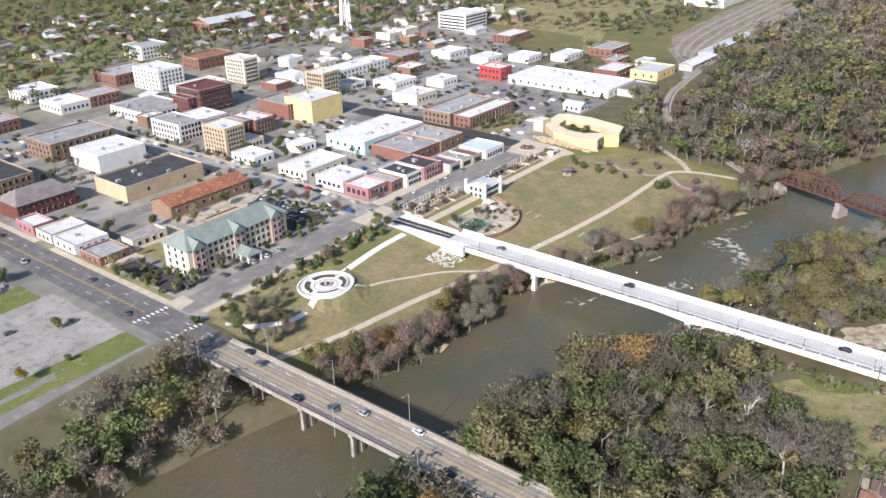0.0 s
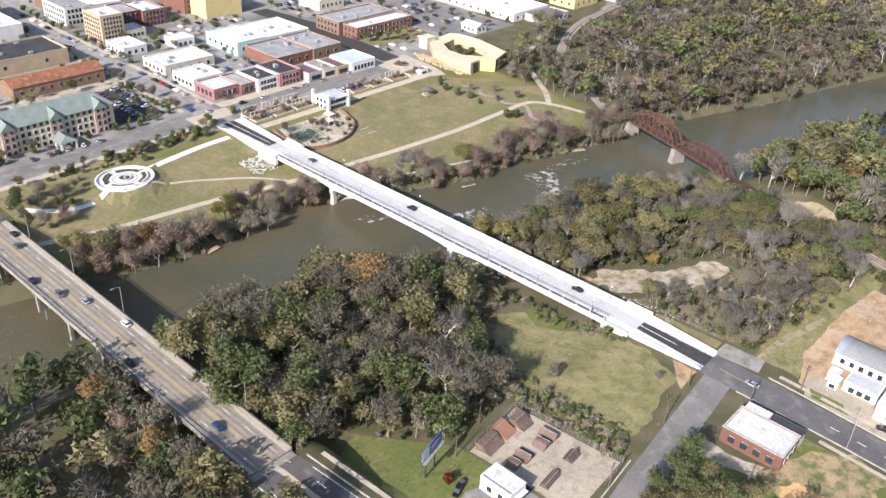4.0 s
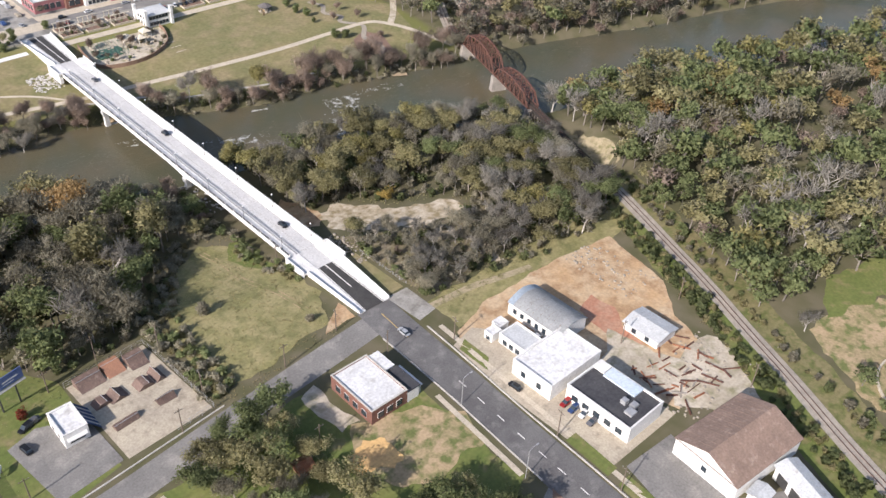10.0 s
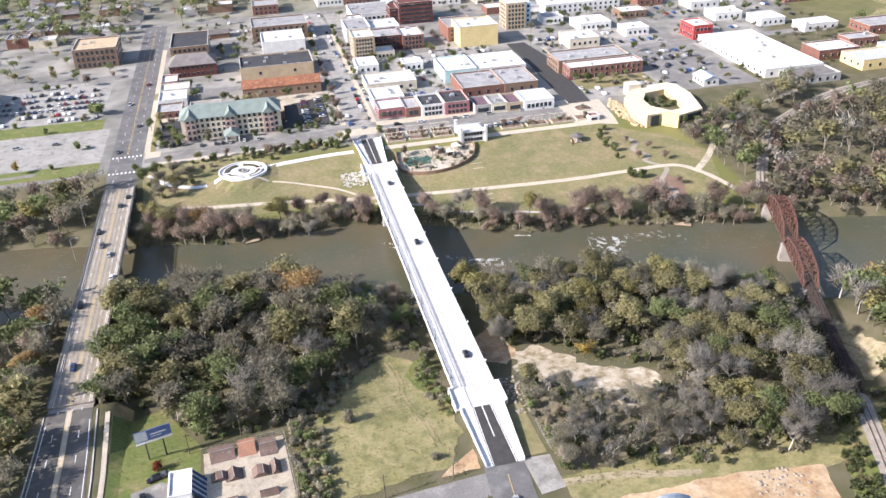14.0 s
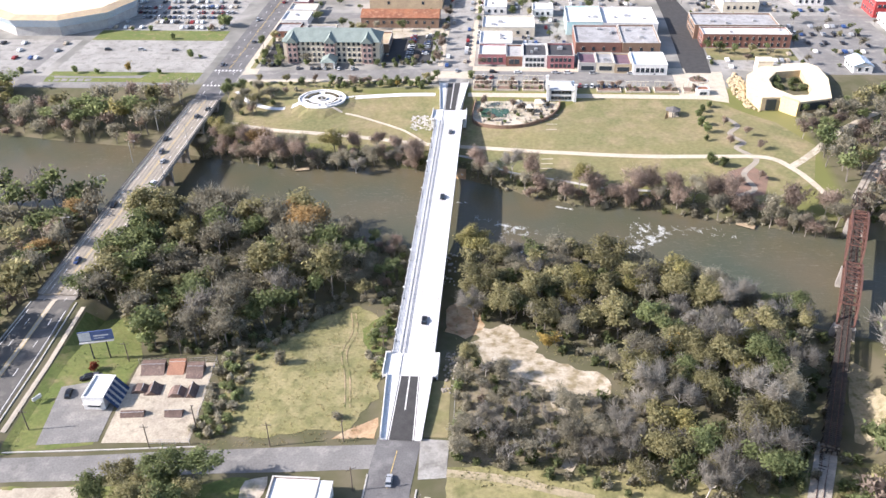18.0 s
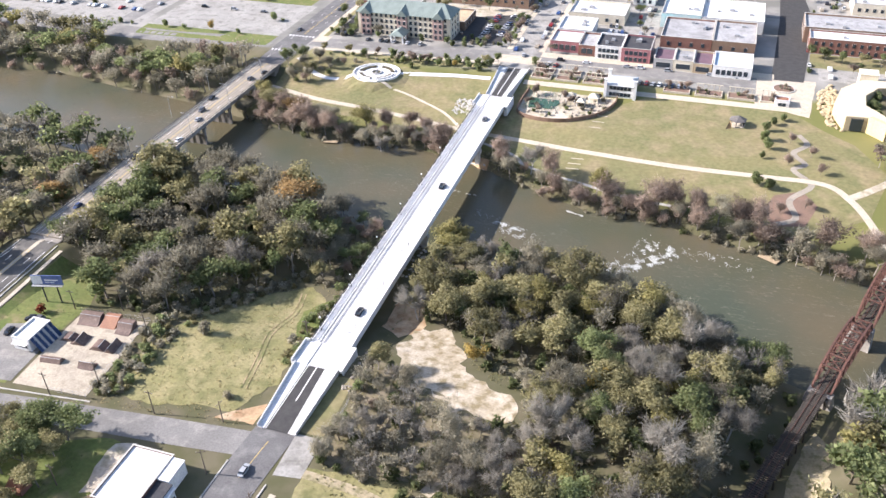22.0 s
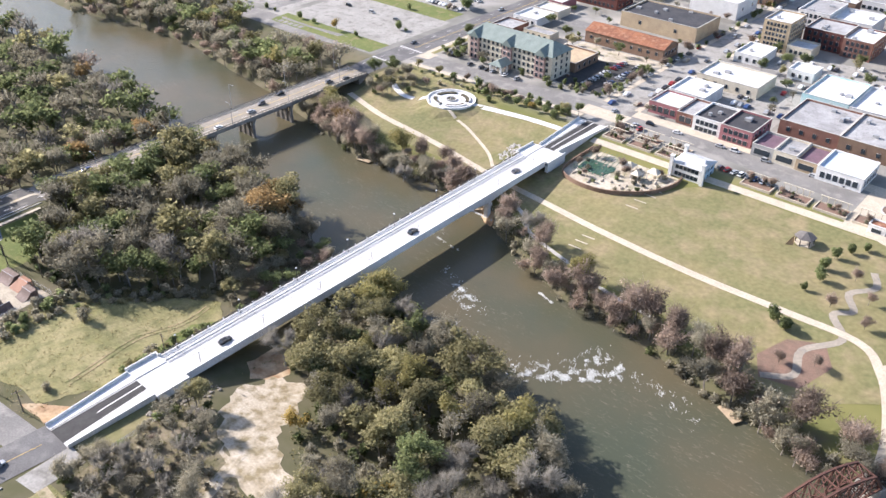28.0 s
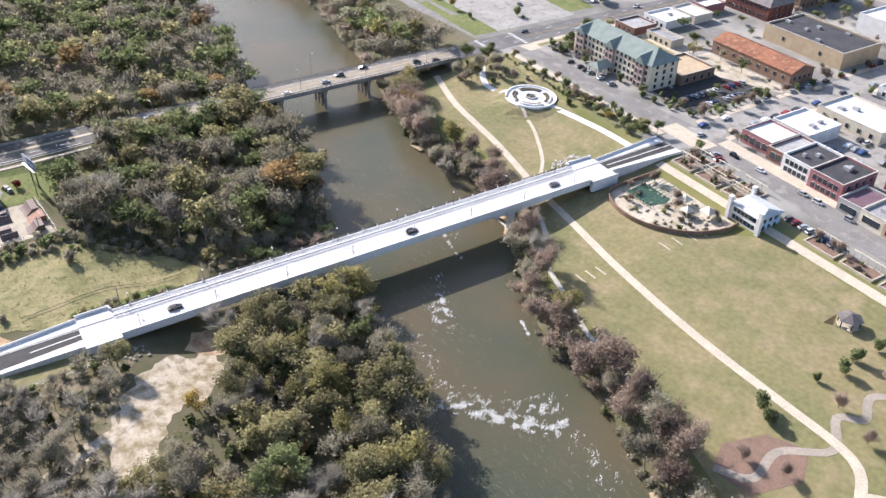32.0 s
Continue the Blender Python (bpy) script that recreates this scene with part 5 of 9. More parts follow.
NAMES = {
    "olive": ("tree", "broad olive-green autumn tree"), "green": ("tree", "dense dark green tree"), "lime": ("tree", "thinning yellow-green autumn tree"),
    "orange": ("tree", "broad orange-leaved autumn tree"), "gold": ("tree", "small golden autumn tree"), "brown": ("tree", "brown half-bare riverside tree"),
    "bare": ("tree", "bare pale grey leafless tree"), "bare_dark": ("tree", "dark twiggy nearly leafless tree"), "shrub": ("shrub", "low dark green shrub"),
    "brush": ("shrub", "tangled grey-brown brush on bare ground"), "red": ("tree", "small red-leaved tree by the lot"), "park": ("tree", "round dark evergreen park tree"), "weed": ("shrub", "low dry olive-brown weeds"),
}
PROTO = {}


def tree_arrays(kind, seed, light=1.0):
    h, spread, lm, leaves, size, rad, twigs, bark = KINDS[kind]
    rng, nrng = random.Random(seed), np.random.default_rng(seed)
    thin = 0.0 if light > 0.75 else (0.2 if twigs and not leaves else 0.4)
    wood, tips = branch_quads(rng, h, spread, 3 if h > 7 else 2, 0.1, thin)
    crown, own = [], []
    if leaves:
        k = max(1, int(leaves * light))
        inner = [t[0] for t in tips] + [t[0] - t[1] * 1.5 for t in tips]
        q, w = leaf_quads(nrng, inner, rad, k, size / light ** 0.36)
        crown.append(q)
        own.append(w)
    if twigs:
        q, w = twig_quads(nrng, tips, max(1, int(twigs * light)), 2.1 if h > 7 else 1.3, 0.036 / light ** 0.5)
        crown.append(q)
        own.append(w)
    return wood, np.concatenate(crown), np.concatenate(own)


def proto(kind, i):
    """The meshes of one of three trees of a kind."""
    if (kind, i) not in PROTO:
        wood, crown, own = tree_arrays(kind, sum(map(ord, kind)) * 7 + i * 31)
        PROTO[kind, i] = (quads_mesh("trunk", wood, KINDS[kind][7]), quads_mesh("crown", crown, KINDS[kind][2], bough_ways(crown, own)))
    return PROTO[kind, i]


def tree(x, y, kind, scale=1.0, rng=random, z=None, group="", tall=1.0):
    i = rng.randint(0, 2)
    trunk, crown = proto(kind, i)
    t = empty(NAMES[kind][0])
    t.matrix_basis = Matrix.Translation((x, y, zl(x, y) if z is None else z)) @ pose(0, 0, 0, 0, 0, rng.uniform(0, 360)) @ Matrix.Diagonal((scale * rng.uniform(0.9, 1.12), scale * rng.uniform(0.9, 1.12), scale * tall, 1))
    tagged(t, NAMES[kind][1], NAMES[kind][0], group=group)
    share("trunk", trunk, t)
    share("crown", crown, t)
    return t


def inside(x, y, pts):
    c = False
    for (x0, y0), (x1, y1) in zip(pts, pts[1:] + pts[:1]):
        if (y0 > y) != (y1 > y) and x < (x1 - x0) * (y - y0) / (y1 - y0) + x0:
            c = not c
    return c


def scatter(rng, pts, gap, keep=None, tries=30):
    """Places inside an outline, no two nearer than gap."""
    xs, ys = [p[0] for p in pts], [p[1] for p in pts]
    cell, got = {}, []
    n = int((max(xs) - min(xs)) * (max(ys) - min(ys)) / gap ** 2 * 2.2)
    for _ in range(n):
        x, y = rng.uniform(min(xs), max(xs)), rng.uniform(min(ys), max(ys))
        if not inside(x, y, pts) or (keep and not keep(x, y)):
            continue
        k = (int(x // gap), int(y // gap))
        if any((x - a) ** 2 + (y - b) ** 2 < gap * gap for i in (-1, 0, 1) for j in (-1, 0, 1) for a, b in cell.get((k[0] + i, k[1] + j), ())):
            continue
        cell.setdefault(k, []).append((x, y))
        got.append((x, y))
    return got


def choose(rng, weights):
    r = rng.random() * sum(w for _, w in weights)
    for k, w in weights:
        r -= w
        if r <= 0:
            return k
    return weights[0][0]


def wood(name, label, places, weights, rng, light=0.5, size=(0.75, 1.15), variants=6, tall=0.86):
    """A wood as one body of stuff: many trees, joined by leaf colour."""
    bins, ways = {}, {}
    cache = {}
    for x, y in places:
        kind = choose(rng, weights)
        v = rng.randint(0, variants - 1)
        if (kind, v) not in cache:
            cache[kind, v] = tree_arrays(kind, 977 + v * 13 + sum(map(ord, kind)), light)
        w, c, own = cache[kind, v]
        a, s = rng.uniform(0, math.tau), rng.uniform(*size)
        m = np.array([[math.cos(a), -math.sin(a), 0], [math.sin(a), math.cos(a), 0], [0, 0, tall * rng.uniform(0.85, 1.2)]]).T * s
        o = np.array([x, y, zl(x, y)])
        bins.setdefault(KINDS[kind][7], []).append(w @ m + o)
        bins.setdefault(KINDS[kind][2], []).append(c @ m + o)
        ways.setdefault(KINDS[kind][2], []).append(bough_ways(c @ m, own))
    top = empty(name)
    tagged(top, label, "woodland", kind="stuff")
    for m, arrays in bins.items():
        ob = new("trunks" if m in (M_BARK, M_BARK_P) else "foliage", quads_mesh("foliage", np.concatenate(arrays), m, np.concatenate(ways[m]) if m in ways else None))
        ob.parent = top
        tagged(ob, kind="stuff")
    return top


FIELD = [(-31, 33), (-44, 18), (-51, 4), (-52, -28), (-10, -24), (-7, 8), (-7, 36), (-18, 40)]
CLEAR = [(12, 13), (11, 30), (18, 32), (25, 33), (32, 27), (36, 18), (41, 11), (52, 8), (55, -2), (40, -6), (26, 2)]
rt = random.Random(5)


def land_only(d):
    return lambda x, y: y_south(x) - y > d and not (-126 < x < -99 and y < 190)


RAILX = lambda y: np.interp(y, [-240, -145, -107, -70, -25, -13, 31, 62], [8, 47, 65, 82, 101, 107, 124, 136])
# the wood between the bridges
WOOD_W = [(-105, 30), (-96, 32), (-88, 30), (-77, 9), (-53, 10), (-46, 20), (-33, 37), (-27, 44), (-24, 48), (-24, 78), (-33, 84), (-60, 90), (-105, 98)]
wood("woodland", "dense dark half-bare wood between the bridges", scatter(rt, WOOD_W, 5.9), [("bare_dark", 6.5), ("olive", 2.0), ("bare", 0.8), ("green", 2.4), ("lime", 0.4)], rt, 0.34, (1.0, 1.6))
wood("woodland", "lower trees under the wood between the bridges", scatter(rt, WOOD_W, 5.2), [("bare_dark", 5), ("green", 2), ("olive", 1.5)], rt, 0.14, (0.6, 0.9), 6, 0.9)
for x, y, s in ((-45, 73, 2.0), (-40.5, 83, 1.2), (-51, 79, 1.4), (-64, 84, 0.9), (-100, 92, 1.0)):
    tree(x, y, "orange", s, rt, tall=0.8)
wood("undergrowth", "low bushes between the wood and the bridge", scatter(rt, [(-19, 40), (-8.4, 34), (-8.6, 74), (-18, 80), (-22, 60)], 2.6) + scatter(rt, [(-78, 9), (-76, 14), (-53, 14), (-52, 9.5), (-66, 8)], 3.0), [("brush", 4), ("bare_dark", 0.7), ("shrub", 2)], rt, 0.4, (0.6, 1.0), 6, 0.8)
wood("woodland", "small trees beside the bridge", scatter(rt, [(-25, 46), (-11.5, 38), (-11.5, 74), (-24, 82)], 4.2), [("bare_dark", 4), ("olive", 1.5), ("brown", 2), ("green", 1)], rt, 0.35, (0.55, 0.8), 6, 0.8)
# the wood east of the white bridge
WOOD_E = [(13, -30), (30, -31), (46, -37), (66, -38), (84, -37), (97, -30), (112, 2), (120, 26), (112, 42), (95, 50), (78, 58), (56, 69), (32, 72), (13, 73), (14, 46), (15, 20), (13, 0)]
for x, y in scatter(rt, WOOD_E, 6.2, lambda x, y: not inside(x, y, CLEAR) and RAILX(y) - x > (12 if y > -14 else 9)):
    if y > 26 and x > 12:
        k = choose(rt, [("olive", 4.6), ("green", 2.0), ("bare", 1.5), ("lime", 1.8), ("orange", 0.4), ("bare_dark", 2.4)])
    elif x > 62:
        k = choose(rt, [("green", 3), ("olive", 3.4), ("bare", 1.2), ("lime", 1.7), ("bare_dark", 1.2)])
    elif rt.random() < 0.2:
        continue
    else:
        k = choose(rt, [("bare", 3), ("bare_dark", 5), ("olive", 1.2), ("gold", 0.6), ("brush", 2), ("lime", 0.4)])
    tree(x, y, k, rt.uniform(0.85, 1.4) if x > 62 or y > 26 else rt.uniform(0.65, 1.05), rt, tall=0.8)
for x, y in ((15, 41), (16, 34)):
    tree(x, y, "olive", 0.7, rt)
tree(71, 12, "gold", 1.25, rt)
tree(58, 34, "orange", 0.8, rt)
tree(63, 33, "orange", 0.65, rt)
# thick brush at the water's edge
SHORE = [(x, float(y_north(x)) + d) for x, d in [(v, -0.6) for v in range(-103, 152, 6)] + [(v, 6.5) for v in range(150, -104, -6)]]
wood("undergrowth", "tangled grey-brown thicket along the water", scatter(rt, SHORE, 2.9, lambda x, y: not (-8 < x < 13)), [("brush", 4), ("brown", 2.2), ("bare_dark", 0.7), ("shrub", 0.6)], rt, 0.24, (0.6, 1.0), 6, 0.95)
wood("woodland", "lower trees filling the wood east of the bridge", scatter(rt, WOOD_E, 5.0, lambda x, y: not inside(x, y, CLEAR) and RAILX(y) - x > 11 and (x > 58 or y > 24)), [("bare_dark", 3.5), ("olive", 3.4), ("green", 2), ("bare", 2), ("brush", 2)], rt, 0.16, (0.6, 0.9), 6, 0.9)
wood("woodland", "thin grey leafless saplings over dry leaves", scatter(rt, [(13, -29), (56, -29), (66, -14), (62, 0), (52, -6), (38, -8), (24, 0), (13, 8)], 3.4, lambda x, y: math.hypot(x - 41, y + 12) > 4), [("bare_dark", 5), ("bare", 3.5), ("brown", 1), ("brush", 3)], rt, 0.2, (0.4, 0.72), 6, 0.9)
# brush below the trees
wood("undergrowth", "tangled brush under the trees", [p for p in scatter(rt, WOOD_E, 3.6, lambda x, y: not inside(x, y, CLEAR))] + scatter(rt, WOOD_W, 4.4), [("brush", 3), ("shrub", 2)], rt, 0.2, (0.6, 1.1), 6, 1.0)
# both banks
NORTH_BANK = [(x, float(y_north(x)) + d) for x, d in [(v, 0.5) for v in range(-103, 152, 6)] + [(v, 10) for v in range(150, -104, -6)]]
for x, y in scatter(rt, NORTH_BANK, 5.2, lambda x, y: not (-9 < x < 13)):
    k = choose(rt, [("brown", 6), ("bare_dark", 2), ("brush", 2), ("bare", 0.8), ("lime", 0.4)])
    tree(x, y, k, rt.uniform(1.1, 1.65) * (0.7 if k in ("bare", "bare_dark") else 1), rt, tall=0.9)
for x, y, k, s in ((-98, 153, "lime", 1.2), (-93, 150, "olive", 1.0), (-78, 143, "orange", 1.2), (-70, 140, "brown", 1.7), (-62, 137, "brown", 1.6), (-88, 147, "olive", 1.2), (-52, 135.5, "bare_dark", 1.0), (-44, 134, "bare_dark", 0.95), (-36, 132.5, "bare", 0.8), (-80, 146, "brown", 1.4), (15, 130, "olive", 0.6), (18, 127, "olive", 0.55)):
    tree(x, y, k, s, rt, tall=0.9)
# the far ends of the north bank
for lo, hi, gap in ((-330, -126, 5.2), (150, 430, 6.2)):
    FAR_SHORE = [(x, float(y_north(x)) + d) for x, d in [(v, -0.5) for v in range(lo, hi, 8)] + [(v, 10) for v in range(hi - 2, lo, -8)]]
    wood("undergrowth", "half-bare trees hanging over the water", scatter(rt, FAR_SHORE, gap), [("brown", 4), ("bare_dark", 3), ("brush", 2), ("olive", 1), ("green", 0.8)], rt, 0.17, (0.75, 1.2), 6, 0.85)
wood("undergrowth", "brush at the foot of the far wood", scatter(rt, [(150, 94), (190, 86), (250, 66), (294, 56), (294, 68), (250, 78), (190, 98), (166, 108), (182, 138), (206, 164), (250, 186), (246, 192), (200, 172), (172, 138), (156, 112)], 4.2), [("brush", 4), ("brown", 2), ("shrub", 1)], rt, 0.2, (0.7, 1.2), 6, 0.9)
# woods farther off
rt2 = random.Random(11)
EAST = [(60, -190), (240, -150), (420, -120), (480, -70), (340, -24), (239, 8), (186, 23), (157, 28), (128, 36), (120, 28), (128, 10), (128, -16), (112, -20), (80, -92), (100, -100), (150, -112), (160, -150), (120, -190), (60, -190)]
wood("woodland", "wide autumn wood east of the railway", scatter(rt2, EAST, 7.6, lambda x, y: y_south(x) - y > 3 and x - RAILX(y) > 10 and not inside(x, y, [(117, 26), (126, 22), (125, -8), (116, -12)])), [("olive", 3.6), ("green", 5.0), ("bare", 1.0), ("lime", 0.9), ("bare_dark", 1.8), ("orange", 0.5), ("brown", 0.8)], rt2, 0.12, (1.05, 1.65))
WEST = [(-330, -60), (-200, -110), (-124, -110), (-124, 60), (-124, 96), (-150, 99), (-205, 107), (-250, 114), (-330, 113)]
wood("woodland", "autumn wood west of the tan bridge", scatter(rt2, WEST, 6.9, lambda x, y: y_south(x) - y > 3 and not inside(x, y, [(-160, -260), (-123, -260), (-123, -8), (-150, -8)])), [("olive", 1.4), ("green", 6), ("brown", 1.4), ("bare_dark", 5), ("orange", 0.3), ("bare", 0.3)], rt2, 0.1, (1.0, 1.55))
for x, y, s in ((-127, 83, 1.3), (-130, 70, 1.5), (-128, 57, 1.3), (-135, 60, 1.4)):
    tree(x, y, "orange" if s < 1.4 else "brown", s, rt2, tall=0.85)
WEST_N = [(-330, 158), (-270, 168), (-218, 170), (-177, 162), (-140, 157), (-122, 158), (-122, 184), (-150, 190), (-200, 196), (-330, 196)]
wood("woodland", "dark belt of trees along the far bank", scatter(rt2, WEST_N, 5.4, lambda x, y: y - y_north(x) > 2 and not (-205 < x < -160 and y > 178)), [("bare_dark", 4), ("green", 3), ("brown", 2), ("olive", 2), ("lime", 0.5)], rt2, 0.14, (0.95, 1.45))
NE = [(150, 92), (165, 90), (190, 84), (250, 64), (294, 54), (350, 37), (600, -36), (900, -100), (900, 200), (700, 222), (444, 212), (300, 196), (250, 184), (205, 162), (178, 136), (162, 112)]
wood("woodland", "wide grey-brown wood beyond the river", scatter(rt2, NE, 7.6, lambda x, y: x < 400 and y - y_north(x) > 1.5), [("bare_dark", 4.6), ("brown", 3), ("olive", 3), ("bare", 0.4), ("green", 1)], rt2, 0.065, (1.05, 1.6))
wood("woodland", "far grey-brown wood along the river", scatter(rt2, NE, 10, lambda x, y: x > 398 and y - y_north(x) > 2), [("bare_dark", 4), ("brown", 4), ("olive", 2), ("bare", 1), ("green", 0.7)], rt2, 0.05, (1.3, 1.9))
NE2 = [(150, 118), (166, 132), (176, 148), (200, 180), (240, 200), (225, 212), (192, 195), (160, 172), (146, 158), (148, 140)]
wood("woodland", "scrubby wood behind the park", scatter(rt2, NE2, 5.4, lambda x, y: abs((x - 147) * 0.8 - (y - 149) * 0.95) > 4.5), [("bare_dark", 4), ("brown", 3), ("olive", 2), ("green", 2)], rt2, 0.13, (0.85, 1.25))
RIVERSIDE = [(129, -34), (160, -44), (190, -30), (182, 16), (156, 24), (129, 33), (127, 20), (126.5, -10)]
wood("woodland", "thick riverside wood beside the trestle", scatter(rt2, RIVERSIDE, 6.2, lambda x, y: y_south(x) - y > 1.5 and x - RAILX(y) > 9), [("olive", 4), ("green", 4), ("bare", 2), ("lime", 1.0), ("orange", 0.6)], rt2, 0.32, (1.0, 1.5))
wood("woodland", "trees overhanging the boulevard", scatter(rt2, [(-126, 62), (-121.5, 62), (-121.5, -40), (-134, -40), (-134, 62)], 6.2), [("bare_dark", 4), ("olive", 3), ("green", 3), ("orange", 1)], rt2, 0.4, (0.8, 1.2), 6, 0.9)
HEDGE = [(62, -44), (80, -42), (93, -27), (96, -36), (84, -64), (68, -98), (55, -126), (44, -150), (38, -140), (48, -112), (62, -90), (75, -62)]
patch("verge_rail_west", rough([(92, -27), (100, -27), (81, -70), (64, -107), (46, -145), (36, -168), (28, -160), (40, -130), (52, -108), (66, -88), (74, -62)], 1.2), M_GRASS_G, 0.05, None, "green weedy strip beside the railway", "grass")
patch("verge_rail_east", rough([(103, -22), (114, -24), (100, -58), (86, -92), (74, -118), (58, -150), (44, -178), (34, -186), (48, -145), (66, -107), (83, -70)], 1.2), M_WEEDY, 0.05, None, "rough weedy strip beyond the railway", "grass")
wood("woodland", "green hedge along the railway", scatter(rt2, HEDGE, 1.75, lambda x, y: 11 > RAILX(y) - x > 4.4), [("shrub", 6), ("weed", 2)], rt2, 0.4, (0.5, 1.0), 6, 0.8)
BAND = [(84, -74), (104, -31), (113, -13), (128, -12), (150, -30), (140, -100), (100, -98), (86, -100), (60, -150), (70, -150)]
wood("woodland", "dense trees along the railway", scatter(rt2, BAND, 5.2, lambda x, y: x - RAILX(y) > 8.5), [("green", 4), ("olive", 3), ("shrub", 3), ("bare", 1.8), ("bare_dark", 1)], rt2, 0.15, (0.7, 1.15))
HEDGE_E = [(84, -58), (106, -16), (112, -24), (92, -66), (74, -104), (56, -140), (46, -170), (38, -190), (60, -190), (66, -150), (64, -126)]
wood("woodland", "scrub on the far side of the railway", scatter(rt2, HEDGE_E, 2.2, lambda x, y: 11 > x - RAILX(y) > 4.2), [("shrub", 3), ("brush", 2), ("weed", 3)], rt2, 0.35, (0.5, 0.95), 6, 0.9)
# trees round the houses south of the side street
for x, y in scatter(rt2, [(-64, -38), (-47, -37), (-42, -52), (-44, -68), (-38, -76), (-24, -84), (-20, -96), (-40, -104), (-66, -100), (-68, -78), (-66, -50)], 4.8):
    tree(x, y, choose(rt2, [("green", 6), ("olive", 2.4), ("bare_dark", 2.4), ("orange", 0.3), ("bare", 0.7)]), rt2.uniform(0.7, 1.15), rt2, tall=0.82)
wood("woodland", "scrubby trees behind the houses", scatter(rt2, [(-98, -84), (-66, -84), (-40, -108), (-50, -128), (-60, -240), (-98, -240)], 7), [("green", 3), ("bare_dark", 3), ("olive", 2), ("bare", 1)], rt2, 0.12, (0.8, 1.2))
wood("undergrowth", "tangled scrub along the edge of the meadow", scatter(rt2, [(-53, 10), (-46, 20), (-34, 36), (-24, 43), (-22, 39), (-31, 31), (-40, 14), (-43, 0), (-44, -24), (-53, -26)], 2.0) + scatter(rt2, [(-14, 30), (-8.4, 36), (-8.4, -2), (-12, 4), (-15, 16)], 2.2), [("brush", 4), ("shrub", 1.6), ("weed", 3)], rt2, 0.45, (0.5, 1.0), 6, 0.75)
# bushes in the meadow and along its edge
for x, y in scatter(rt2, [(-50, 4), (-44, -24), (-30, -22), (-14, -18), (-12, 4), (-30, 8)], 4.2):
    if noise.noise(Vector((x * 0.09, y * 0.09, 3))) > 0.3:
        tree(x, y, choose(rt2, [("brush", 4), ("shrub", 1)]), rt2.uniform(0.7, 1.3), rt2)
for x, y in scatter(rt2, [(-53, 8), (-48, 8), (-44, -24), (-51, -25)], 3.6) + scatter(rt2, [(-12, 34), (-8, 34), (-8, 10), (-13, 12)], 3.6) + scatter(rt2, [(12.4, -2), (16, -2), (16, -30), (12.6, -30)], 3.4):
    tree(x, y, choose(rt2, [("shrub", 3), ("brush", 3)]), rt2.uniform(0.6, 1.0), rt2)
# park trees
for x, y, s in ((108, 176, 0.8), (107.5, 168, 0.95), (109, 161, 1.0), (107, 153, 0.6), (106, 135, 1.1), (110, 133, 1.0), (111, 182, 0.7), (114, 186, 0.7)):
    tree(x, y, "park", s, rt2, group="evergreens along the garden path")
for x, y in ((116, 150), (124, 158), (117, 168), (127, 146), (122, 124), (114, 120)):
    tree(x, y, "brown", 0.55, rt2)
tree(-87, -1, "red", 0.8, rt2)


def tufts(name, label, pts, n, size, material, seed):
    """Rough grass as small upright sprays inside an outline."""
    rr, nr = random.Random(seed), np.random.default_rng(seed)
    c = []
    xs, ys = [p[0] for p in pts], [p[1] for p in pts]
    while len(c) < n:
        x, y = rr.uniform(min(xs), max(xs)), rr.uniform(min(ys), max(ys))
        if inside(x, y, pts) and not inside(x, y, CLEAR) and noise.noise(Vector((x * 0.2, y * 0.2, seed))) > rr.uniform(-0.6, 0.2):
            c.append((x, y, zl(x, y) + 0.15))
    q, _ = leaf_quads(nr, c, 0.35, n, size, 0.5)
    up = np.zeros((n, 3))
    up[:, 2] = 1
    tagged(new(name, quads_mesh(name, q, material, up)), label, "grass", kind="stuff")


L_DRY = leaf_mat("dry_grass_blades", (0.27, 0.23, 0.12), (0.40, 0.34, 0.18))
tufts("rough_grass", "dry rough meadow grass", FIELD, 3000, 0.2, L_DRY, 5)
tufts("rough_grass", "weeds along the streets and lots", [(-98, -32), (-99, 26), (-88, 30), (-76.5, 6), (-76.5, -6), (-94, -6), (-94, -32)], 700, 0.18, L_GREEN, 6)
tufts("rough_grass", "weeds on the bare ground east of the bridge", [(10, 40), (36, 30), (62, 6), (72, -20), (60, -36), (14, -36), (12, 0)], 3500, 0.26, L_OLIVE, 7)
tufts("rough_grass", "rough bank grass above the water", [(-100, 156), (-30, 148), (0, 142), (20, 132), (50, 119), (100, 110), (100, 101), (50, 110), (20, 122), (-30, 139), (-100, 146)], 3500, 0.3, L_OLIVE, 8)
tufts("rough_grass", "rough grass on the south lawn", [(-38, -56), (-38, -88), (-60, -92), (-62, -44), (-36, -40)], 900, 0.18, L_GREEN, 9)

# ---- buildings ----
WIN = {}


def window_mesh(w, h, frame=None):
    """A framed pane, its face turned to -y."""
    key = (round(w, 2), round(h, 2), frame)
    if key not in WIN:
        bm = bmesh.new()
        fs = box(bm, -w / 2 - 0.1, w / 2 + 0.1, -0.1, 0.02, -h / 2 - 0.1, h / 2 + 0.1, 0)
        front = fs[2]
        bmesh.ops.inset_individual(bm, faces=[front], thickness=0.1, depth=-0.06)
        front.material_index = 1
        WIN[key] = mesh_of(bm, "window", frame or M_WALL_W, M_GLASS)
    return WIN[key]


SIDES = {"s": 0, "e": 90, "n": 180, "w": 270}


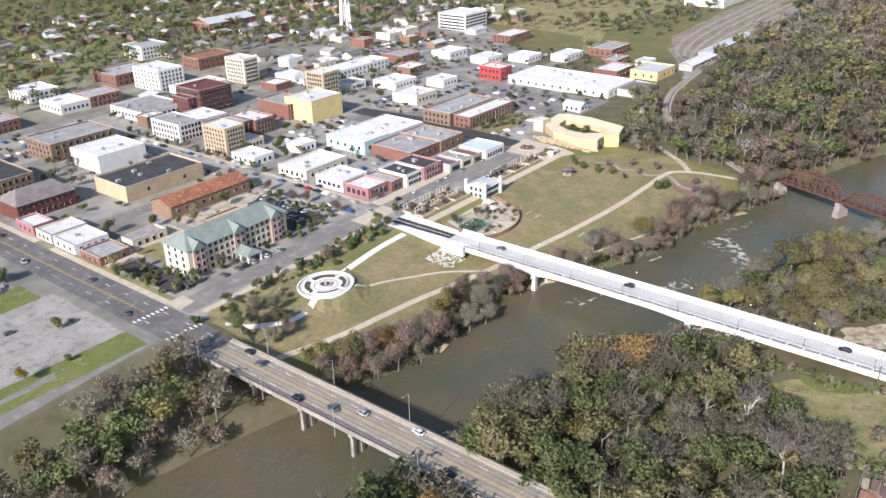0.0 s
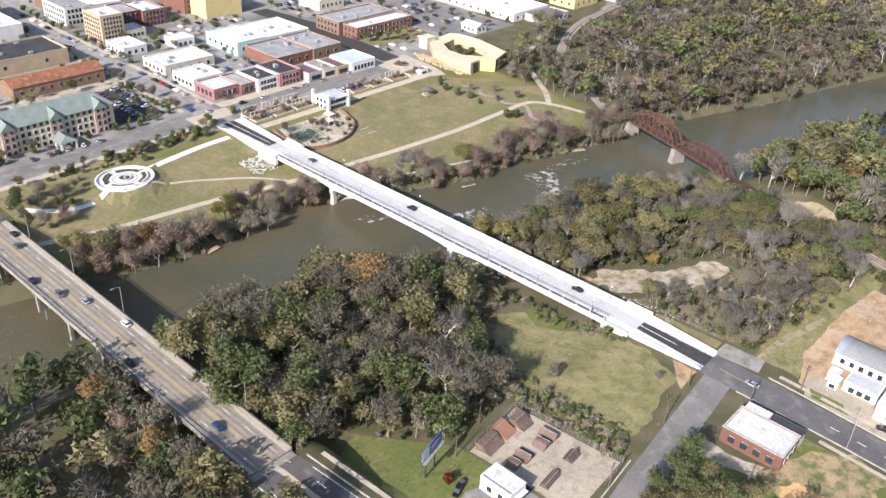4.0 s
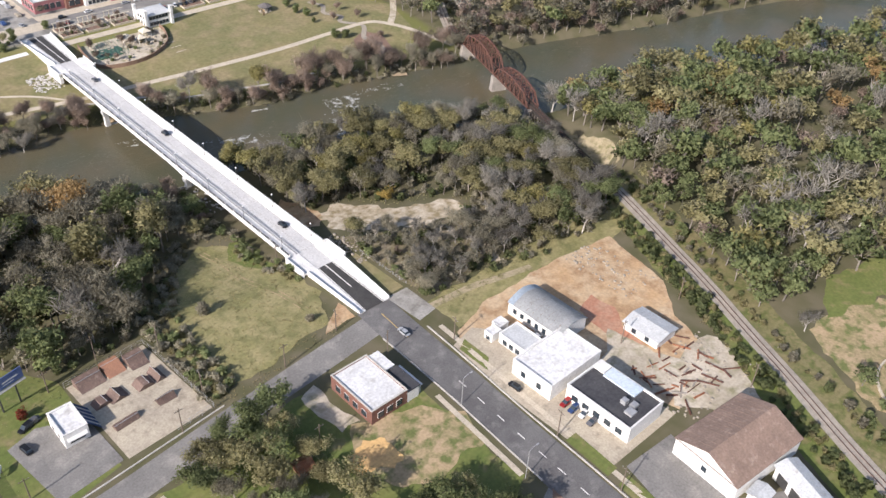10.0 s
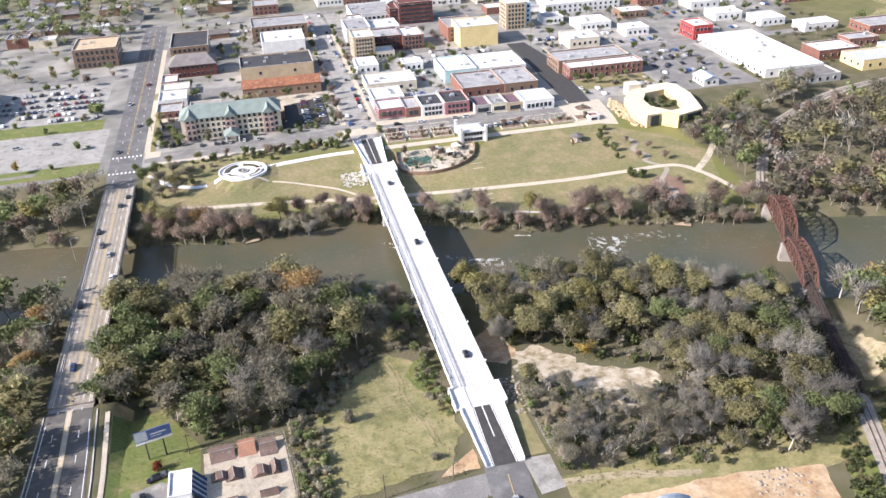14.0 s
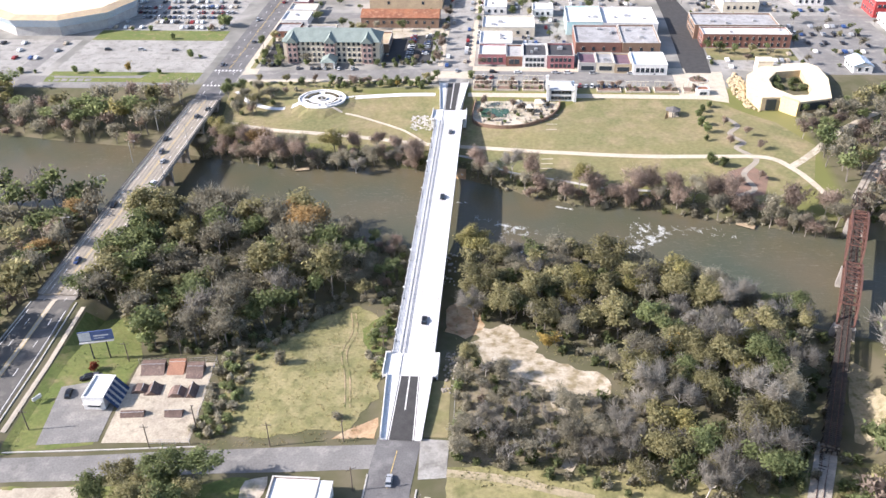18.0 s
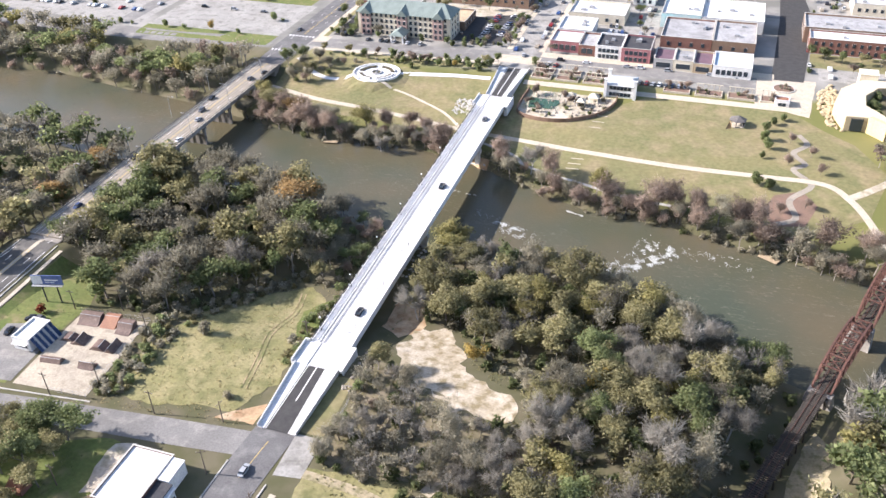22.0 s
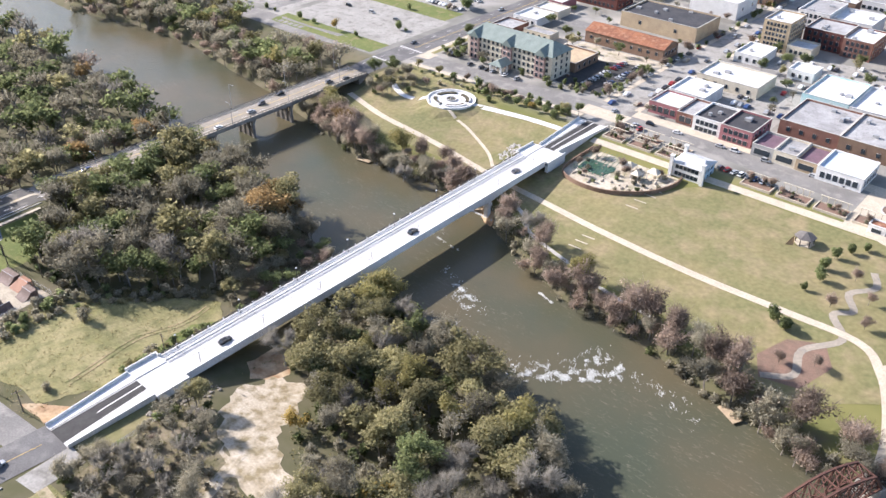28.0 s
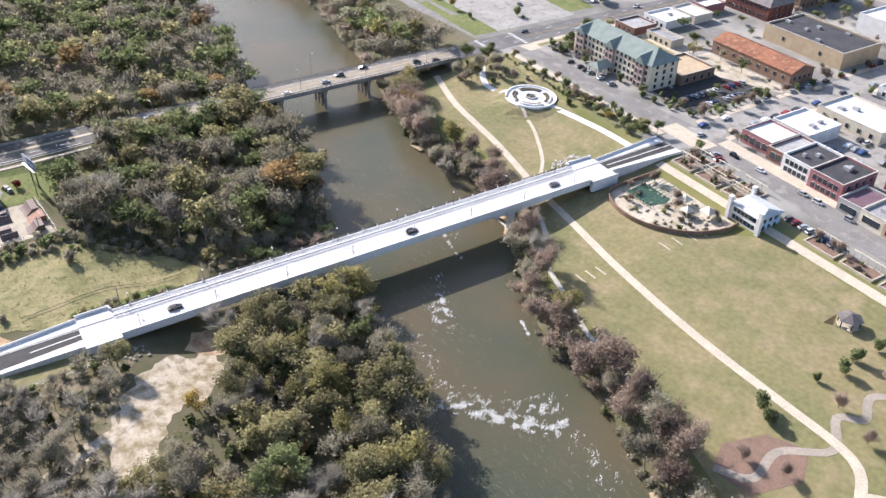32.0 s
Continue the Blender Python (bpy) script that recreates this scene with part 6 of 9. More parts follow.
def put_windows(top, x0, x1, y0, y1, z0, h, floors, spec, w=1.2, wh=1.5, frame=None, inset=1.2):
    """Rows of windows on the named sides; spec gives how many on each."""
    fh = h / floors
    me = window_mesh(w, min(wh, fh * 0.6), frame)
    for side, n in spec.items():
        for f in range(floors):
            z = z0 + fh * (f + 0.55)
            for k in range(n):
                u = (k + 0.5) / n
                if side in "sn":
                    x = x0 + inset + (x1 - x0 - 2 * inset) * u
                    y = y0 - 0.02 if side == "s" else y1 + 0.02
                else:
                    y = y0 + inset + (y1 - y0 - 2 * inset) * u
                    x = x1 + 0.02 if side == "e" else x0 - 0.02
                share("window", me, top, pose(x, y, z, 0, 0, SIDES[side]))


def flat_body(top, x0, x1, y0, y1, z0, h, wall, roof, par=0.7, t=0.35):
    bm = bmesh.new()
    zt = z0 + h
    o = [bm.verts.new((x, y, z0 - 1.2)) for x, y in rect(x0, x1, y0, y1)]
    a = [bm.verts.new((x, y, zt)) for x, y in rect(x0, x1, y0, y1)]
    b = [bm.verts.new((x, y, zt)) for x, y in rect(x0 + t, x1 - t, y0 + t, y1 - t)]
    c = [bm.verts.new((x, y, zt - par - 0.3)) for x, y in rect(x0 + t, x1 - t, y0 + t, y1 - t)]
    for i in range(4):
        j = (i + 1) % 4
        bm.faces.new((o[i], o[j], a[j], a[i]))
        bm.faces.new((a[i], a[j], b[j], b[i]))
        bm.faces.new((b[i], b[j], c[j], c[i]))
    part("wall", bm, wall, top)
    bm = bmesh.new()
    box(bm, x0 + t, x1 - t, y0 + t, y1 - t, zt - par - 0.25, zt - par)
    part("roof", bm, roof, top)
    bm = bmesh.new()
    for r in ((x0 - 0.08, x1 + 0.08, y0 - 0.08, y0 + t), (x0 - 0.08, x1 + 0.08, y1 - t, y1 + 0.08), (x0 - 0.08, x0 + t, y0 + t, y1 - t), (x1 - t, x1 + 0.08, y0 + t, y1 - t)):
        box(bm, *r, zt + 0.003, zt + 0.14)
    part("coping", bm, M_KERB if wall not in (M_WALL_W,) else M_WALL_W, top)


def roof_units(top, rng, x0, x1, y0, y1, z, n):
    for _ in range(n):
        w, d, h = rng.uniform(1.2, 2.6), rng.uniform(1.2, 2.2), rng.uniform(0.7, 1.3)
        x, y = rng.uniform(x0 + 2, x1 - 2 - w), rng.uniform(y0 + 2, y1 - 2 - d)
        bm = bmesh.new()
        box(bm, x, x + w, y, y + d, z + 0.12, z + h)
        box(bm, x + 0.15, x + w - 0.15, y + 0.15, y + d - 0.15, z + h + 0.003, z + h + 0.08)
        for sx in (0.1, w - 0.25):
            box(bm, x + sx, x + sx + 0.15, y, y + d, z, z + 0.117)
        part("roof_unit", bm, M_STEEL_G, top, "grey roof-top air unit")


rb = random.Random(3)


FOOT = []


def building(x0, x1, y0, y1, h, wall, roof, label, floors=1, spec=None, par=0.7, units=0, w=1.3, wh=1.6, frame=None, name="building", group=""):
    z0 = min(zl(x0, y0), zl(x1, y1), zl(x0, y1), zl(x1, y0))
    FOOT.append((x0, x1, y0, y1))
    top = empty(name)
    tagged(top, label, "building", group=group)
    flat_body(top, x0, x1, y0, y1, z0, h, wall, roof, par)
    if spec:
        put_windows(top, x0, x1, y0, y1, z0, h - 0.8, floors, spec, w, wh, frame)
    roof_units(top, rb, x0, x1, y0, y1, z0 + h - par, units)
    return top


def gable(x0, x1, y0, y1, h, rise, wall, roof, label, axis="x", name="building", spec=None, floors=1, over=0.5, w=1.2, wh=1.4, hip=0.0, seams=0):
    """A building under a pitched roof whose ridge runs along the axis; hip pulls the ridge's ends in."""
    z0 = min(zl(x0, y0), zl(x1, y1), zl(x0, y1), zl(x1, y0))
    FOOT.append((x0, x1, y0, y1))
    top = empty(name)
    tagged(top, label, "building")
    bm = bmesh.new()
    zt = z0 + h
    lo = [bm.verts.new((x, y, z0 - 1.2)) for x, y in rect(x0, x1, y0, y1)]
    hi = [bm.verts.new((x, y, zt)) for x, y in rect(x0, x1, y0, y1)]
    for i in range(4):
        j = (i + 1) % 4
        bm.faces.new((lo[i], lo[j], hi[j], hi[i]))
    if axis == "x":
        ym = (y0 + y1) / 2
        ra, rbv = (x0 + hip, ym, zt + rise), (x1 - hip, ym, zt + rise)
        ends = ((3, 0, ra), (1, 2, rbv))
    else:
        xm = (x0 + x1) / 2
        ra, rbv = (xm, y0 + hip, zt + rise), (xm, y1 - hip, zt + rise)
        ends = ((0, 1, ra), (2, 3, rbv))
    if not hip:
        for i, j, r in ends:
            bm.faces.new((hi[i], hi[j], bm.verts.new((r[0], r[1], r[2] - 0.05))))
    part("wall", bm, wall, top)
    bm = bmesh.new()
    k = over
    c = [(x0 - k, y0 - k), (x1 + k, y0 - k), (x1 + k, y1 + k), (x0 - k, y1 + k)]
    drop = rise * k / max(0.1, ((y1 - y0) if axis == "x" else (x1 - x0)) / 2)
    if not hip:
        ra = (ra[0] - (k if axis == "x" else 0), ra[1] - (k if axis == "y" else 0), ra[2])
        rbv = (rbv[0] + (k if axis == "x" else 0), rbv[1] + (k if axis == "y" else 0), rbv[2])
    for dz in (0.0, 0.22):
        e = [bm.verts.new((x, y, zt - drop + dz)) for x, y in c]
        r0, r1 = bm.verts.new((ra[0], ra[1], ra[2] + dz)), bm.verts.new((rbv[0], rbv[1], rbv[2] + dz))
        if axis == "x":
            fs = [(e[0], e[1], r1, r0), (e[2], e[3], r0, r1)] + ([(e[1], e[2], r1), (e[3], e[0], r0)] if hip else [])
        else:
            fs = [(e[1], e[2], r1, r0), (e[3], e[0], r0, r1)] + ([(e[0], e[1], r0), (e[2], e[3], r1)] if hip else [])
        for f in fs:
            bm.faces.new(f)
        if dz == 0.0:
            low = e
        else:
            for i in range(4):
                j = (i + 1) % 4
                bm.faces.new((low[i], low[j], e[j], e[i]))
    bmesh.ops.recalc_face_normals(bm, faces=bm.faces)
    roof_ob = part("roof", bm, roof, top)
    if seams:
        bm = bmesh.new()
        for q in range(1, seams):
            if axis == "x":
                x = x0 + (x1 - x0) * q / seams
                for yy in (y0 - k, y1 + k):
                    beam(bm, (x, yy, zt - drop + 0.24), (x, (y0 + y1) / 2, zt + rise + 0.24), 0.12, 0.08)
            else:
                y = y0 + (y1 - y0) * q / seams
                for xx in (x0 - k, x1 + k):
                    beam(bm, (xx, y, zt - drop + 0.24), ((x0 + x1) / 2, y, zt + rise + 0.24), 0.12, 0.08)
        part("seam", bm, roof, roof_ob)
    if spec:
        put_windows(top, x0, x1, y0, y1, z0, h, floors, spec, w, wh)
    return top


# --- the hotel ---
def hotel():
    x0, x1, y0, y1, h = -86.5, -38.5, 231, 246, 11.2
    top = gable(x0, x1, y0, y1, h, 4.2, M_WALL_C, M_ROOF_GREEN, "four-storey cream hotel with brick bays and a green hipped roof", "x", "hotel", None, 4, 0.7, hip=5)
    z0 = zl(-60, 238)
    put_windows(top, x0, x1, y0, y1, z0, h, 4, {"s": 18, "n": 18, "e": 3, "w": 3}, 1.15, 1.5)
    for xa in (-82, -63, -44.5):
        bm = bmesh.new()
        box(bm, xa - 2.6, xa + 2.6, y0 - 1.0, y0 + 0.2, z0 - 1, z0 + 10.4)
        part("bay", bm, M_BAY, top, "rose-brown brick bay")
        bm = bmesh.new()
        v = [bm.verts.new(c) for c in ((xa - 3.1, y0 - 1.3, z0 + 10.404), (xa + 3.1, y0 - 1.3, z0 + 10.404), (xa, y0 - 1.3, z0 + 13.6), (xa - 3.1, y0 + 4.5, z0 + 12.2), (xa + 3.1, y0 + 4.5, z0 + 12.2), (xa, y0 + 5.5, z0 + 14.6))]
        for f in ((0, 1, 2), (0, 2, 5, 3), (1, 4, 5, 2), (0, 3, 4, 1), (3, 5, 4)):
            bm.faces.new([v[i] for i in f])
        bmesh.ops.recalc_face_normals(bm, faces=bm.faces)
        part("dormer", bm, M_ROOF_GREEN, top, "green gabled dormer")
        for f in range(4):
            for dx in (-1.2, 1.2):
                share("window", window_mesh(1.1, 1.5), top, pose(xa + dx, y0 - 1.02, z0 + 2.8 * (f + 0.55)))
    bm = bmesh.new()
    for xa in (-66, -60):
        for ya in (222.5, 227):
            box(bm, xa - 0.35, xa + 0.35, ya - 0.35, ya + 0.35, z0 - 0.5, z0 + 3.4)
    part("porch_column", bm, M_WALL_W, top)
    bm = bmesh.new()
    v = [bm.verts.new(c) for c in ((-67, 221.8, z0 + 3.41), (-59, 221.8, z0 + 3.41), (-59, 230.9, z0 + 3.41), (-67, 230.9, z0 + 3.41), (-63, 224, z0 + 5.6), (-63, 230.9, z0 + 5.6))]
    for f in ((0, 1, 4), (1, 2, 5, 4), (3, 0, 4, 5), (0, 3, 2, 1), (2, 3, 5)):
        bm.faces.new([v[i] for i in f])
    bmesh.ops.recalc_face_normals(bm, faces=bm.faces)
    part("porch_roof", bm, M_ROOF_GREEN, top)
    building(-36.5, -35.5 + 0, 241, 242, 0.9, M_BRICK_B, M_KERB, "low brick pillar by the car park", name="pillar")
    building(-54, -36, 246.5, 266, 4.4, M_BRICK_B, M_WALL_T, "low brown brick hotel annex with a flat roof", 1, {"e": 4, "s": 2})


hotel()

# --- the blocks of the town: x0, x1, y0, y1, height, walls, roof, label, floors, windows, units ---
B = building
B(10.5, 24, 231, 246, 5.2, M_BRICK_P, M_ROOF_W, "pink corner shop with a white roof", 1, {"s": 4, "w": 4}, w=1.9, wh=2.2)
B(24.2, 32, 229, 246, 5.0, M_BRICK, M_ROOF_G, "small brick shop with a grey roof", 1, {"s": 2}, w=2.2, wh=2.2)
B(32.2, 44, 227, 244, 6.2, M_WALL_W, M_ROOF_K, "white-fronted shop with a black roof", 2, {"s": 5}, units=2, w=1.4)
B(44.2, 57, 226, 244, 6.6, M_BRICK_P, M_ROOF_K, "deep pink brick shop with a black roof", 2, {"s": 5, "e": 4}, units=2, w=1.4)
B(59, 67.4, 222, 236, 4.6, M_WALL_G, M_ROOF_PURPLE, "grey shop with a dull purple roof", 1, {"s": 3}, w=1.8, wh=2)
B(67.6, 76, 221.5, 236, 4.9, M_WALL_C, M_ROOF_G, "cream shop with a grey roof", 1, {"s": 3}, units=1, w=1.8, wh=2)
B(76.2, 84, 221, 236, 4.5, M_WALL_T, M_ROOF_PURPLE, "tan shop with a dull purple roof", 1, {"s": 3}, w=1.8, wh=2)
B(84.4, 100.5, 219, 236, 5.2, M_WALL_W, M_ROOF_BLUE, "white corner shop with a pale blue roof", 1, {"s": 6, "e": 5}, w=1.5, wh=2)
B(10.5, 27, 247, 265, 5.4, M_WALL_W, M_ROOF_W, "white shop with a white roof", 1, {"w": 5}, units=2, w=1.8)
B(11, 39, 272, 292, 5.2, M_WALL_C, M_ROOF_W, "long cream building with a white roof", 1, {"s": 5, "w": 5}, units=2)
B(59, 82, 247, 274, 6.0, M_BRICK, M_ROOF_G, "long brick warehouse with a grey roof", 1, {"s": 4}, units=3)
B(82.3, 101, 246, 274, 6.3, M_BRICK_B, M_ROOF_G, "brown brick warehouse with a grey roof", 1, {"s": 3, "e": 6}, units=3)
B(56, 75, 276, 304, 7.0, M_WALL_TEAL, M_ROOF_W, "teal painted building with a white roof", 1, {"w": 5, "s": 3}, units=2)
B(75.3, 104, 276, 304, 6.4, M_WALL_W, M_ROOF_W, "white building with a stained white roof", 1, {"e": 6, "s": 5}, units=3)
B(82, 107, 342, 365, 13, M_WALL_Y, M_ROOF_W, "yellow windowless block with a white roof", 1, {}, units=2)
B(-56, -13.5, 319, 345, 7.6, M_WALL_T, M_ROOF_K, "long tan store with a black roof", 1, {"s": 2}, units=5)
gable(-56, -13, 285.5, 300, 5.6, 2.6, M_BRICK_B, M_ROOF_RUST, "brick warehouse under a long rusty gabled roof", "x", "warehouse", {"s": 9, "e": 4}, 1, 0.3, seams=22)
gable(-97, -70, 338, 356, 7.2, 4.5, M_BRICK_D, M_ROOF_SHIN, "dark brick hall with a steep slate roof", "x", "hall", {"s": 9, "e": 4}, 2, 0.5, hip=5)
B(-97, -74, 366, 402, 11, M_BRICK_B, M_ROOF_K, "brown brick block with a dark roof and white front", 3, {"s": 7, "e": 10})
B(-41, -14, 366, 392, 9, M_WALL_W, M_ROOF_W, "big plain white commercial building", 1, {"e": 2}, units=2)
B(-46, -9, 402, 428, 10, M_BRICK_B, M_ROOF_G, "brown office block with small windows", 3, {"s": 9, "w": 6}, units=2)
B(-156, -130, 378, 406, 12, M_BRICK_B, M_WALL_T, "brown office block with tall windows", 3, {"s": 8, "e": 8}, units=2, w=1.5, wh=2.2)
B(13, 26, 334, 353, 15, M_WALL_T, M_ROOF_W, "tan six-storey office block", 6, {"s": 6, "w": 7, "e": 7}, units=1, w=1.0, wh=1.3)
B(26.3, 38, 334, 346, 5, M_WALL_C, M_ROOF_W, "low cream building with a white roof", 1, {"s": 4})
B(27, 46, 352, 372, 9.5, M_BRICK_D, M_ROOF_G, "dark brick town building", 3, {"s": 6, "e": 5}, units=2)
B(46.3, 60, 350, 372, 9.0, M_BRICK, M_ROOF_W, "red brick building with a white roof", 3, {"s": 5, "e": 5}, units=2)
B(14, 30, 376, 402, 10, M_WALL_W, M_ROOF_G, "white building with tall arched windows", 3, {"w": 9, "s": 6}, units=2, w=1.3, wh=1.8)
B(30.3, 50, 380, 402, 8, M_WALL_W, M_ROOF_W, "two-storey white office building", 2, {"s": 7, "w": 7}, units=2)
for _k, (_a, _b) in enumerate(((0, 15), (2.5, 11.4), (5, 7.8), (7.5, 4.2))):
    pass
B(56, 80, 412, 436, 15, M_BRICK_D, M_BRICK_D, "dark red brick stepped office block", 5, {"s": 9, "w": 9}, units=1, w=2.0, wh=1.2)
B(50, 55.8, 416, 432, 11, M_BRICK_D, M_BRICK_D, "dark red brick stair tower block", 3, {"s": 2, "w": 4})
B(78, 97, 358, 385, 9.5, M_BRICK, M_ROOF_G, "brown brick building with a grey roof", 3, {"s": 6, "e": 6}, units=2)
B(25, 56, 428, 462, 6, M_WALL_W, M_ROOF_G, "low white garage with a wide grey roof", 1, {"w": 9, "s": 9}, units=4, w=1.8)
B(124, 168, 258, 270, 7.0, M_BRICK, M_ROOF_W, "long red brick building with a white roof", 2, {"s": 13, "w": 3, "e": 3}, units=2, w=1.1)
B(122, 165, 271, 291, 7.6, M_BRICK_B, M_ROOF_G, "long brick warehouse with a grey roof", 2, {"w": 6, "e": 6}, units=3)
B(226, 239, 308, 326, 9, M_WALL_R, M_ROOF_W, "bright red painted brick building", 2, {"s": 4, "w": 5}, units=1, w=1.6)
B(226, 262, 226, 302, 5, M_WALL_W, M_ROOF_W, "long white warehouse with a white roof", 1, {"s": 6, "w": 12}, units=5)
B(236, 262, 210, 225, 4.5, M_WALL_G, M_ROOF_SHIN, "low grey shed with a dark roof", 1, {"s": 5})
B(283, 311, 220, 240, 6, M_WALL_Y, M_ROOF_SILVER, "yellow warehouse with a grey metal roof", 1, {"s": 4, "w": 3})
B(272, 298, 244, 262, 6, M_BRICK, M_ROOF_W, "brick warehouse with a white roof", 1, {"s": 5}, units=2)
B(122, 136, 373, 389, 17.5, M_WALL_T, M_ROOF_W, "tan tower block with a pale blue side", 6, {"s": 5, "w": 6}, units=1)
B(136.3, 140, 375, 389, 16.5, M_WALL_B, M_ROOF_W, "pale blue windowed stair tower", 5, {"s": 1})
B(160, 217, 402, 420, 7, M_WALL_W, M_ROOF_W, "long low white flat-roofed building", 2, {"s": 14, "e": 5}, units=4)
B(167, 189, 352, 372, 5, M_WALL_W, M_ROOF_W, "white store with a white roof", 1, {"s": 6}, units=2)
B(146, 166, 316, 336, 6, M_WALL_C, M_ROOF_W, "cream store with a white roof", 1, {"s": 5, "e": 4}, units=2)
B(356, 388, 436, 466, 14, M_WALL_W, M_ROOF_W, "white office block with ribbon windows", 5, {"s": 6, "w": 6}, w=4.2, wh=1.2)
B(332, 362, 372, 390, 7, M_BRICK, M_ROOF_W, "brick building with a white roof", 2, {"s": 6, "w": 4})
B(282, 300, 322, 340, 5, M_WALL_W, M_ROOF_W, "small plain white building", 1, {"s": 4})
B(332, 362, 280, 300, 6, M_BRICK, M_ROOF_G, "brick shed with a grey roof", 1, {"s": 6, "w": 4})
gable(188, 197, 224, 236, 3.6, 1.8, M_WALL_W, M_ROOF_BLUE, "small white house with a pale blue roof", "y", "house", {"s": 2, "w": 3})
gable(322, 366, 212, 222, 4, 1.2, M_WALL_G, M_ROOF_W, "long white-roofed railway shed", "x", "shed", {"s": 8})
gable(370, 456, 218, 228, 4, 1.2, M_WALL_G, M_ROOF_SILVER, "long grey railway shed", "x", "shed", {"s": 10})
B(575, 640, 290, 330, 7, M_WALL_W, M_ROOF_W, "big white far warehouse", 1, {"s": 6})
B(67, 100, 522, 552, 8, M_BRICK, M_ROOF_G, "two-storey brown brick block", 2, {"w": 7, "s": 7}, units=2)
B(75, 95, 482, 512, 14.5, M_WALL_W, M_ROOF_W, "white tall building with recessed windows", 5, {"s": 6, "w": 7}, units=2)
B(123, 136, 452, 472, 17, M_WALL_C, M_ROOF_W, "pale tall block with brown windows", 6, {"s": 6, "w": 7}, units=1)
B(131, 164, 514, 534, 8.5, M_BRICK, M_ROOF_RUST, "red brick block with a rusty roof", 2, {"s": 7, "w": 5})
B(79, 112, 458, 478, 5, M_WALL_W, M_ROOF_W, "low white flat-roofed building", 1, {"s": 7}, units=2)
B(126, 150, 579, 604, 10.5, M_WALL_W, M_ROOF_G, "white office with ribbon windows", 3, {"s": 7, "w": 6})
gable(221, 274, 618, 642, 9, 3.5, M_BRICK, M_ROOF_SILVER, "orange brick church hall with white piers", "x", "hall", {"s": 9, "w": 4}, 2)
B(-43, -24, 478, 498, 7, M_BRICK, M_ROOF_G, "old red brick shop block", 2, {"w": 5, "s": 5})
B(6, 26, 486, 512, 6, M_WALL_W, M_ROOF_W, "low white flat shop block", 1, {"w": 6, "s": 6}, units=2)
B(8, 30, 530, 556, 7, M_WALL_W, M_ROOF_W, "white building with a white roof", 2, {"w": 6, "s": 6}, units=2)
B(26.5, 48, 486, 508, 7, M_BRICK, M_ROOF_G, "two-storey brick shop block", 2, {"w": 5, "s": 6})
B(-101, -85, 304, 316, 4, M_WALL_C, M_ROOF_W, "low cream shop with a white roof", 1, {"s": 4, "w": 3})
B(-101, -86, 286, 302, 4, M_WALL_W, M_ROOF_W, "low white shop with a stained roof", 1, {"s": 4, "w": 3}, units=1)
B(-101, -88, 268, 282, 3.6, M_BRICK, M_ROOF_G, "low red brick shop", 1, {"s": 3, "w": 3})
B(-84, -68, 272, 280, 3.6, M_WALL_C, M_ROOF_G, "low cream annex with a grey roof", 1, {"s": 4})
B(-101, -92, 318, 332, 4.4, M_BRICK_P, M_ROOF_W, "pink shop with a white roof", 1, {"w": 3})
B(38.5, 50, 306, 317, 4.5, M_WALL_W, M_ROOF_W, "small white building with a white roof", 1, {"s": 3})
B(11, 24, 310, 328, 4.5, M_WALL_W, M_ROOF_W, "low white flat-roofed shop", 1, {"w": 4, "s": 3}, units=1)


# --- the white park house ---
def park_house():
    top = gable(43.5, 55, 190, 200, 5.4, 1.5, M_WALL_W, M_ROOF_SILVER, "two-storey white park house with a grey roof and pale blue end", "x", "park_house", {"s": 6, "n": 6, "e": 3, "w": 3}, 2, 0.6, hip=1.5)
    z = zl(49, 195)
    bm = bmesh.new()
    box(bm, 55.03, 55.12, 190.3, 199.7, z, z + 5.2)
    part("end_panel", bm, M_WALL_B, top, "pale blue end wall")
    for x, y in ((43.2, 189.7), (55.4, 189.7), (43.2, 200.3)):
        bm = bmesh.new()
        box(bm, x - 0.6, x + 0.6, y - 0.6, y + 0.6, z - 1, z + 7.0)
        box(bm, x - 0.75, x + 0.75, y - 0.75, y + 0.75, z + 7.004, z + 7.3)
        part("corner_pier", bm, M_WALL_W, top)


park_house()


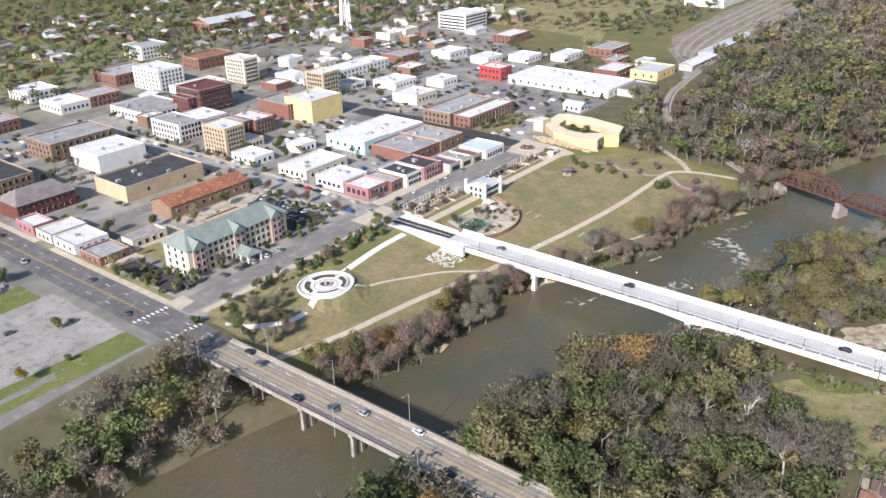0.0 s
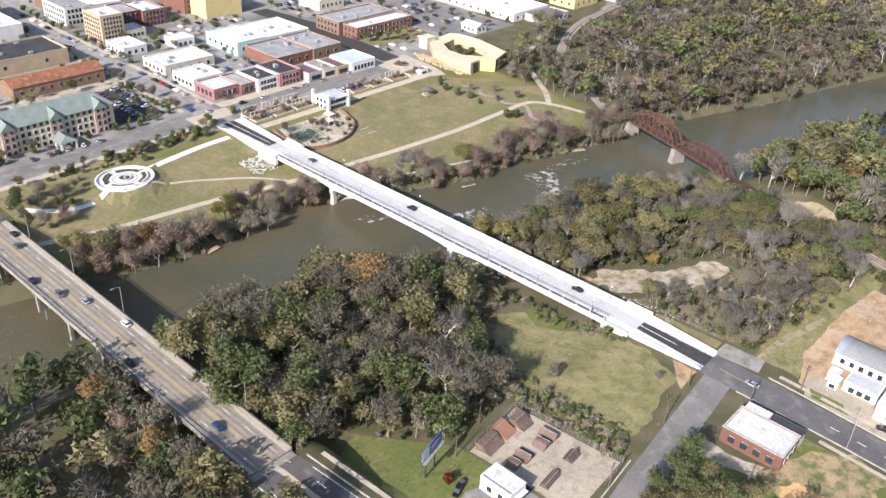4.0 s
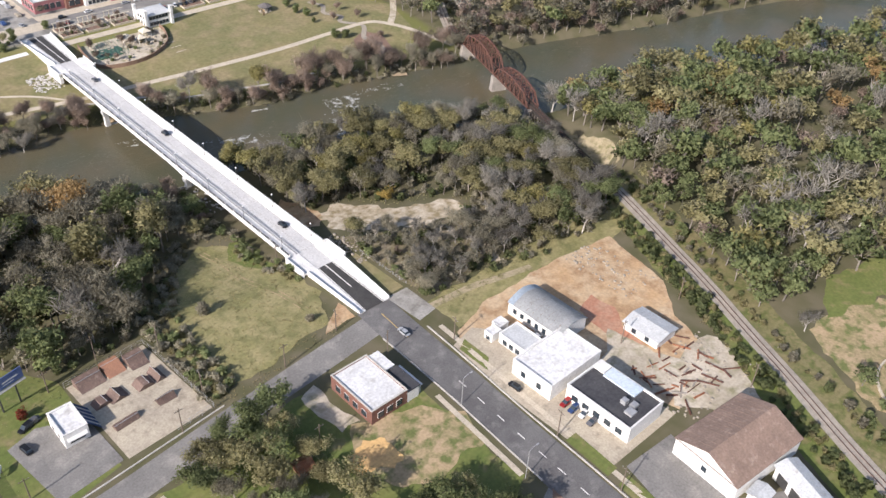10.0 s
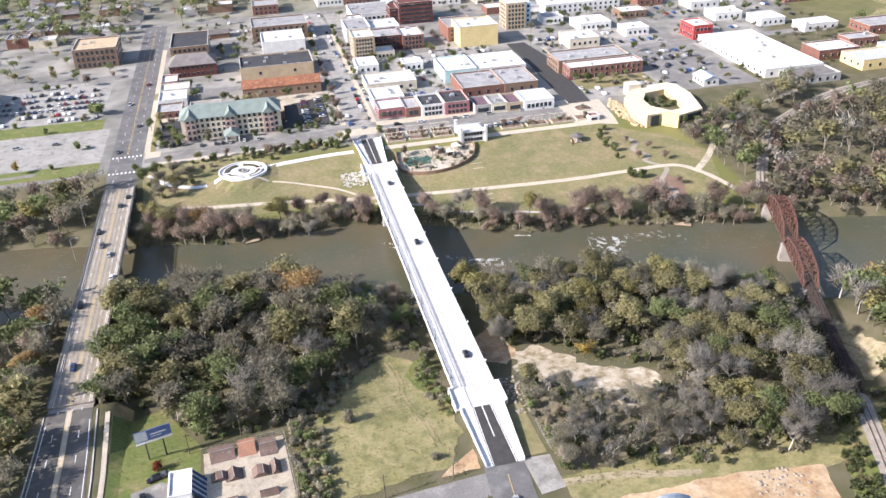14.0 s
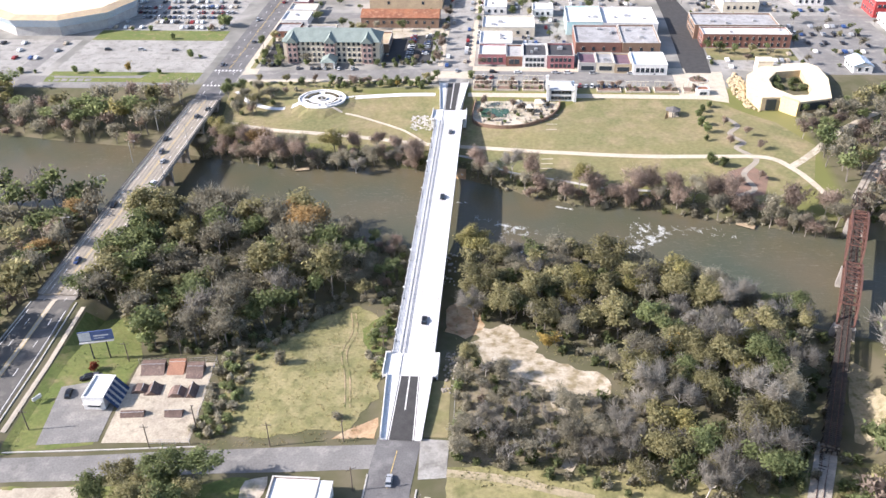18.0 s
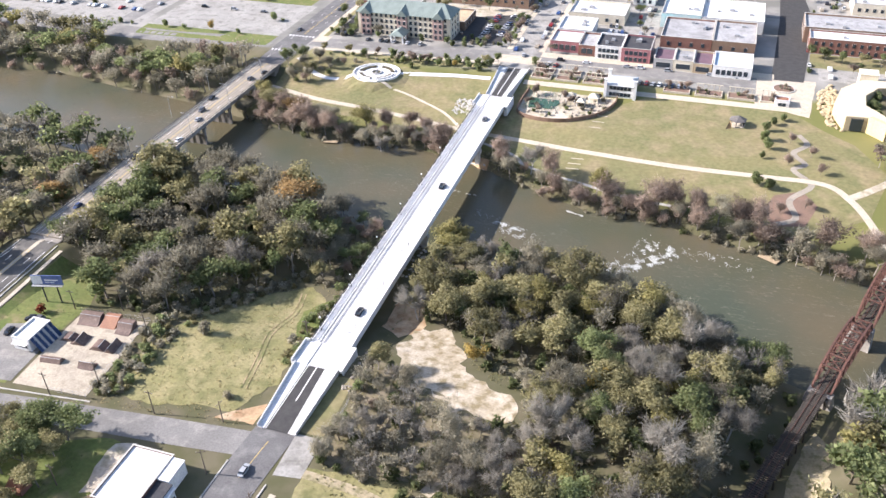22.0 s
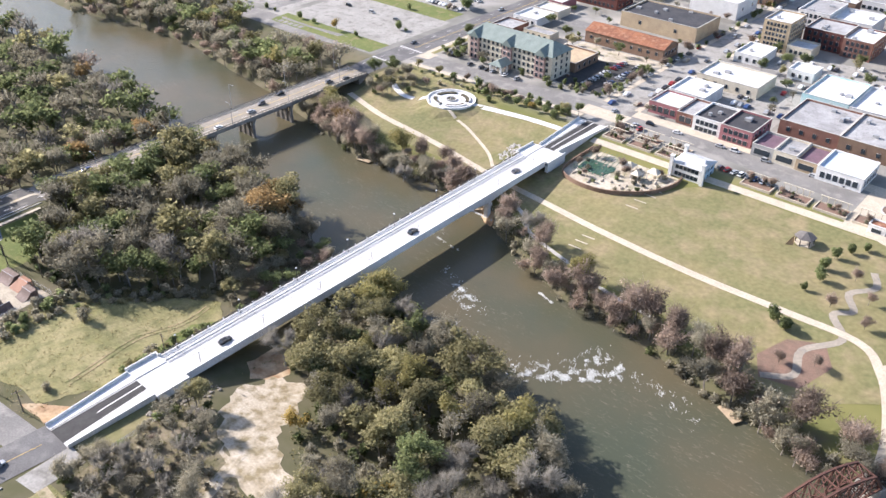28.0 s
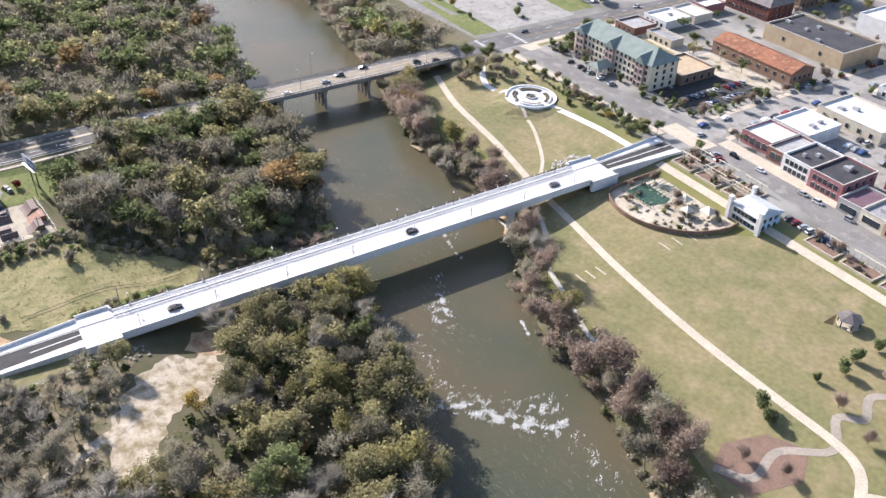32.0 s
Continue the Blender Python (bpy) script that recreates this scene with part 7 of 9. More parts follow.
# --- stone amphitheatre-like museum with an open court ---
def stone_museum():
    top = empty("museum_building")
    tagged(top, "angular cream stone museum round a planted court", "building")
    out = [(132, 194), (135.5, 210.5), (144, 221), (153, 224.5), (167, 226.5), (170.5, 222), (171, 207), (165.5, 184), (150, 179), (144, 184.5), (136, 184)]
    inn = [(144.5, 207), (150, 216), (162, 218.5), (161, 195.5), (157, 189), (150.5, 188), (144, 197)]
    cx, cy, z0 = 153, 203, zl(153, 203) - 2
    hi, lo = z0 + 6.0, z0 + 5.4

    def cut(poly, a):
        """Where the ray at that angle from the middle of the court meets the outline."""
        d, best = Vector((math.cos(a), math.sin(a))), 1e9
        for (ax, ay), (bx, by) in zip(poly, poly[1:] + poly[:1]):
            e, w = Vector((bx - ax, by - ay)), Vector((ax - cx, ay - cy))
            den = d.x * e.y - d.y * e.x
            if abs(den) > 1e-9:
                t, u = (w.x * e.y - w.y * e.x) / den, (w.x * d.y - w.y * d.x) / den
                if t > 0 and -1e-6 <= u <= 1 + 1e-6:
                    best = min(best, t)
        return cx + d.x * best, cy + d.y * best

    for name, poly, h in (("outer_wall", out, hi), ("court_wall", inn, lo)):
        mx, my = 153, 203
        for (ax, ay), (bx, by) in zip(poly, poly[1:] + poly[:1]):
            bm = bmesh.new()
            q = [(ax, ay), (bx, by)]
            q += [(x + (mx - x) * 0.035, y + (my - y) * 0.035) if name == "outer_wall" else (x - (mx - x) * 0.05, y - (my - y) * 0.05) for x, y in q[::-1]]
            prism(bm, q, z0 - 1.5, h - 0.3)
            part(name, bm, M_STONE, top)
    angles = sorted(math.atan2(y - cy, x - cx) for x, y in out + inn)
    bm = bmesh.new()
    o = [bm.verts.new((*cut(out, a), hi)) for a in angles]
    i = [bm.verts.new((*cut(inn, a), lo)) for a in angles]
    for k in range(len(angles)):
        j = (k + 1) % len(angles)
        bm.faces.new((o[k], o[j], i[j], i[k]))
    bmesh.ops.recalc_face_normals(bm, faces=bm.faces)
    if sum(f.normal.z for f in bm.faces) < 0:
        bmesh.ops.reverse_faces(bm, faces=bm.faces[:])
    bmesh.ops.solidify(bm, geom=bm.faces[:], thickness=0.35)
    part("roof_slab", bm, M_TERRACE, top, "bright cream terrace roof")
    bm = bmesh.new()
    prism(bm, inn, z0 - 0.5, z0 + 1.2)
    part("court", bm, M_GRASS_G, top, "green planted court")
    # no opening is cut: a dark panel gives the shade of the entrance
    bm = bmesh.new()
    beam(bm, (138.0, 183.8, z0 + 2.6), (142.4, 184.1, z0 + 2.6), 0.5, 5.0)
    part("portal_shade", bm, M_GLASS, top, "dark panel for the shaded entrance opening")
    bm = bmesh.new()
    beam(bm, (151.4, 179.2, z0 + 3.4), (164.6, 183.4, z0 + 3.4), 0.5, 3.4)
    part("window_band", bm, M_GLASS, top, "dark band of glass")
    bm = bmesh.new()
    prism(bm, [(144, 184.3), (150, 178.6), (150.6, 180.6), (145.4, 185.6)], z0 - 2, hi + 0.25)
    part("prow_wall", bm, M_WALL_Y, top, "pale yellow stone prow")
    bm = bmesh.new()
    box(bm, 143, 150, 222, 228, z0, z0 + 8)
    box(bm, 142.8, 150.2, 221.8, 228.2, z0 + 8.004, z0 + 8.3)
    part("tower", bm, M_WALL_C, top)
    rr = random.Random(8)
    bm = bmesh.new()
    slope = [(127.5, 212), (133, 222), (135, 211), (131.6, 194), (136, 183.4), (131, 186), (127, 198)]
    left = 240
    while left:
        x, y = rr.uniform(126, 137), rr.uniform(182, 223)
        if inside(x, y, slope):
            left -= 1
            bmesh.ops.create_icosphere(bm, subdivisions=1, radius=rr.uniform(0.4, 1.0), matrix=Matrix.Translation((x, y, zl(x, y) + 0.3)) @ Matrix.Diagonal((1, rr.uniform(0.6, 1), 0.8, 1)))
    tagged(part("boulders", bm, M_STONE), "tan boulders beside the museum", "boulders", kind="stuff")
    for _ in range(12):
        tree(rr.uniform(147, 160), rr.uniform(195, 214), "shrub", rr.uniform(0.7, 1.2), rr, z0 + 1.2)


# --- arena with a low domed roof ---
def arena():
    top = empty("arena")
    tagged(top, "large arena with a tan faceted roof and white edge in shade-blue", "building")
    cx, cy = -232, 305
    rings = ((41, -3), (41, 5), (44, 9.5), (38, 11), (0.1, 12))
    n = 10
    # the white sloping edge is coloured pale blue all round for its bluish shade
    for i, (m, nm) in enumerate(((M_WALL_G, "wall"), (M_ROOF_BLUE, "roof_edge"), (M_WALL_T, "roof"), (M_TERRACE, "roof_crown"))):
        bm = bmesh.new()
        r = [[bm.verts.new((cx + a * math.cos(math.tau * k / n), cy + a * 0.95 * math.sin(math.tau * k / n), z)) for k in range(n)] for a, z in (rings[i], rings[i + 1])]
        for k in range(n):
            j = (k + 1) % n
            bm.faces.new((r[0][k], r[0][j], r[1][j], r[1][k]))
        part(nm, bm, m, top)


arena()


def water_tower(x, y):
    top = empty("water_tower")
    z = zl(x, y)
    tagged(top, "white water tower on tall fluted legs", "water tower")
    bm = bmesh.new()
    for k in range(6):
        a = math.tau * k / 6
        tube(bm, (x + 5 * math.cos(a), y + 5 * math.sin(a), z), (x + 3.4 * math.cos(a), y + 3.4 * math.sin(a), z + 26), 0.9, 0.9, 8)
    part("leg", bm, M_WALL_W, top)
    bm = bmesh.new()
    prof = ((3.6, 26), (6.5, 28), (8.2, 31), (8.4, 34), (7, 37), (3.5, 39), (0.1, 39.6))
    for (ra, za), (r2, zb) in zip(prof, prof[1:]):
        tube(bm, (x, y, z + za), (x, y, z + zb), ra, r2, 16, cap=False)
    part("tank", bm, M_WALL_W, top)


water_tower(306, 533)


# --- smaller houses and shops to the edge of the town ---
def small_town():
    rr = random.Random(21)
    taken = [(-420, 300, 180, 410)]
    done = 0
    for gy in range(416, 1400, 26):
        for gx in range(-520, 760, 30):
            x, y = gx + rr.uniform(-6, 6), gy + rr.uniform(-6, 6)
            if gy < 640 and -60 < x < 240:
                if rr.random() < 0.45:
                    continue
            if any(abs(x - a) < 24 and abs(y - b) < 24 for a, b in ((68, 424), (28, 446), (130, 462), (95, 468), (84, 497), (84, 537), (147, 524), (138, 592), (248, 630), (-33, 488), (16, 500), (20, 543), (37, 497), (306, 533), (372, 451), (347, 381), (190, 411))):
                continue
            if x > y_east(min(y, 700)) + 60 or (abs(x + 113.5) < 16) or abs(x) < 12 or (x < -100 and y < 420) or rr.random() < 0.25:
                continue
            for lx in (110, 215, -215, -310):
                if abs(x - lx) < 13:
                    x += 16
            w, d = rr.uniform(9, 17), rr.uniform(8, 14)
            r = rr.random()
            if r < 0.62 or y > 640:
                gable(x, x + w, y, y + d, rr.uniform(3, 4.2), rr.uniform(1.6, 2.6), rr.choice((M_WALL_W, M_BRICK_B, M_WALL_C, M_BRICK)), rr.choice((M_ROOF_SHIN, M_ROOF_SHIN, M_ROOF_G, M_ROOF_SILVER)), "small house among trees at the edge of town", rr.choice("xy"), "house", hip=rr.choice((0, 2.5)))
            else:
                building(x, x + w * 1.2, y, y + d * 1.2, rr.uniform(4, 7), rr.choice((M_WALL_W, M_BRICK, M_WALL_C, M_BRICK_B, M_WALL_G)), rr.choice((M_ROOF_W, M_ROOF_W, M_ROOF_G)), "plain flat-roofed town building", units=rr.randint(0, 2))
            done += 1
            if done > 330:
                return


small_town()
for _x, _y, _w, _d, _h, _wl, _rf in ((140, 420, 14, 20, 6, M_WALL_W, M_ROOF_W), (180, 438, 22, 16, 5, M_WALL_C, M_ROOF_W), (230, 400, 20, 22, 6, M_BRICK, M_ROOF_G), (262, 345, 20, 16, 5, M_WALL_W, M_ROOF_W), (300, 300, 24, 14, 5, M_WALL_W, M_ROOF_W), (305, 262, 20, 12, 5, M_BRICK, M_ROOF_G), (268, 268, 0, 0, 0, None, None), (190, 330, 16, 14, 5, M_WALL_W, M_ROOF_W), (206, 372, 18, 16, 5, M_BRICK_B, M_ROOF_W), (262, 380, 22, 18, 5, M_WALL_W, M_ROOF_W), (150, 376, 14, 14, 5, M_WALL_W, M_ROOF_G), (318, 244, 14, 10, 4, M_WALL_W, M_ROOF_SILVER)):
    if _w:
        B(_x, _x + _w, _y, _y + _d, _h, _wl, _rf, "plain flat-roofed town building", 1, {"s": 4}, units=1)

# ---- buildings on the south bank ----
def turned(top, cx, cy, deg):
    """Turns a finished thing about an upright line."""
    top.matrix_basis = Matrix.Translation((cx, cy, 0)) @ pose(0, 0, 0, 0, 0, deg) @ Matrix.Translation((-cx, -cy, 0))
    return top


t = building(-27.4, -16.5, -55, -39.4, 4.6, M_BRICK, M_ROOF_W, "brick corner shop with a white flat roof", 1, {"w": 4, "n": 4, "s": 3}, 0.25, w=1.6, wh=1.6, name="shop")
z = zl(-20, -47)
for x0, x1, y0, y1, h, m, nm in ((-16.48, -12.8, -55, -46.5, 3.7, M_WALL_W, "side_wing"), (-16.48, -13.6, -46.3, -40, 4.3, M_WALL_W, "front_wing")):
    bm = bmesh.new()
    box(bm, x0, x1, y0, y1, z - 1, z + h)
    w_ = part(nm, bm, m, t)
    bm = bmesh.new()
    box(bm, x0, x1 + 0.3, y0 - 0.2, y1, z + h + 0.004, z + h + 0.25)
    part("wing_roof", bm, M_ROOF_K if nm == "side_wing" else M_ROOF_W, t)
bm = bmesh.new()
for k in range(4):
    box(bm, -12.0, -11.85, -54.5 + 2.4 * k, -54.35 + 2.4 * k, z - 0.5, z + 3.2)
box(bm, -12.78, -11.6, -55, -46.6, z + 3.21, z + 3.4)
part("canopy", bm, M_WALL_W, t, "white canopy on thin posts")


def barrel_shed():
    x0, x1, y0, y1, h = 26, 37, -66, -48, 4.2
    z0 = zl(31, -57) - 0.3
    top = empty("workshop")
    tagged(top, "white workshop with a low curved grey metal roof", "building")
    n = 12
    arc = [(x0 - 0.3 + (x1 - x0 + 0.6) * k / n, z0 + h + 2.0 * math.sin(math.pi * k / n)) for k in range(n + 1)]
    bm = bmesh.new()
    for y, rev in ((y0, False), (y1, True)):
        v = [bm.verts.new((x0, y, z0 - 1)), bm.verts.new((x1, y, z0 - 1))] + [bm.verts.new((min(max(x, x0), x1), y, zz - 0.06)) for x, zz in arc[::-1]]
        bm.faces.new(v[::-1] if rev else v)
    for x in (x0, x1):
        v = [bm.verts.new(c) for c in ((x, y0, z0 - 1), (x, y1, z0 - 1), (x, y1, z0 + h), (x, y0, z0 + h))]
        bm.faces.new(v)
    bmesh.ops.recalc_face_normals(bm, faces=bm.faces)
    part("wall", bm, M_WALL_W, top)
    for k in range(9):
        ya, yb = y0 - 0.3 + 2.066 * k, y0 - 0.3 + 2.066 * (k + 1) - 0.03
        bm = bmesh.new()
        a = [[bm.verts.new((x, y, zz)) for x, zz in arc] for y in (ya, yb)]
        for i in range(n):
            bm.faces.new((a[0][i], a[0][i + 1], a[1][i + 1], a[1][i]))
        bmesh.ops.solidify(bm, geom=bm.faces[:], thickness=-0.08)
        part("roof_sheet", bm, M_ROOF_BLUE if k == 8 else M_ROOF_SILVER, top)
    put_windows(top, x0, x1, y0, y1, z0, h, 1, {"w": 6}, 1.0, 1.3, M_STEEL_K)
    return top


barrel_shed()
building(15.6, 22.4, -63.5, -54.5, 3.2, M_WALL_W, M_ROOF_SILVER, "small white office with a grey roof", 1, {"w": 3}, 0.15, name="office")
building(14, 17.5, -53.6, -50.8, 2.6, M_WALL_W, M_ROOF_W, "small white flat-roofed site cabin", 1, {"w": 1}, 0.1, name="cabin")
building(18.2, 21.5, -52.4, -49.4, 2.4, M_WALL_W, M_ROOF_W, "small white flat-roofed site cabin", 1, {"w": 1}, 0.1, name="cabin")
building(10, 29, -77.2, -64.6, 5.0, M_WALL_W, M_ROOF_W, "plain white warehouse with a stained white roof", 1, {"w": 2}, 0.35, name="warehouse")
t = building(13.5, 26.5, -98, -79.2, 5.2, M_WALL_W, M_ROOF_K, "white shop with a black flat roof", 1, {"w": 5}, 0.4, units=3, w=1.7, name="shop")
bm = bmesh.new()
z = zl(20, -88)
box(bm, 22.4, 26.1, -92.5, -83, z + 4.86, z + 5.3)
part("blue_roof", bm, M_ROOF_BLUE, t, "pale blue roof panel")
bm = bmesh.new()
box(bm, 23.0, 26.2, -82.8, -79.6, z + 4.86, z + 5.5)
part("stair_head", bm, M_WALL_W, t)
t = gable(45.2, 53.4, -83.6, -72.8, 2.8, 0.9, M_WALL_W, M_ROOF_SILVER, "old white shed with a patchy metal roof", "y", "shed", {"w": 2}, seams=8)
t = gable(18.5, 42, -124.5, -107.6, 5.2, 3.2, M_WALL_W, M_ROOF_BROWN, "white hall under a wide brown metal roof", "x", "hall", {"w": 1}, seams=14, over=0.3)
turned(t, 30, -116, -6)
bm = bmesh.new()
z = zl(20, -116)
box(bm, 18.9, 40, -124.9, -124.52, z - 1, z + 3)
t2 = gable(20, 24, -128.6, -125, 3.2, 0.6, M_WALL_W, M_ROOF_SILVER, "lean-to porch beside the hall", "x", "porch")
bm.free()
t = gable(26, 31.5, -148, -126, 4.4, 0.9, M_WALL_W, M_ROOF_SILVER, "long white store with open bays and a grey roof", "y", "store", None, seams=11)
z = zl(28, -137)
# dark sheets on the uncut wall imitate the shade inside the bays
for k in range(5):
    bm = bmesh.new()
    box(bm, 25.9, 25.99, -147 + 4.2 * k, -144 + 4.2 * k, z + 0.2, z + 3.2)
    part("bay_shade_panel", bm, M_STEEL_K, t, "dark panel for the shade in an open bay")
turned(t, 29, -137, -22)
t = gable(-6, 30, -168, -147.5, 5.5, 1.8, M_WALL_W, M_ROOF_BLUE, "large white store with a pale blue metal roof", "x", "store", {"w": 6, "n": 8}, seams=18)
turned(t, 12, -157, -4)
building(9.5, 15, -143, -137, 2.8, M_BRICK_B, M_ROOF_BROWN, "small brown brick lean-to shed", 1, None, 0.2, name="shed")
t = building(-38, -24, -140, -125.5, 6, M_WALL_W, M_ROOF_W, "white corner building with dark walls below", 2, {"n": 4, "e": 4}, 0.5, name="building")


def snack_bar():
    x0, x1, y0, y1 = -83, -77.4, -16, -7.2
    z0 = zl(-80, -12)
    top = building(x0, x1, y0, y1, 4.2, M_WALL_W, M_ROOF_W, "small white snack bar with blue striped side", 1, {"s": 3, "w": 2}, 0.3, w=1.1, wh=1.3, name="snack_bar")
    bm = bmesh.new()
    for k in range(5):
        y = y0 + 0.6 + 1.75 * k
        v = [bm.verts.new(c) for c in ((x1 + 0.05, y, z0 + 3.9), (x1 + 0.05, y + 1.1, z0 + 3.9), (x1 + 3.2, y + 0.9, z0), (x1 + 3.2, y - 0.2, z0))]
        bm.faces.new(v)
    bmesh.ops.solidify(bm, geom=bm.faces[:], thickness=0.12)
    part("stripe", bm, mat("navy_paint", (0.05, 0.09, 0.2), (0.08, 0.12, 0.24), 0.5, 4, 0.7), top, "navy slanted fins")
    bm = bmesh.new()
    for k in range(4):
        y = y0 + 1.5 + 1.75 * k
        v = [bm.verts.new(c) for c in ((x1 + 0.05, y, z0 + 3.9), (x1 + 0.05, y + 0.8, z0 + 3.9), (x1 + 3.2, y + 0.6, z0), (x1 + 3.2, y - 0.2, z0))]
        bm.faces.new(v)
    bmesh.ops.solidify(bm, geom=bm.faces[:], thickness=0.12)
    part("stripe", bm, M_WALL_W, top, "white slanted fins")
    bm = bmesh.new()
    box(bm, x0 + 0.5, x1 - 0.5, y0 - 1.2, y0 - 0.05, z0 + 2.6, z0 + 2.8)
    part("awning", bm, M_WALL_W, top)


snack_bar()


M_RAMP = mat("brown_ramp_sheeting", (0.155, 0.105, 0.085), (0.115, 0.08, 0.066), 0.4, 3.0, 0.7, spots=(0.21, 0.155, 0.125), spot_at=0.64, vary=0.12)
M_RAMP_O = mat("faded_orange_ramp", (0.33, 0.17, 0.105), (0.25, 0.13, 0.085), 0.4, 3.0, 0.75)


def skate_ramp(x, y, w, d, rz, h, kind, label):
    """A ramp whose profile runs along its depth: quarter, bank, spine or box."""
    top = empty("skate_ramp", x, y, zl(x, y) + 0.1, rz)
    tagged(top, label, "skate ramp", group="ramps of the skate park")
    n = 12
    prof = []
    for k in range(n + 1):
        u = k / n
        if kind == "quarter":
            z = h * min(1, u / 0.62) ** 2.1
        elif kind == "bank":
            z = h * min(1, u / 0.75)
        elif kind == "spine":
            z = h * (1 - abs(2 * u - 1)) ** 1.8
        else:
            z = h * min(1, 3.2 * u, 3.2 * (1 - u))
        prof.append((-d / 2 + d * u, z))
    bm = bmesh.new()
    cols = []
    for sx in (-w / 2, w / 2):
        cols.append([bm.verts.new((sx, yy, zz + 0.02)) for yy, zz in prof])
        cols.append([bm.verts.new((sx, yy, -0.3)) for yy, zz in prof])
    for k in range(n):
        for a, b in ((0, 2), (3, 1), (1, 0), (2, 3)):
            bm.faces.new((cols[a][k], cols[b][k], cols[b][k + 1], cols[a][k + 1]))
    for k in (0, n):
        bm.faces.new((cols[0][k], cols[1][k], cols[3][k], cols[2][k]))
    bmesh.ops.recalc_face_normals(bm, faces=bm.faces)
    part("ramp_body", bm, M_RAMP_O if kind == "bank" else M_RAMP, top)
    lip = {"quarter": -d / 2 + d * 0.62, "bank": -d / 2 + d * 0.75, "spine": 0.0}.get(kind, -d * 0.18)
    bm = bmesh.new()
    tube(bm, (-w / 2, lip, h + 0.05), (w / 2, lip, h + 0.05), 0.07, 0.07, 6)
    part("coping", bm, M_STEEL_G, top, "steel coping pipe")
    if kind in ("quarter", "bank"):
        bm = bmesh.new()
        m = max(2, int(w / 1.2))
        for k in range(m + 1):
            xx = -w / 2 + 0.1 + (w - 0.2) * k / m
            box(bm, xx - 0.04, xx + 0.04, d / 2 - 0.12, d / 2 - 0.04, h + 0.02, h + 1.1)
        for z in (0.55, 1.08):
            box(bm, -w / 2 + 0.06, w / 2 - 0.06, d / 2 - 0.11, d / 2 - 0.05, h + z, h + z + 0.07)
        part("guard_rail", bm, M_WOOD, top, "dark guard rail")
    return top


for x, y, w, d, rz, h, kind, label in (
        (-70.4, -0.4, 6.4, 5.0, 5, 1.9, "quarter", "wide brown quarter pipe with a railed platform"), (-64.2, 0.6, 4.6, 5.2, 5, 1.7, "bank", "faded orange bank ramp beside a quarter pipe"),
        (-58.6, -0.6, 4.6, 5.0, 4, 1.9, "quarter", "brown quarter pipe with a railed platform"), (-71.2, -8.2, 3.0, 4.4, 96, 1.0, "box", "low brown box ramp"),
        (-67.6, -8.2, 4.2, 4.6, 96, 1.5, "spine", "brown curved spine ramp"), (-61, -8.8, 3.6, 4.4, 94, 1.2, "box", "brown pyramid box ramp"),
        (-57.2, -8.0, 4.8, 3.0, 94, 1.6, "spine", "tall brown curved spine ramp"), (-69.6, -17.4, 6.0, 2.4, 6, 1.1, "box", "long low brown grind box"), (-59.2, -16.4, 4.6, 3.0, 5, 1.3, "spine", "small brown hump ramp")):
    skate_ramp(x, y, w, d, rz, h, kind, label)


def fence(pts, h, label):
    top = empty("fence")
    tagged(top, label, "fence")
    for a, b in zip(pts, pts[1:]):
        n = max(1, round(math.dist(a, b) / 3))
        for i in range(n):
            p = (a[0] + (b[0] - a[0]) * i / n, a[1] + (b[1] - a[1]) * i / n)
            q = (a[0] + (b[0] - a[0]) * (i + 1) / n, a[1] + (b[1] - a[1]) * (i + 1) / n)
            zp, zq = zl(*p), zl(*q)
            bm = bmesh.new()
            tube(bm, (*p, zp - 0.2), (*p, zp + h), 0.05, 0.05, 5)
            part("post", bm, M_STEEL_G, top)
            bm = bmesh.new()
            for k in (0.3, 0.65, 1.0):
                beam(bm, (*p, zp + h * k - 0.03), (*q, zq + h * k - 0.03), 0.04)
            part("rail", bm, M_STEEL_G, top)


fence([(-75.6, 2.6), (-54.2, 4.8), (-52, -26.4), (-62, -27.4)], 1.8, "thin galvanised fence round the skate park")
fence([(12.4, -0.5), (12.8, -21)], 1.2, "thin fence beside the verge")


def billboard():
    x, y = -87, 4.5
    z0 = zl(x, y)
    top = empty("billboard", x, y, z0, 14)
    tagged(top, "roadside billboard with a white and blue panel on posts", "billboard")
    for k in (-2.2, 2.2):
        bm = bmesh.new()
        tube(bm, (k, 0.2, -0.5), (k, 0.2, 8), 0.22, 0.18, 8)
        part("post", bm, M_STEEL_K, top)
    bm = bmesh.new()
    box(bm, -4.6, 4.6, -0.12, 0.12, 6.6, 9.8)
    part("panel", bm, mat("navy_poster", (0.07, 0.10, 0.22), (0.12, 0.16, 0.3), 0.5, 4, 0.6), top, "dark blue poster panel")
    bm = bmesh.new()
    box(bm, -4.5, -1.4, -0.18, -0.124, 6.8, 9.6)
    part("poster", bm, M_WALL_W, top, "white part of the poster")
    bm = bmesh.new()
    box(bm, -0.6, 3.4, -0.17, -0.124, 8.0, 8.4)
    box(bm, -0.6, 2.2, -0.17, -0.124, 7.3, 7.5)
    part("lettering_bar", bm, M_WALL_W, top)
    bm = bmesh.new()
    box(bm, -4.6, 4.6, -1.0, -0.2, 6.45, 6.55)
    part("catwalk", bm, M_STEEL_G, top)


billboard()
gable(-84, -75.6, -59, -52.6, 3.0, 1.8, M_WALL_C, M_ROOF_SILVER, "low house with a grey metal roof", "x", "house", {"s": 2})
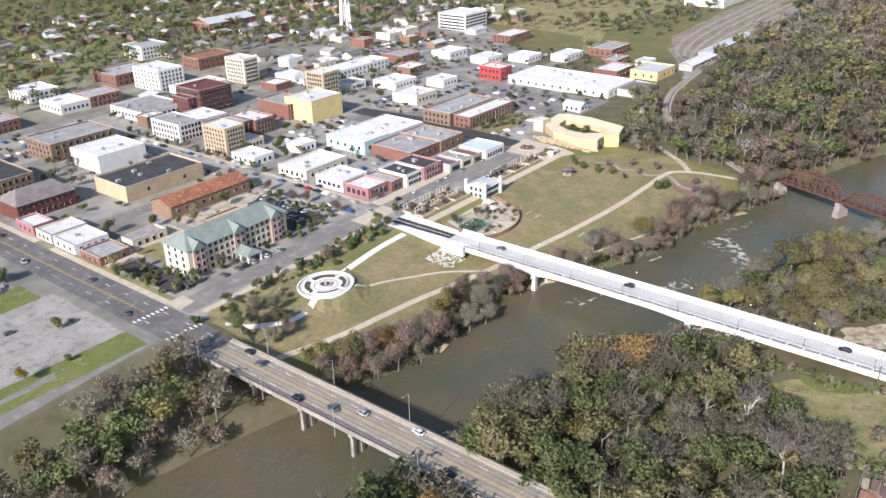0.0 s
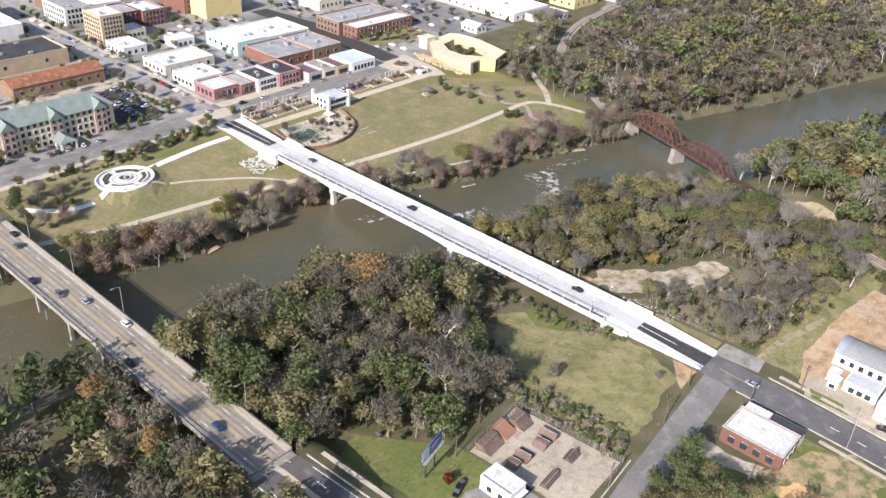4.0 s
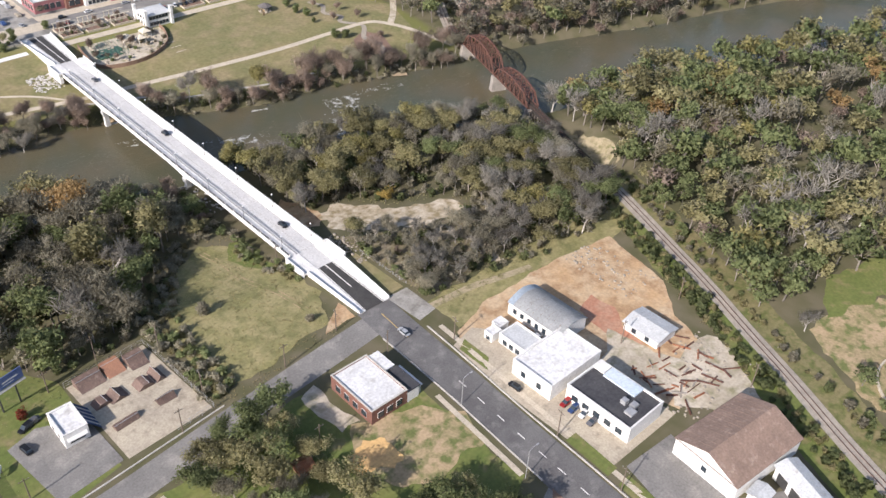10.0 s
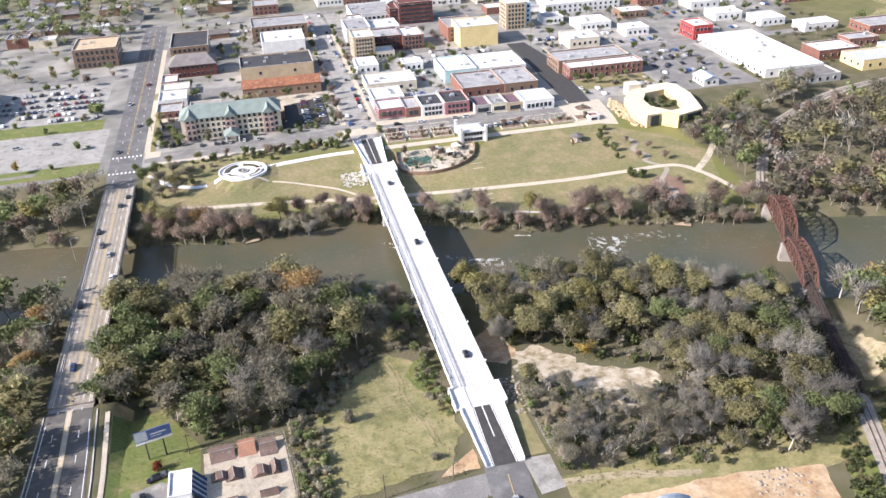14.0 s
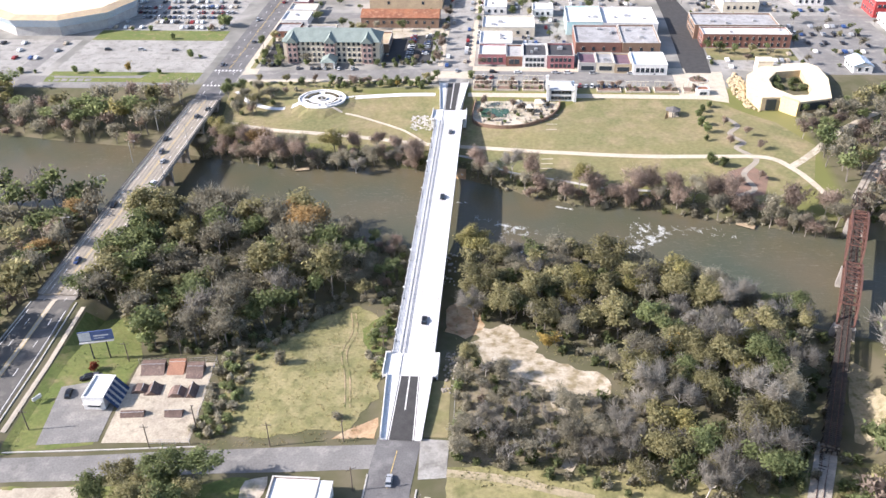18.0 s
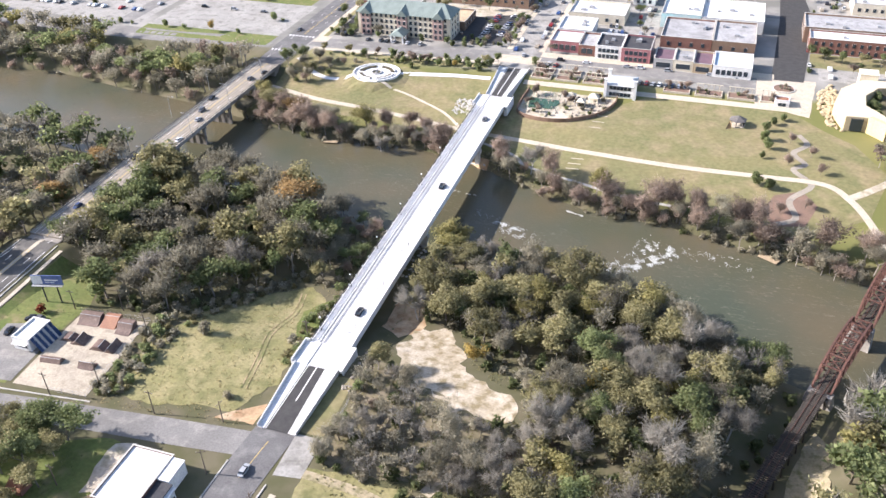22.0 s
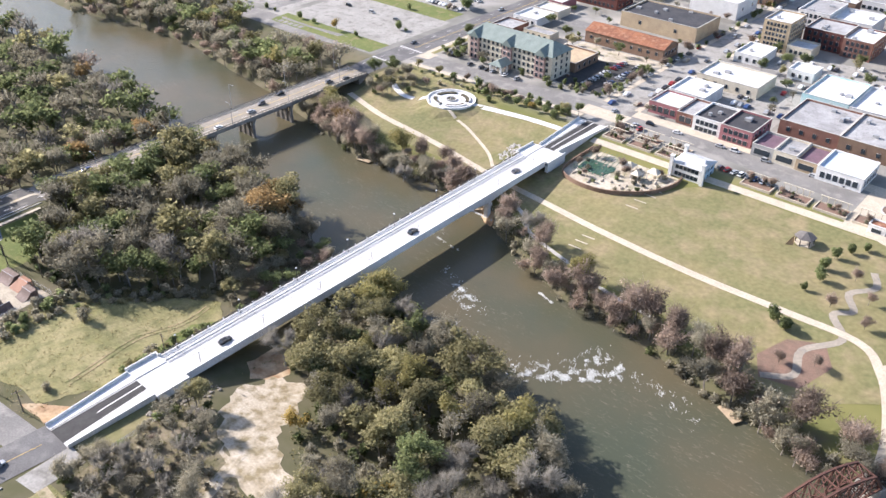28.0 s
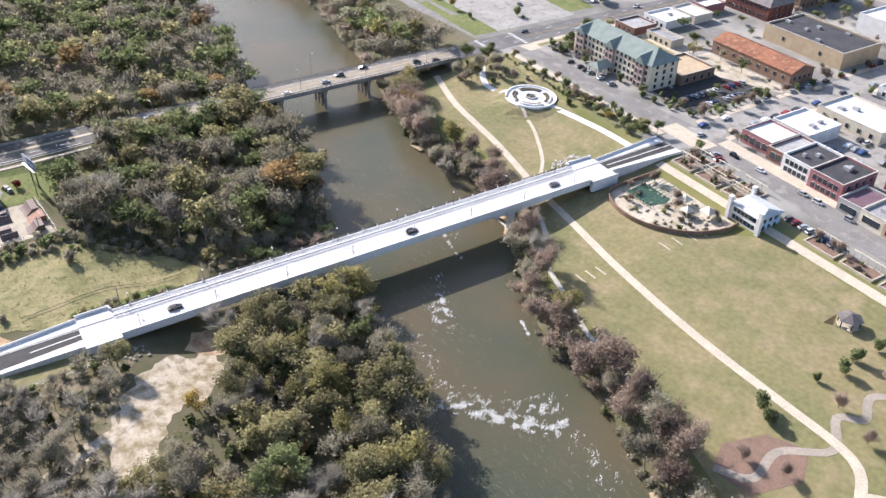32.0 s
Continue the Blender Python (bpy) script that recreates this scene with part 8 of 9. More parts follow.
gable(-79.4, -74.6, -69, -59.2, 3.0, 1.6, M_WALL_W, M_ROOF_SILVER, "white house wing with a grey metal roof", "y", "house", {"e": 3})
gable(-48.6, -45.4, -57, -53.6, 2.2, 1.0, M_BRICK, M_ROOF_RUST, "little rusty garden hut", "x", "hut")


def sign_board(x, y, rz):
    top = empty("sign", x, y, zl(x, y), rz)
    tagged(top, "low white roadside sign board", "sign")
    bm = bmesh.new()
    for k in (-0.9, 0.9):
        box(bm, k - 0.08, k + 0.08, -0.08, 0.08, -0.3, 1.1)
    part("post", bm, M_WOOD, top)
    bm = bmesh.new()
    box(bm, -1.3, 1.3, -0.1, 0.1, 1.104, 2.2)
    part("panel", bm, M_WALL_W, top)


sign_board(-96.5, -14, 60)


def ring():
    top = empty("riding_ring")
    tagged(top, "round dirt riding ring with a pale rail", "riding ring")
    cx, cy, r = 86, -142, 13
    z0 = zl(cx, cy)
    patch("ring_floor", [(cx + r * math.cos(a * math.tau / 28), cy + r * math.sin(a * math.tau / 28)) for a in range(28)], M_ASPH_OLD, 0.1, top)
    for rr_, w in ((r, 0.5), (r + 3, 0.5)):
        bm = bmesh.new()
        for a in range(36):
            p, q = a * math.tau / 36, (a + 1) * math.tau / 36
            beam(bm, (cx + rr_ * math.cos(p), cy + rr_ * math.sin(p), z0 + 0.5), (cx + rr_ * math.cos(q), cy + rr_ * math.sin(q), z0 + 0.5), w, 0.9)
        part("rim", bm, M_WALK, top)


ring()
# scrap and rubble on the dirt yard
rs = random.Random(17)
for _ in range(46):
    x, y = rs.uniform(33, 54), rs.uniform(-102, -84)
    z0 = zl(x, y)
    a = rs.uniform(0, 180)
    L_ = rs.uniform(1.5, 6)
    o = empty("scrap_beam", x, y, z0, a)
    tagged(o, "length of scrap steel lying on the dirt", "scrap", group="scrap on the dirt yard")
    bm = bmesh.new()
    w_ = rs.uniform(0.15, 0.5)
    box(bm, -L_ / 2, L_ / 2, -w_ / 2, w_ / 2, 0.02, 0.25)
    box(bm, -L_ / 2, L_ / 2, -w_ / 5, w_ / 5, 0.254, 0.45)
    part("bar", bm, rs.choice((M_ROOF_RUST, M_ROOF_RUST, M_STEEL_R, M_CONC_D, M_STEEL_R)), o)
bm = bmesh.new()
for _ in range(300):
    x, y = rs.choice(((rs.uniform(56, 70), rs.uniform(-66, -42)), (rs.uniform(9, 14), rs.uniform(-5, 14)), (rs.uniform(30, 60), rs.uniform(-105, -86))))
    r_ = rs.uniform(0.15, 0.55)
    bmesh.ops.create_icosphere(bm, subdivisions=1, radius=r_, matrix=Matrix.Translation((x, y, zl(x, y) + r_ * 0.3)) @ Matrix.Diagonal((1, rs.uniform(0.6, 1.3), 0.6, 1)))
tagged(part("rubble", bm, M_CONC_T), "tan rubble scattered on the ground", "rubble", kind="stuff")
bm = bmesh.new()
for _ in range(500):
    x, y = rs.choice(((rs.uniform(-7, 9), rs.uniform(50, 74)), (rs.uniform(-17, -6), rs.uniform(164, 176)), (rs.uniform(-4, 8), rs.uniform(124, 132))))
    r_ = rs.uniform(0.25, 0.7)
    bmesh.ops.create_icosphere(bm, subdivisions=1, radius=r_, matrix=Matrix.Translation((x, y, zl(x, y) + r_ * 0.2)) @ Matrix.Diagonal((1, rs.uniform(0.6, 1.3), 0.6, 1)))
tagged(part("riprap", bm, M_ROCK), "pale riprap stones at the bridge ends", "riprap", kind="stuff")

# ---- poles, lamps, cars and the park's things ----
def utility_pole(x, y, h=8.5, arm=0):
    top = empty("utility_pole", x, y, zl(x, y), arm)
    tagged(top, "weathered wooden utility pole with a cross-arm", "utility pole", group="poles along the streets")
    bm = bmesh.new()
    tube(bm, (0, 0, -0.6), (0, 0, h), 0.17, 0.11, 7)
    part("pole", bm, M_POLE, top)
    bm = bmesh.new()
    box(bm, -1.1, 1.1, -0.06, 0.06, h - 0.9, h - 0.76)
    part("cross_arm", bm, M_POLE, top)
    bm = bmesh.new()
    for k in (-1, -0.4, 0.4, 1):
        tube(bm, (k, 0, h - 0.758), (k, 0, h - 0.55), 0.05, 0.03, 5)
    part("insulator", bm, M_STEEL_G, top)
    return top


for x, y, h, a in ((-65.5, 7.6, 8, 5), (-52.1, 0.3, 8, 80), (-51.9, -21.1, 8, 85), (-79, 3.7, 7, 5), (-61.3, -28.4, 8, 0), (-31.8, -26.2, 8, 0), (-14, -23.6, 7, 80), (-9.3, -39, 8, 30), (-40, -52, 7, 0), (7.1, -46.5, 8, 80), (2.9, -85.9, 9, 80), (1.5, -105.4, 8, 80), (-2, -128.8, 9, 80), (-14.5, -126.2, 9, 80), (-5, -146, 9, 80), (-22.3, -109.5, 8, 30), (40, -76, 8, 0), (67, -75.7, 8, 60), (52, -107.5, 8, 60), (38, -146, 8, 60), (-94.2, -24, 7, 0), (-8.6, 12, 7, 0), (14, 4, 6, 0)):
    utility_pole(x, y, h, a)


def arm_lamp(x, y, z, rz, h=9, group="lamps on the tan bridge"):
    top = empty("street_lamp", x, y, z, rz)
    tagged(top, "tall grey street lamp with a curved arm", "street lamp", group=group)
    bm = bmesh.new()
    tube(bm, (0, 0, -0.2), (0, 0, h), 0.11, 0.07, 6)
    part("pole", bm, M_STEEL_G, top)
    bm = bmesh.new()
    beam(bm, (0, 0, h - 0.1), (1.2, 0, h + 0.35), 0.08)
    beam(bm, (1.2, 0, h + 0.35), (2.4, 0, h + 0.4), 0.08)
    part("arm", bm, M_STEEL_G, top)
    bm = bmesh.new()
    box(bm, 2.1, 2.9, -0.15, 0.15, h + 0.25, h + 0.4)
    part("lamp_head", bm, M_STEEL_G, top)
    return top


_a = arm_lamp(-105.6, 50, 0.2, 180)
for _i in range(5):
    for _x, _r in ((-105.6, 180), (-122.4, 0)):
        if (_i, _x) != (0, -105.6):
            copy_thing(_a, pose(_x, 50 + 29 * _i + (12 if _r == 0 else 0), 0.2, 0, 0, _r))
for _x, _y, _r in ((-10, -89, 0), (-5.6, -64, 0), (-7, -118, 0)):
    copy_thing(_a, pose(_x - 1.4, _y, zl(_x, _y), 0, 0, _r))

CAR_PAINT = [mat(n, c, tuple(v * 0.85 for v in c), 0.5, 4, 0.3, 0.2, spec=0.5) for n, c in (("black_car_paint", (0.015, 0.015, 0.017)), ("white_car_paint", (0.75, 0.75, 0.74)), ("silver_car_paint", (0.42, 0.43, 0.44)), ("red_car_paint", (0.28, 0.02, 0.02)), ("blue_car_paint", (0.03, 0.06, 0.16)), ("grey_car_paint", (0.12, 0.12, 0.13)))]
CAR_WORD = ("black", "white", "silver", "dark red", "dark blue", "dark grey")
CAR = {}


def loft(bm, rings, mi=0):
    vs = [[bm.verts.new(p) for p in r] for r in rings]
    n = len(vs[0])
    for a, b in zip(vs, vs[1:]):
        for i in range(n):
            j = (i + 1) % n
            bm.faces.new((a[i], a[j], b[j], b[i])).material_index = mi
    bm.faces.new(vs[0][::-1]).material_index = mi
    bm.faces.new(vs[-1]).material_index = mi


def car_meshes(paint, tall):
    key = (paint, tall)
    if key in CAR:
        return CAR[key]
    bm = bmesh.new()
    st = ((-2.25, 0.62, 0.45, 0.72), (-2.1, 0.82, 0.3, 0.86), (-1.2, 0.88, 0.26, 0.92), (1.0, 0.88, 0.26, 0.9), (1.9, 0.82, 0.28, 0.8), (2.25, 0.6, 0.42, 0.62))
    loft(bm, [[(x, -w, z0), (x, w, z0), (x, w * 1.0, (z0 + z1) / 2), (x, w * 0.92, z1), (x, -w * 0.92, z1), (x, -w, (z0 + z1) / 2)] for x, w, z0, z1 in st])
    bmesh.ops.recalc_face_normals(bm, faces=bm.faces)
    body = mesh_of(bm, "body", CAR_PAINT[paint])
    bm = bmesh.new()
    hh = 1.72 if tall else 1.42
    x0 = -2.05 if tall else -1.75
    loft(bm, [[(x0 - 0.0, -0.78, 0.88), (x0, 0.78, 0.88), (x0 + 0.02, 0.78, 0.9), (x0 + 0.02, -0.78, 0.9)], [(x0 + 0.45, -0.66, hh - 0.05), (x0 + 0.45, 0.66, hh - 0.05), (x0 + 0.46, 0.64, hh - 0.04), (x0 + 0.46, -0.64, hh - 0.04)]])
    bm.free()
    bm = bmesh.new()
    lo = [bm.verts.new(c) for c in ((x0, -0.8, 0.88), (1.15, -0.8, 0.88), (1.15, 0.8, 0.88), (x0, 0.8, 0.88))]
    hi = [bm.verts.new(c) for c in ((x0 + 0.45, -0.64, hh - 0.06), (0.35, -0.64, hh - 0.06), (0.35, 0.64, hh - 0.06), (x0 + 0.45, 0.64, hh - 0.06))]
    for i in range(4):
        j = (i + 1) % 4
        bm.faces.new((lo[i], lo[j], hi[j], hi[i]))
    bm.faces.new(hi)
    glass = mesh_of(bm, "glazing", M_GLASS)
    bm = bmesh.new()
    box(bm, x0 + 0.4, 0.42, -0.66, 0.66, hh - 0.055, hh)
    roof = mesh_of(bm, "roof", CAR_PAINT[paint])
    bm = bmesh.new()
    tube(bm, (0, -0.1, 0), (0, 0.1, 0), 0.32, 0.32, 10)
    bm.faces.new([bm.verts.new((0.32 * math.cos(k * math.tau / 10), -0.1, 0.32 * math.sin(k * math.tau / 10))) for k in range(10)])
    wheel = mesh_of(bm, "wheel", M_RUBBER)
    CAR[key] = (body, glass, roof, wheel)
    return CAR[key]


def car(x, y, rz, paint, tall=False, z=None, group=""):
    body, glass, roof, wheel = car_meshes(paint, tall)
    top = empty("car", x, y, (zl(x, y) + 0.1) if z is None else z, rz)
    tagged(top, ("%s %s standing on the paving" if z is None else "%s %s on the bridge deck") % (CAR_WORD[paint], "sport utility car" if tall else "saloon car"), "car", group=group)
    top.scale = (0.87, 0.87, 0.87)
    share("body", body, top)
    share("glazing", glass, top)
    share("roof", roof, top)
    for wx in (-1.4, 1.4):
        for wy in (-0.8, 0.8):
            share("wheel", wheel, top, pose(wx, wy, 0.32))


for x, y, r, p, tl in ((2.0, 97, 90, 0, True), (1.6, 152, 90, 5, False), (1.8, 24, 90, 0, False)):
    car(x, y, r, p, tl, 0.01)
for x, y, r, p, tl in ((-108, 172, 90, 0, 0), (-110.6, 164, 90, 5, 1), (-116.4, 141, 270, 0, 0), (-114, 129, 270, 5, 1), (-110.6, 121, 90, 2, 0), (-108, 103, 90, 1, 0), (-116.4, 86, 270, 0, 1), (-114, 50, 270, 4, 0)):
    car(x, y, r, p, bool(tl), 0.02)
rc = random.Random(31)
for x, y, r in ((-115.2, -20, 270), (-105.5, -60, 90), (-87.4, -4.4, 200), (-89.8, -10.6, 100), (-85.6, -3.6, 190), (17, -51.4, 90), (7, -68.6, 95), (13, -85.8, 180), (12.6, -88.6, 180), (12.4, -80.5, 180), (12.4, -83, 180), (-7.4, -139, 262), (-91, -49, 160), (24, -60, 90), (-1.2, -36, 90)):
    car(x, y, r, rc.randint(0, 5), rc.random() < 0.4)
# parked cars in the town
spots = [(-25 + dx, 238 + 3.0 * k, 180) for k in range(12) for dx in (0, 8) if rc.random() < 0.6]
spots += [(9.3, 262 + 5.2 * k, 90) for k in range(18) if rc.random() < 0.55] + [(-8.6, 262 + 5.2 * k, 90) for k in range(18) if rc.random() < 0.5]
spots += [(56 + 2.7 * k, 203.5, 80) for k in range(8)] + [(18 + 6 * k, 219.8, 3) for k in range(14) if rc.random() < 0.6]
spots += [(-95 + 2.8 * k, 227.5, 90) for k in range(3)] + [(-78 + 3.4 * k, 222.5, 90) for k in range(12) if rc.random() < 0.5]
spots += [(-196 + 2.9 * k, 300 + 9 * j, 90) for j in range(3) for k in range(22) if rc.random() < 0.75]
spots += [(30 + 2.9 * k, 254 + 16 * j, 90) for j in range(2) for k in range(7) if rc.random() < 0.35]
spots += [(-190 + 6 * k, 246, 0) for k in range(8) if rc.random() < 0.4] + [(122 + 2.5, 230 + 6 * k, 90) for k in range(9) if rc.random() < 0.5]
spots += [(134 + 2.9 * k, 310 + 14 * j, 90) for j in range(3) for k in range(8) if rc.random() < 0.5] + [(176 + 2.9 * k, 262 + 18 * j, 90) for j in range(2) for k in range(12) if rc.random() < 0.3]
spots += [(13.8, 214.8, 70), (17.4, 213.1, 70), (0.4, 221.4, 90), (2.6, 300, 90), (-2.6, 340, 270), (2.6, 361, 90), (-117, 226, 270), (-110, 260, 90), (-117, 296, 270), (-109.6, 330, 90)]
for x, y, r in spots:
    car(x, y, r + rc.uniform(-3, 3), rc.choice((0, 1, 1, 2, 2, 3, 4, 5, 5)), rc.random() < 0.45)


M_HEDGE = mat("clipped_dark_planting", (0.06, 0.065, 0.04), (0.12, 0.09, 0.06), 1.5, 6.0, 0.95, bump=0.2)
# --- the round fountain plaza ---
def fountain():
    cx, cy = -59.5, 187.6
    z0 = zl(cx, cy) + 0.25
    top = empty("fountain_plaza")
    tagged(top, "round white plaza with concentric fountain rings", "fountain")

    def annulus(name, r0, r1, za, zb, m, a0=0.0, a1=math.tau, n=40):
        bm = bmesh.new()
        prev = None
        for k in range(n + 1):
            a = a0 + (a1 - a0) * k / n
            c = [bm.verts.new((cx + r * math.cos(a), cy + r * 0.92 * math.sin(a), z)) for r, z in ((r0, za), (r1, za), (r1, zb), (r0, zb))]
            if prev:
                for i in range(4):
                    j = (i + 1) % 4
                    bm.faces.new((prev[i], prev[j], c[j], c[i]))
            prev = c
        bmesh.ops.recalc_face_normals(bm, faces=bm.faces)
        part(name, bm, m, top)

    annulus("paving", 0.05, 10.8, z0 - 2, z0, M_CONC_W)
    for k in range(4):
        a = 0.35 + k * math.pi / 2
        annulus("planting_ring", 6.4, 8.0, z0 + 0.004, z0 + 0.45, M_HEDGE, a, a + 1.2, 14)
        annulus("low_wall", 8.02, 8.5, z0 + 0.004, z0 + 0.7, M_CONC_W, a - 0.03, a + 1.23, 14)
    annulus("paving_band", 4.2, 4.7, z0 + 0.004, z0 + 0.02, M_WALL_G)
    annulus("outer_kerb", 10.3, 10.9, z0 + 0.004, z0 + 0.6, M_CONC_W, -1.2, 4.2)
    annulus("outer_band", 9.0, 9.4, z0 + 0.004, z0 + 0.02, M_WALL_G)
    annulus("basin", 2.0, 2.5, z0 + 0.004, z0 + 0.6, M_WALL_G)
    annulus("basin_water", 0.05, 1.98, z0 + 0.01, z0 + 0.3, M_WATER)
    bm = bmesh.new()
    tube(bm, (cx, cy, z0 + 0.3), (cx, cy, z0 + 1.4), 0.5, 0.2, 8)
    part("spout", bm, M_WALL_G, top)


fountain()


# --- walled garden enclosure with rocks and a green pond house ---
def garden():
    rr = random.Random(41)
    top = empty("garden_wall")
    tagged(top, "curved brown wall round a rock garden enclosure", "wall")
    pts = curve_pts([(11, 189), (10, 178), (11, 168.5), (20, 164), (32, 164.5), (43, 172), (48, 183), (48.5, 189)], 5)
    for a, b in zip(pts, pts[1:]):
        bm = bmesh.new()
        za, zb = zl(*a), zl(*b)
        beam(bm, (*a, za + 0.6), (*b, zb + 0.6), 0.4, 2.0)
        part("wall_section", bm, M_BRICK_B, top)
    patch("bed_garden", pts, M_DIRT_P, 0.1, None, "bare brown garden floor", "planting bed")
    bm = bmesh.new()
    for _ in range(70):
        x, y = rr.uniform(14, 46), rr.uniform(167, 188)
        if not inside(x, y, pts):
            continue
        r_ = rr.uniform(0.3, 0.9)
        bmesh.ops.create_icosphere(bm, subdivisions=1, radius=r_, matrix=Matrix.Translation((x, y, zl(x, y) + 0.2)) @ Matrix.Diagonal((1, rr.uniform(0.6, 1.3), 0.8, 1)))
    tagged(part("rocks", bm, M_CONC_T), "tan rocks in the enclosure", "rocks", kind="stuff")
    net = empty("aviary")
    tagged(net, "low green netted aviary over a pond", "aviary")
    bm = bmesh.new()
    for k in range(9):
        x = 13 + 1.6 * k
        beam(bm, (x, 173, zl(x, 173) + 0.2), (x, 187, zl(x, 187) + 2.6), 0.1)
        beam(bm, (x, 173, zl(x, 173) - 0.2), (x, 173, zl(x, 173) + 2.2), 0.12)
    part("frame", bm, mat("green_steel", (0.05, 0.12, 0.085), (0.08, 0.16, 0.11), 0.5, 4, 0.6), net)
    bm = bmesh.new()
    prism(bm, [(14, 174), (24, 174), (26, 180), (24, 186), (15, 186), (13, 180)], zl(19, 180) - 1, zl(19, 180) + 0.25)
    part("pond", bm, mat("green_pond", (0.04, 0.085, 0.055), (0.06, 0.11, 0.07), 0.4, 3, 0.2), net, "dark green pond")
    for x, y, s in ((30, 184, 4.2), (35, 180, 3.6), (39.5, 185, 4.4)):
        tt = empty("tent_roof", x, y, zl(x, y))
        tagged(tt, "white pyramid canopy on posts", "canopy", group="canopies in the garden")
        bm = bmesh.new()
        for i, j in ((-1, -1), (1, -1), (1, 1), (-1, 1)):
            tube(bm, (i * s / 2.3, j * s / 2.3, -0.4), (i * s / 2.3, j * s / 2.3, 2.4), 0.08, 0.08, 5)
        part("post", bm, M_WALL_W, tt)
        bm = bmesh.new()
        v = [bm.verts.new((i * s / 2, j * s / 2, 2.404)) for i, j in ((-1, -1), (1, -1), (1, 1), (-1, 1))]
        p = bm.verts.new((0, 0, 3.9))
        for i in range(4):
            bm.faces.new((v[i], v[(i + 1) % 4], p))
        bm.faces.new(v[::-1])
        part("canopy", bm, M_WALL_C, tt)
    for _ in range(26):
        x, y = rr.uniform(12, 47), rr.uniform(166, 188)
        if inside(x, y, pts):
            tree(x, y, rr.choice(("brush", "brown", "shrub", "brush")), rr.uniform(0.4, 0.7), rr)
    # raised beds along the street
    for k, (x0, x1) in enumerate(((9, 18), (20, 30), (32, 42), (66, 77), (79, 90), (92, 103), (105, 116))):
        for y0, y1 in (((198, 203), (204.5, 209.5)) if x0 < 45 else ((197, 203.5),)):
            yy0, yy1 = y0 + (0.6 if x0 > 45 else 0), y1
            bed = empty("planting_bed")
            tagged(bed, "rectangular mulched bed inside a pale low wall", "planting bed", group="beds along the riverside street")
            z0 = zl((x0 + x1) / 2, (y0 + y1) / 2)
            for r_ in ((x0, x1, yy0, yy0 + 0.4), (x0, x1, yy1 - 0.4, yy1), (x0, x0 + 0.4, yy0 + 0.4, yy1 - 0.4), (x1 - 0.4, x1, yy0 + 0.4, yy1 - 0.4)):
                bm = bmesh.new()
                box(bm, *r_, z0 - 1, z0 + 0.6)
                part("low_wall", bm, M_WALK, bed)
            bm = bmesh.new()
            box(bm, x0 + 0.41, x1 - 0.41, yy0 + 0.41, yy1 - 0.41, z0 - 1, z0 + 0.3)
            part("mulch", bm, M_BED, bed)
            for _ in range(5):
                tree(rr.uniform(x0 + 1, x1 - 1), rr.uniform(yy0 + 1, yy1 - 1), rr.choice(("brush", "shrub", "brown")), rr.uniform(0.3, 0.5), rr, z0 + 0.3)
            bm = bmesh.new()
            for q in range(int((x1 - x0) / 2.2)):
                x = x0 + 0.6 + 2.2 * q
                box(bm, x, x + 0.22, yy1 - 0.3, yy1 - 0.08, z0 + 0.604, z0 + 2.9)
            box(bm, x0 + 0.2, x1 - 0.2, yy1 - 0.36, yy1 - 0.02, z0 + 2.904, z0 + 3.1)
            part("pergola", bm, M_WALL_C, bed, "pale pergola posts and beam")


garden()


def planter_circle(x, y, r):
    z0 = zl(x, y)
    top = empty("planter", x, y, z0)
    tagged(top, "round kerbed traffic planter with brown shrubs", "planter")
    for name, r0, r1, h, m in (("kerb", r - 0.5, r, 0.35, M_KERB), ("soil", 0.05, r - 0.52, 0.25, M_BED)):
        bm = bmesh.new()
        prev = None
        for k in range(29):
            a = math.tau * k / 28
            c = [bm.verts.new((q * math.cos(a), q * math.sin(a), h2)) for q, h2 in ((r0, -0.5), (r1, -0.5), (r1, h), (r0, h))]
            if prev:
                for i in range(4):
                    bm.faces.new((prev[i], prev[(i + 1) % 4], c[(i + 1) % 4], c[i]))
            prev = c
        bmesh.ops.recalc_face_normals(bm, faces=bm.faces)
        part(name, bm, m, top)
    rr = random.Random(8)
    for _ in range(7):
        a, q = rr.uniform(0, math.tau), rr.uniform(0, r - 1.5)
        tree(x + q * math.cos(a), y + q * math.sin(a), "brush", rr.uniform(0.3, 0.5), rr, z0 + 0.2)


planter_circle(114.1, 213.2, 4.6)
building(110.5, 116, 195.8, 200.2, 2.8, M_WALL_W, M_ROOF_RUST, "small white kiosk with a dull red roof", 1, {"s": 2}, 0.2, name="kiosk")


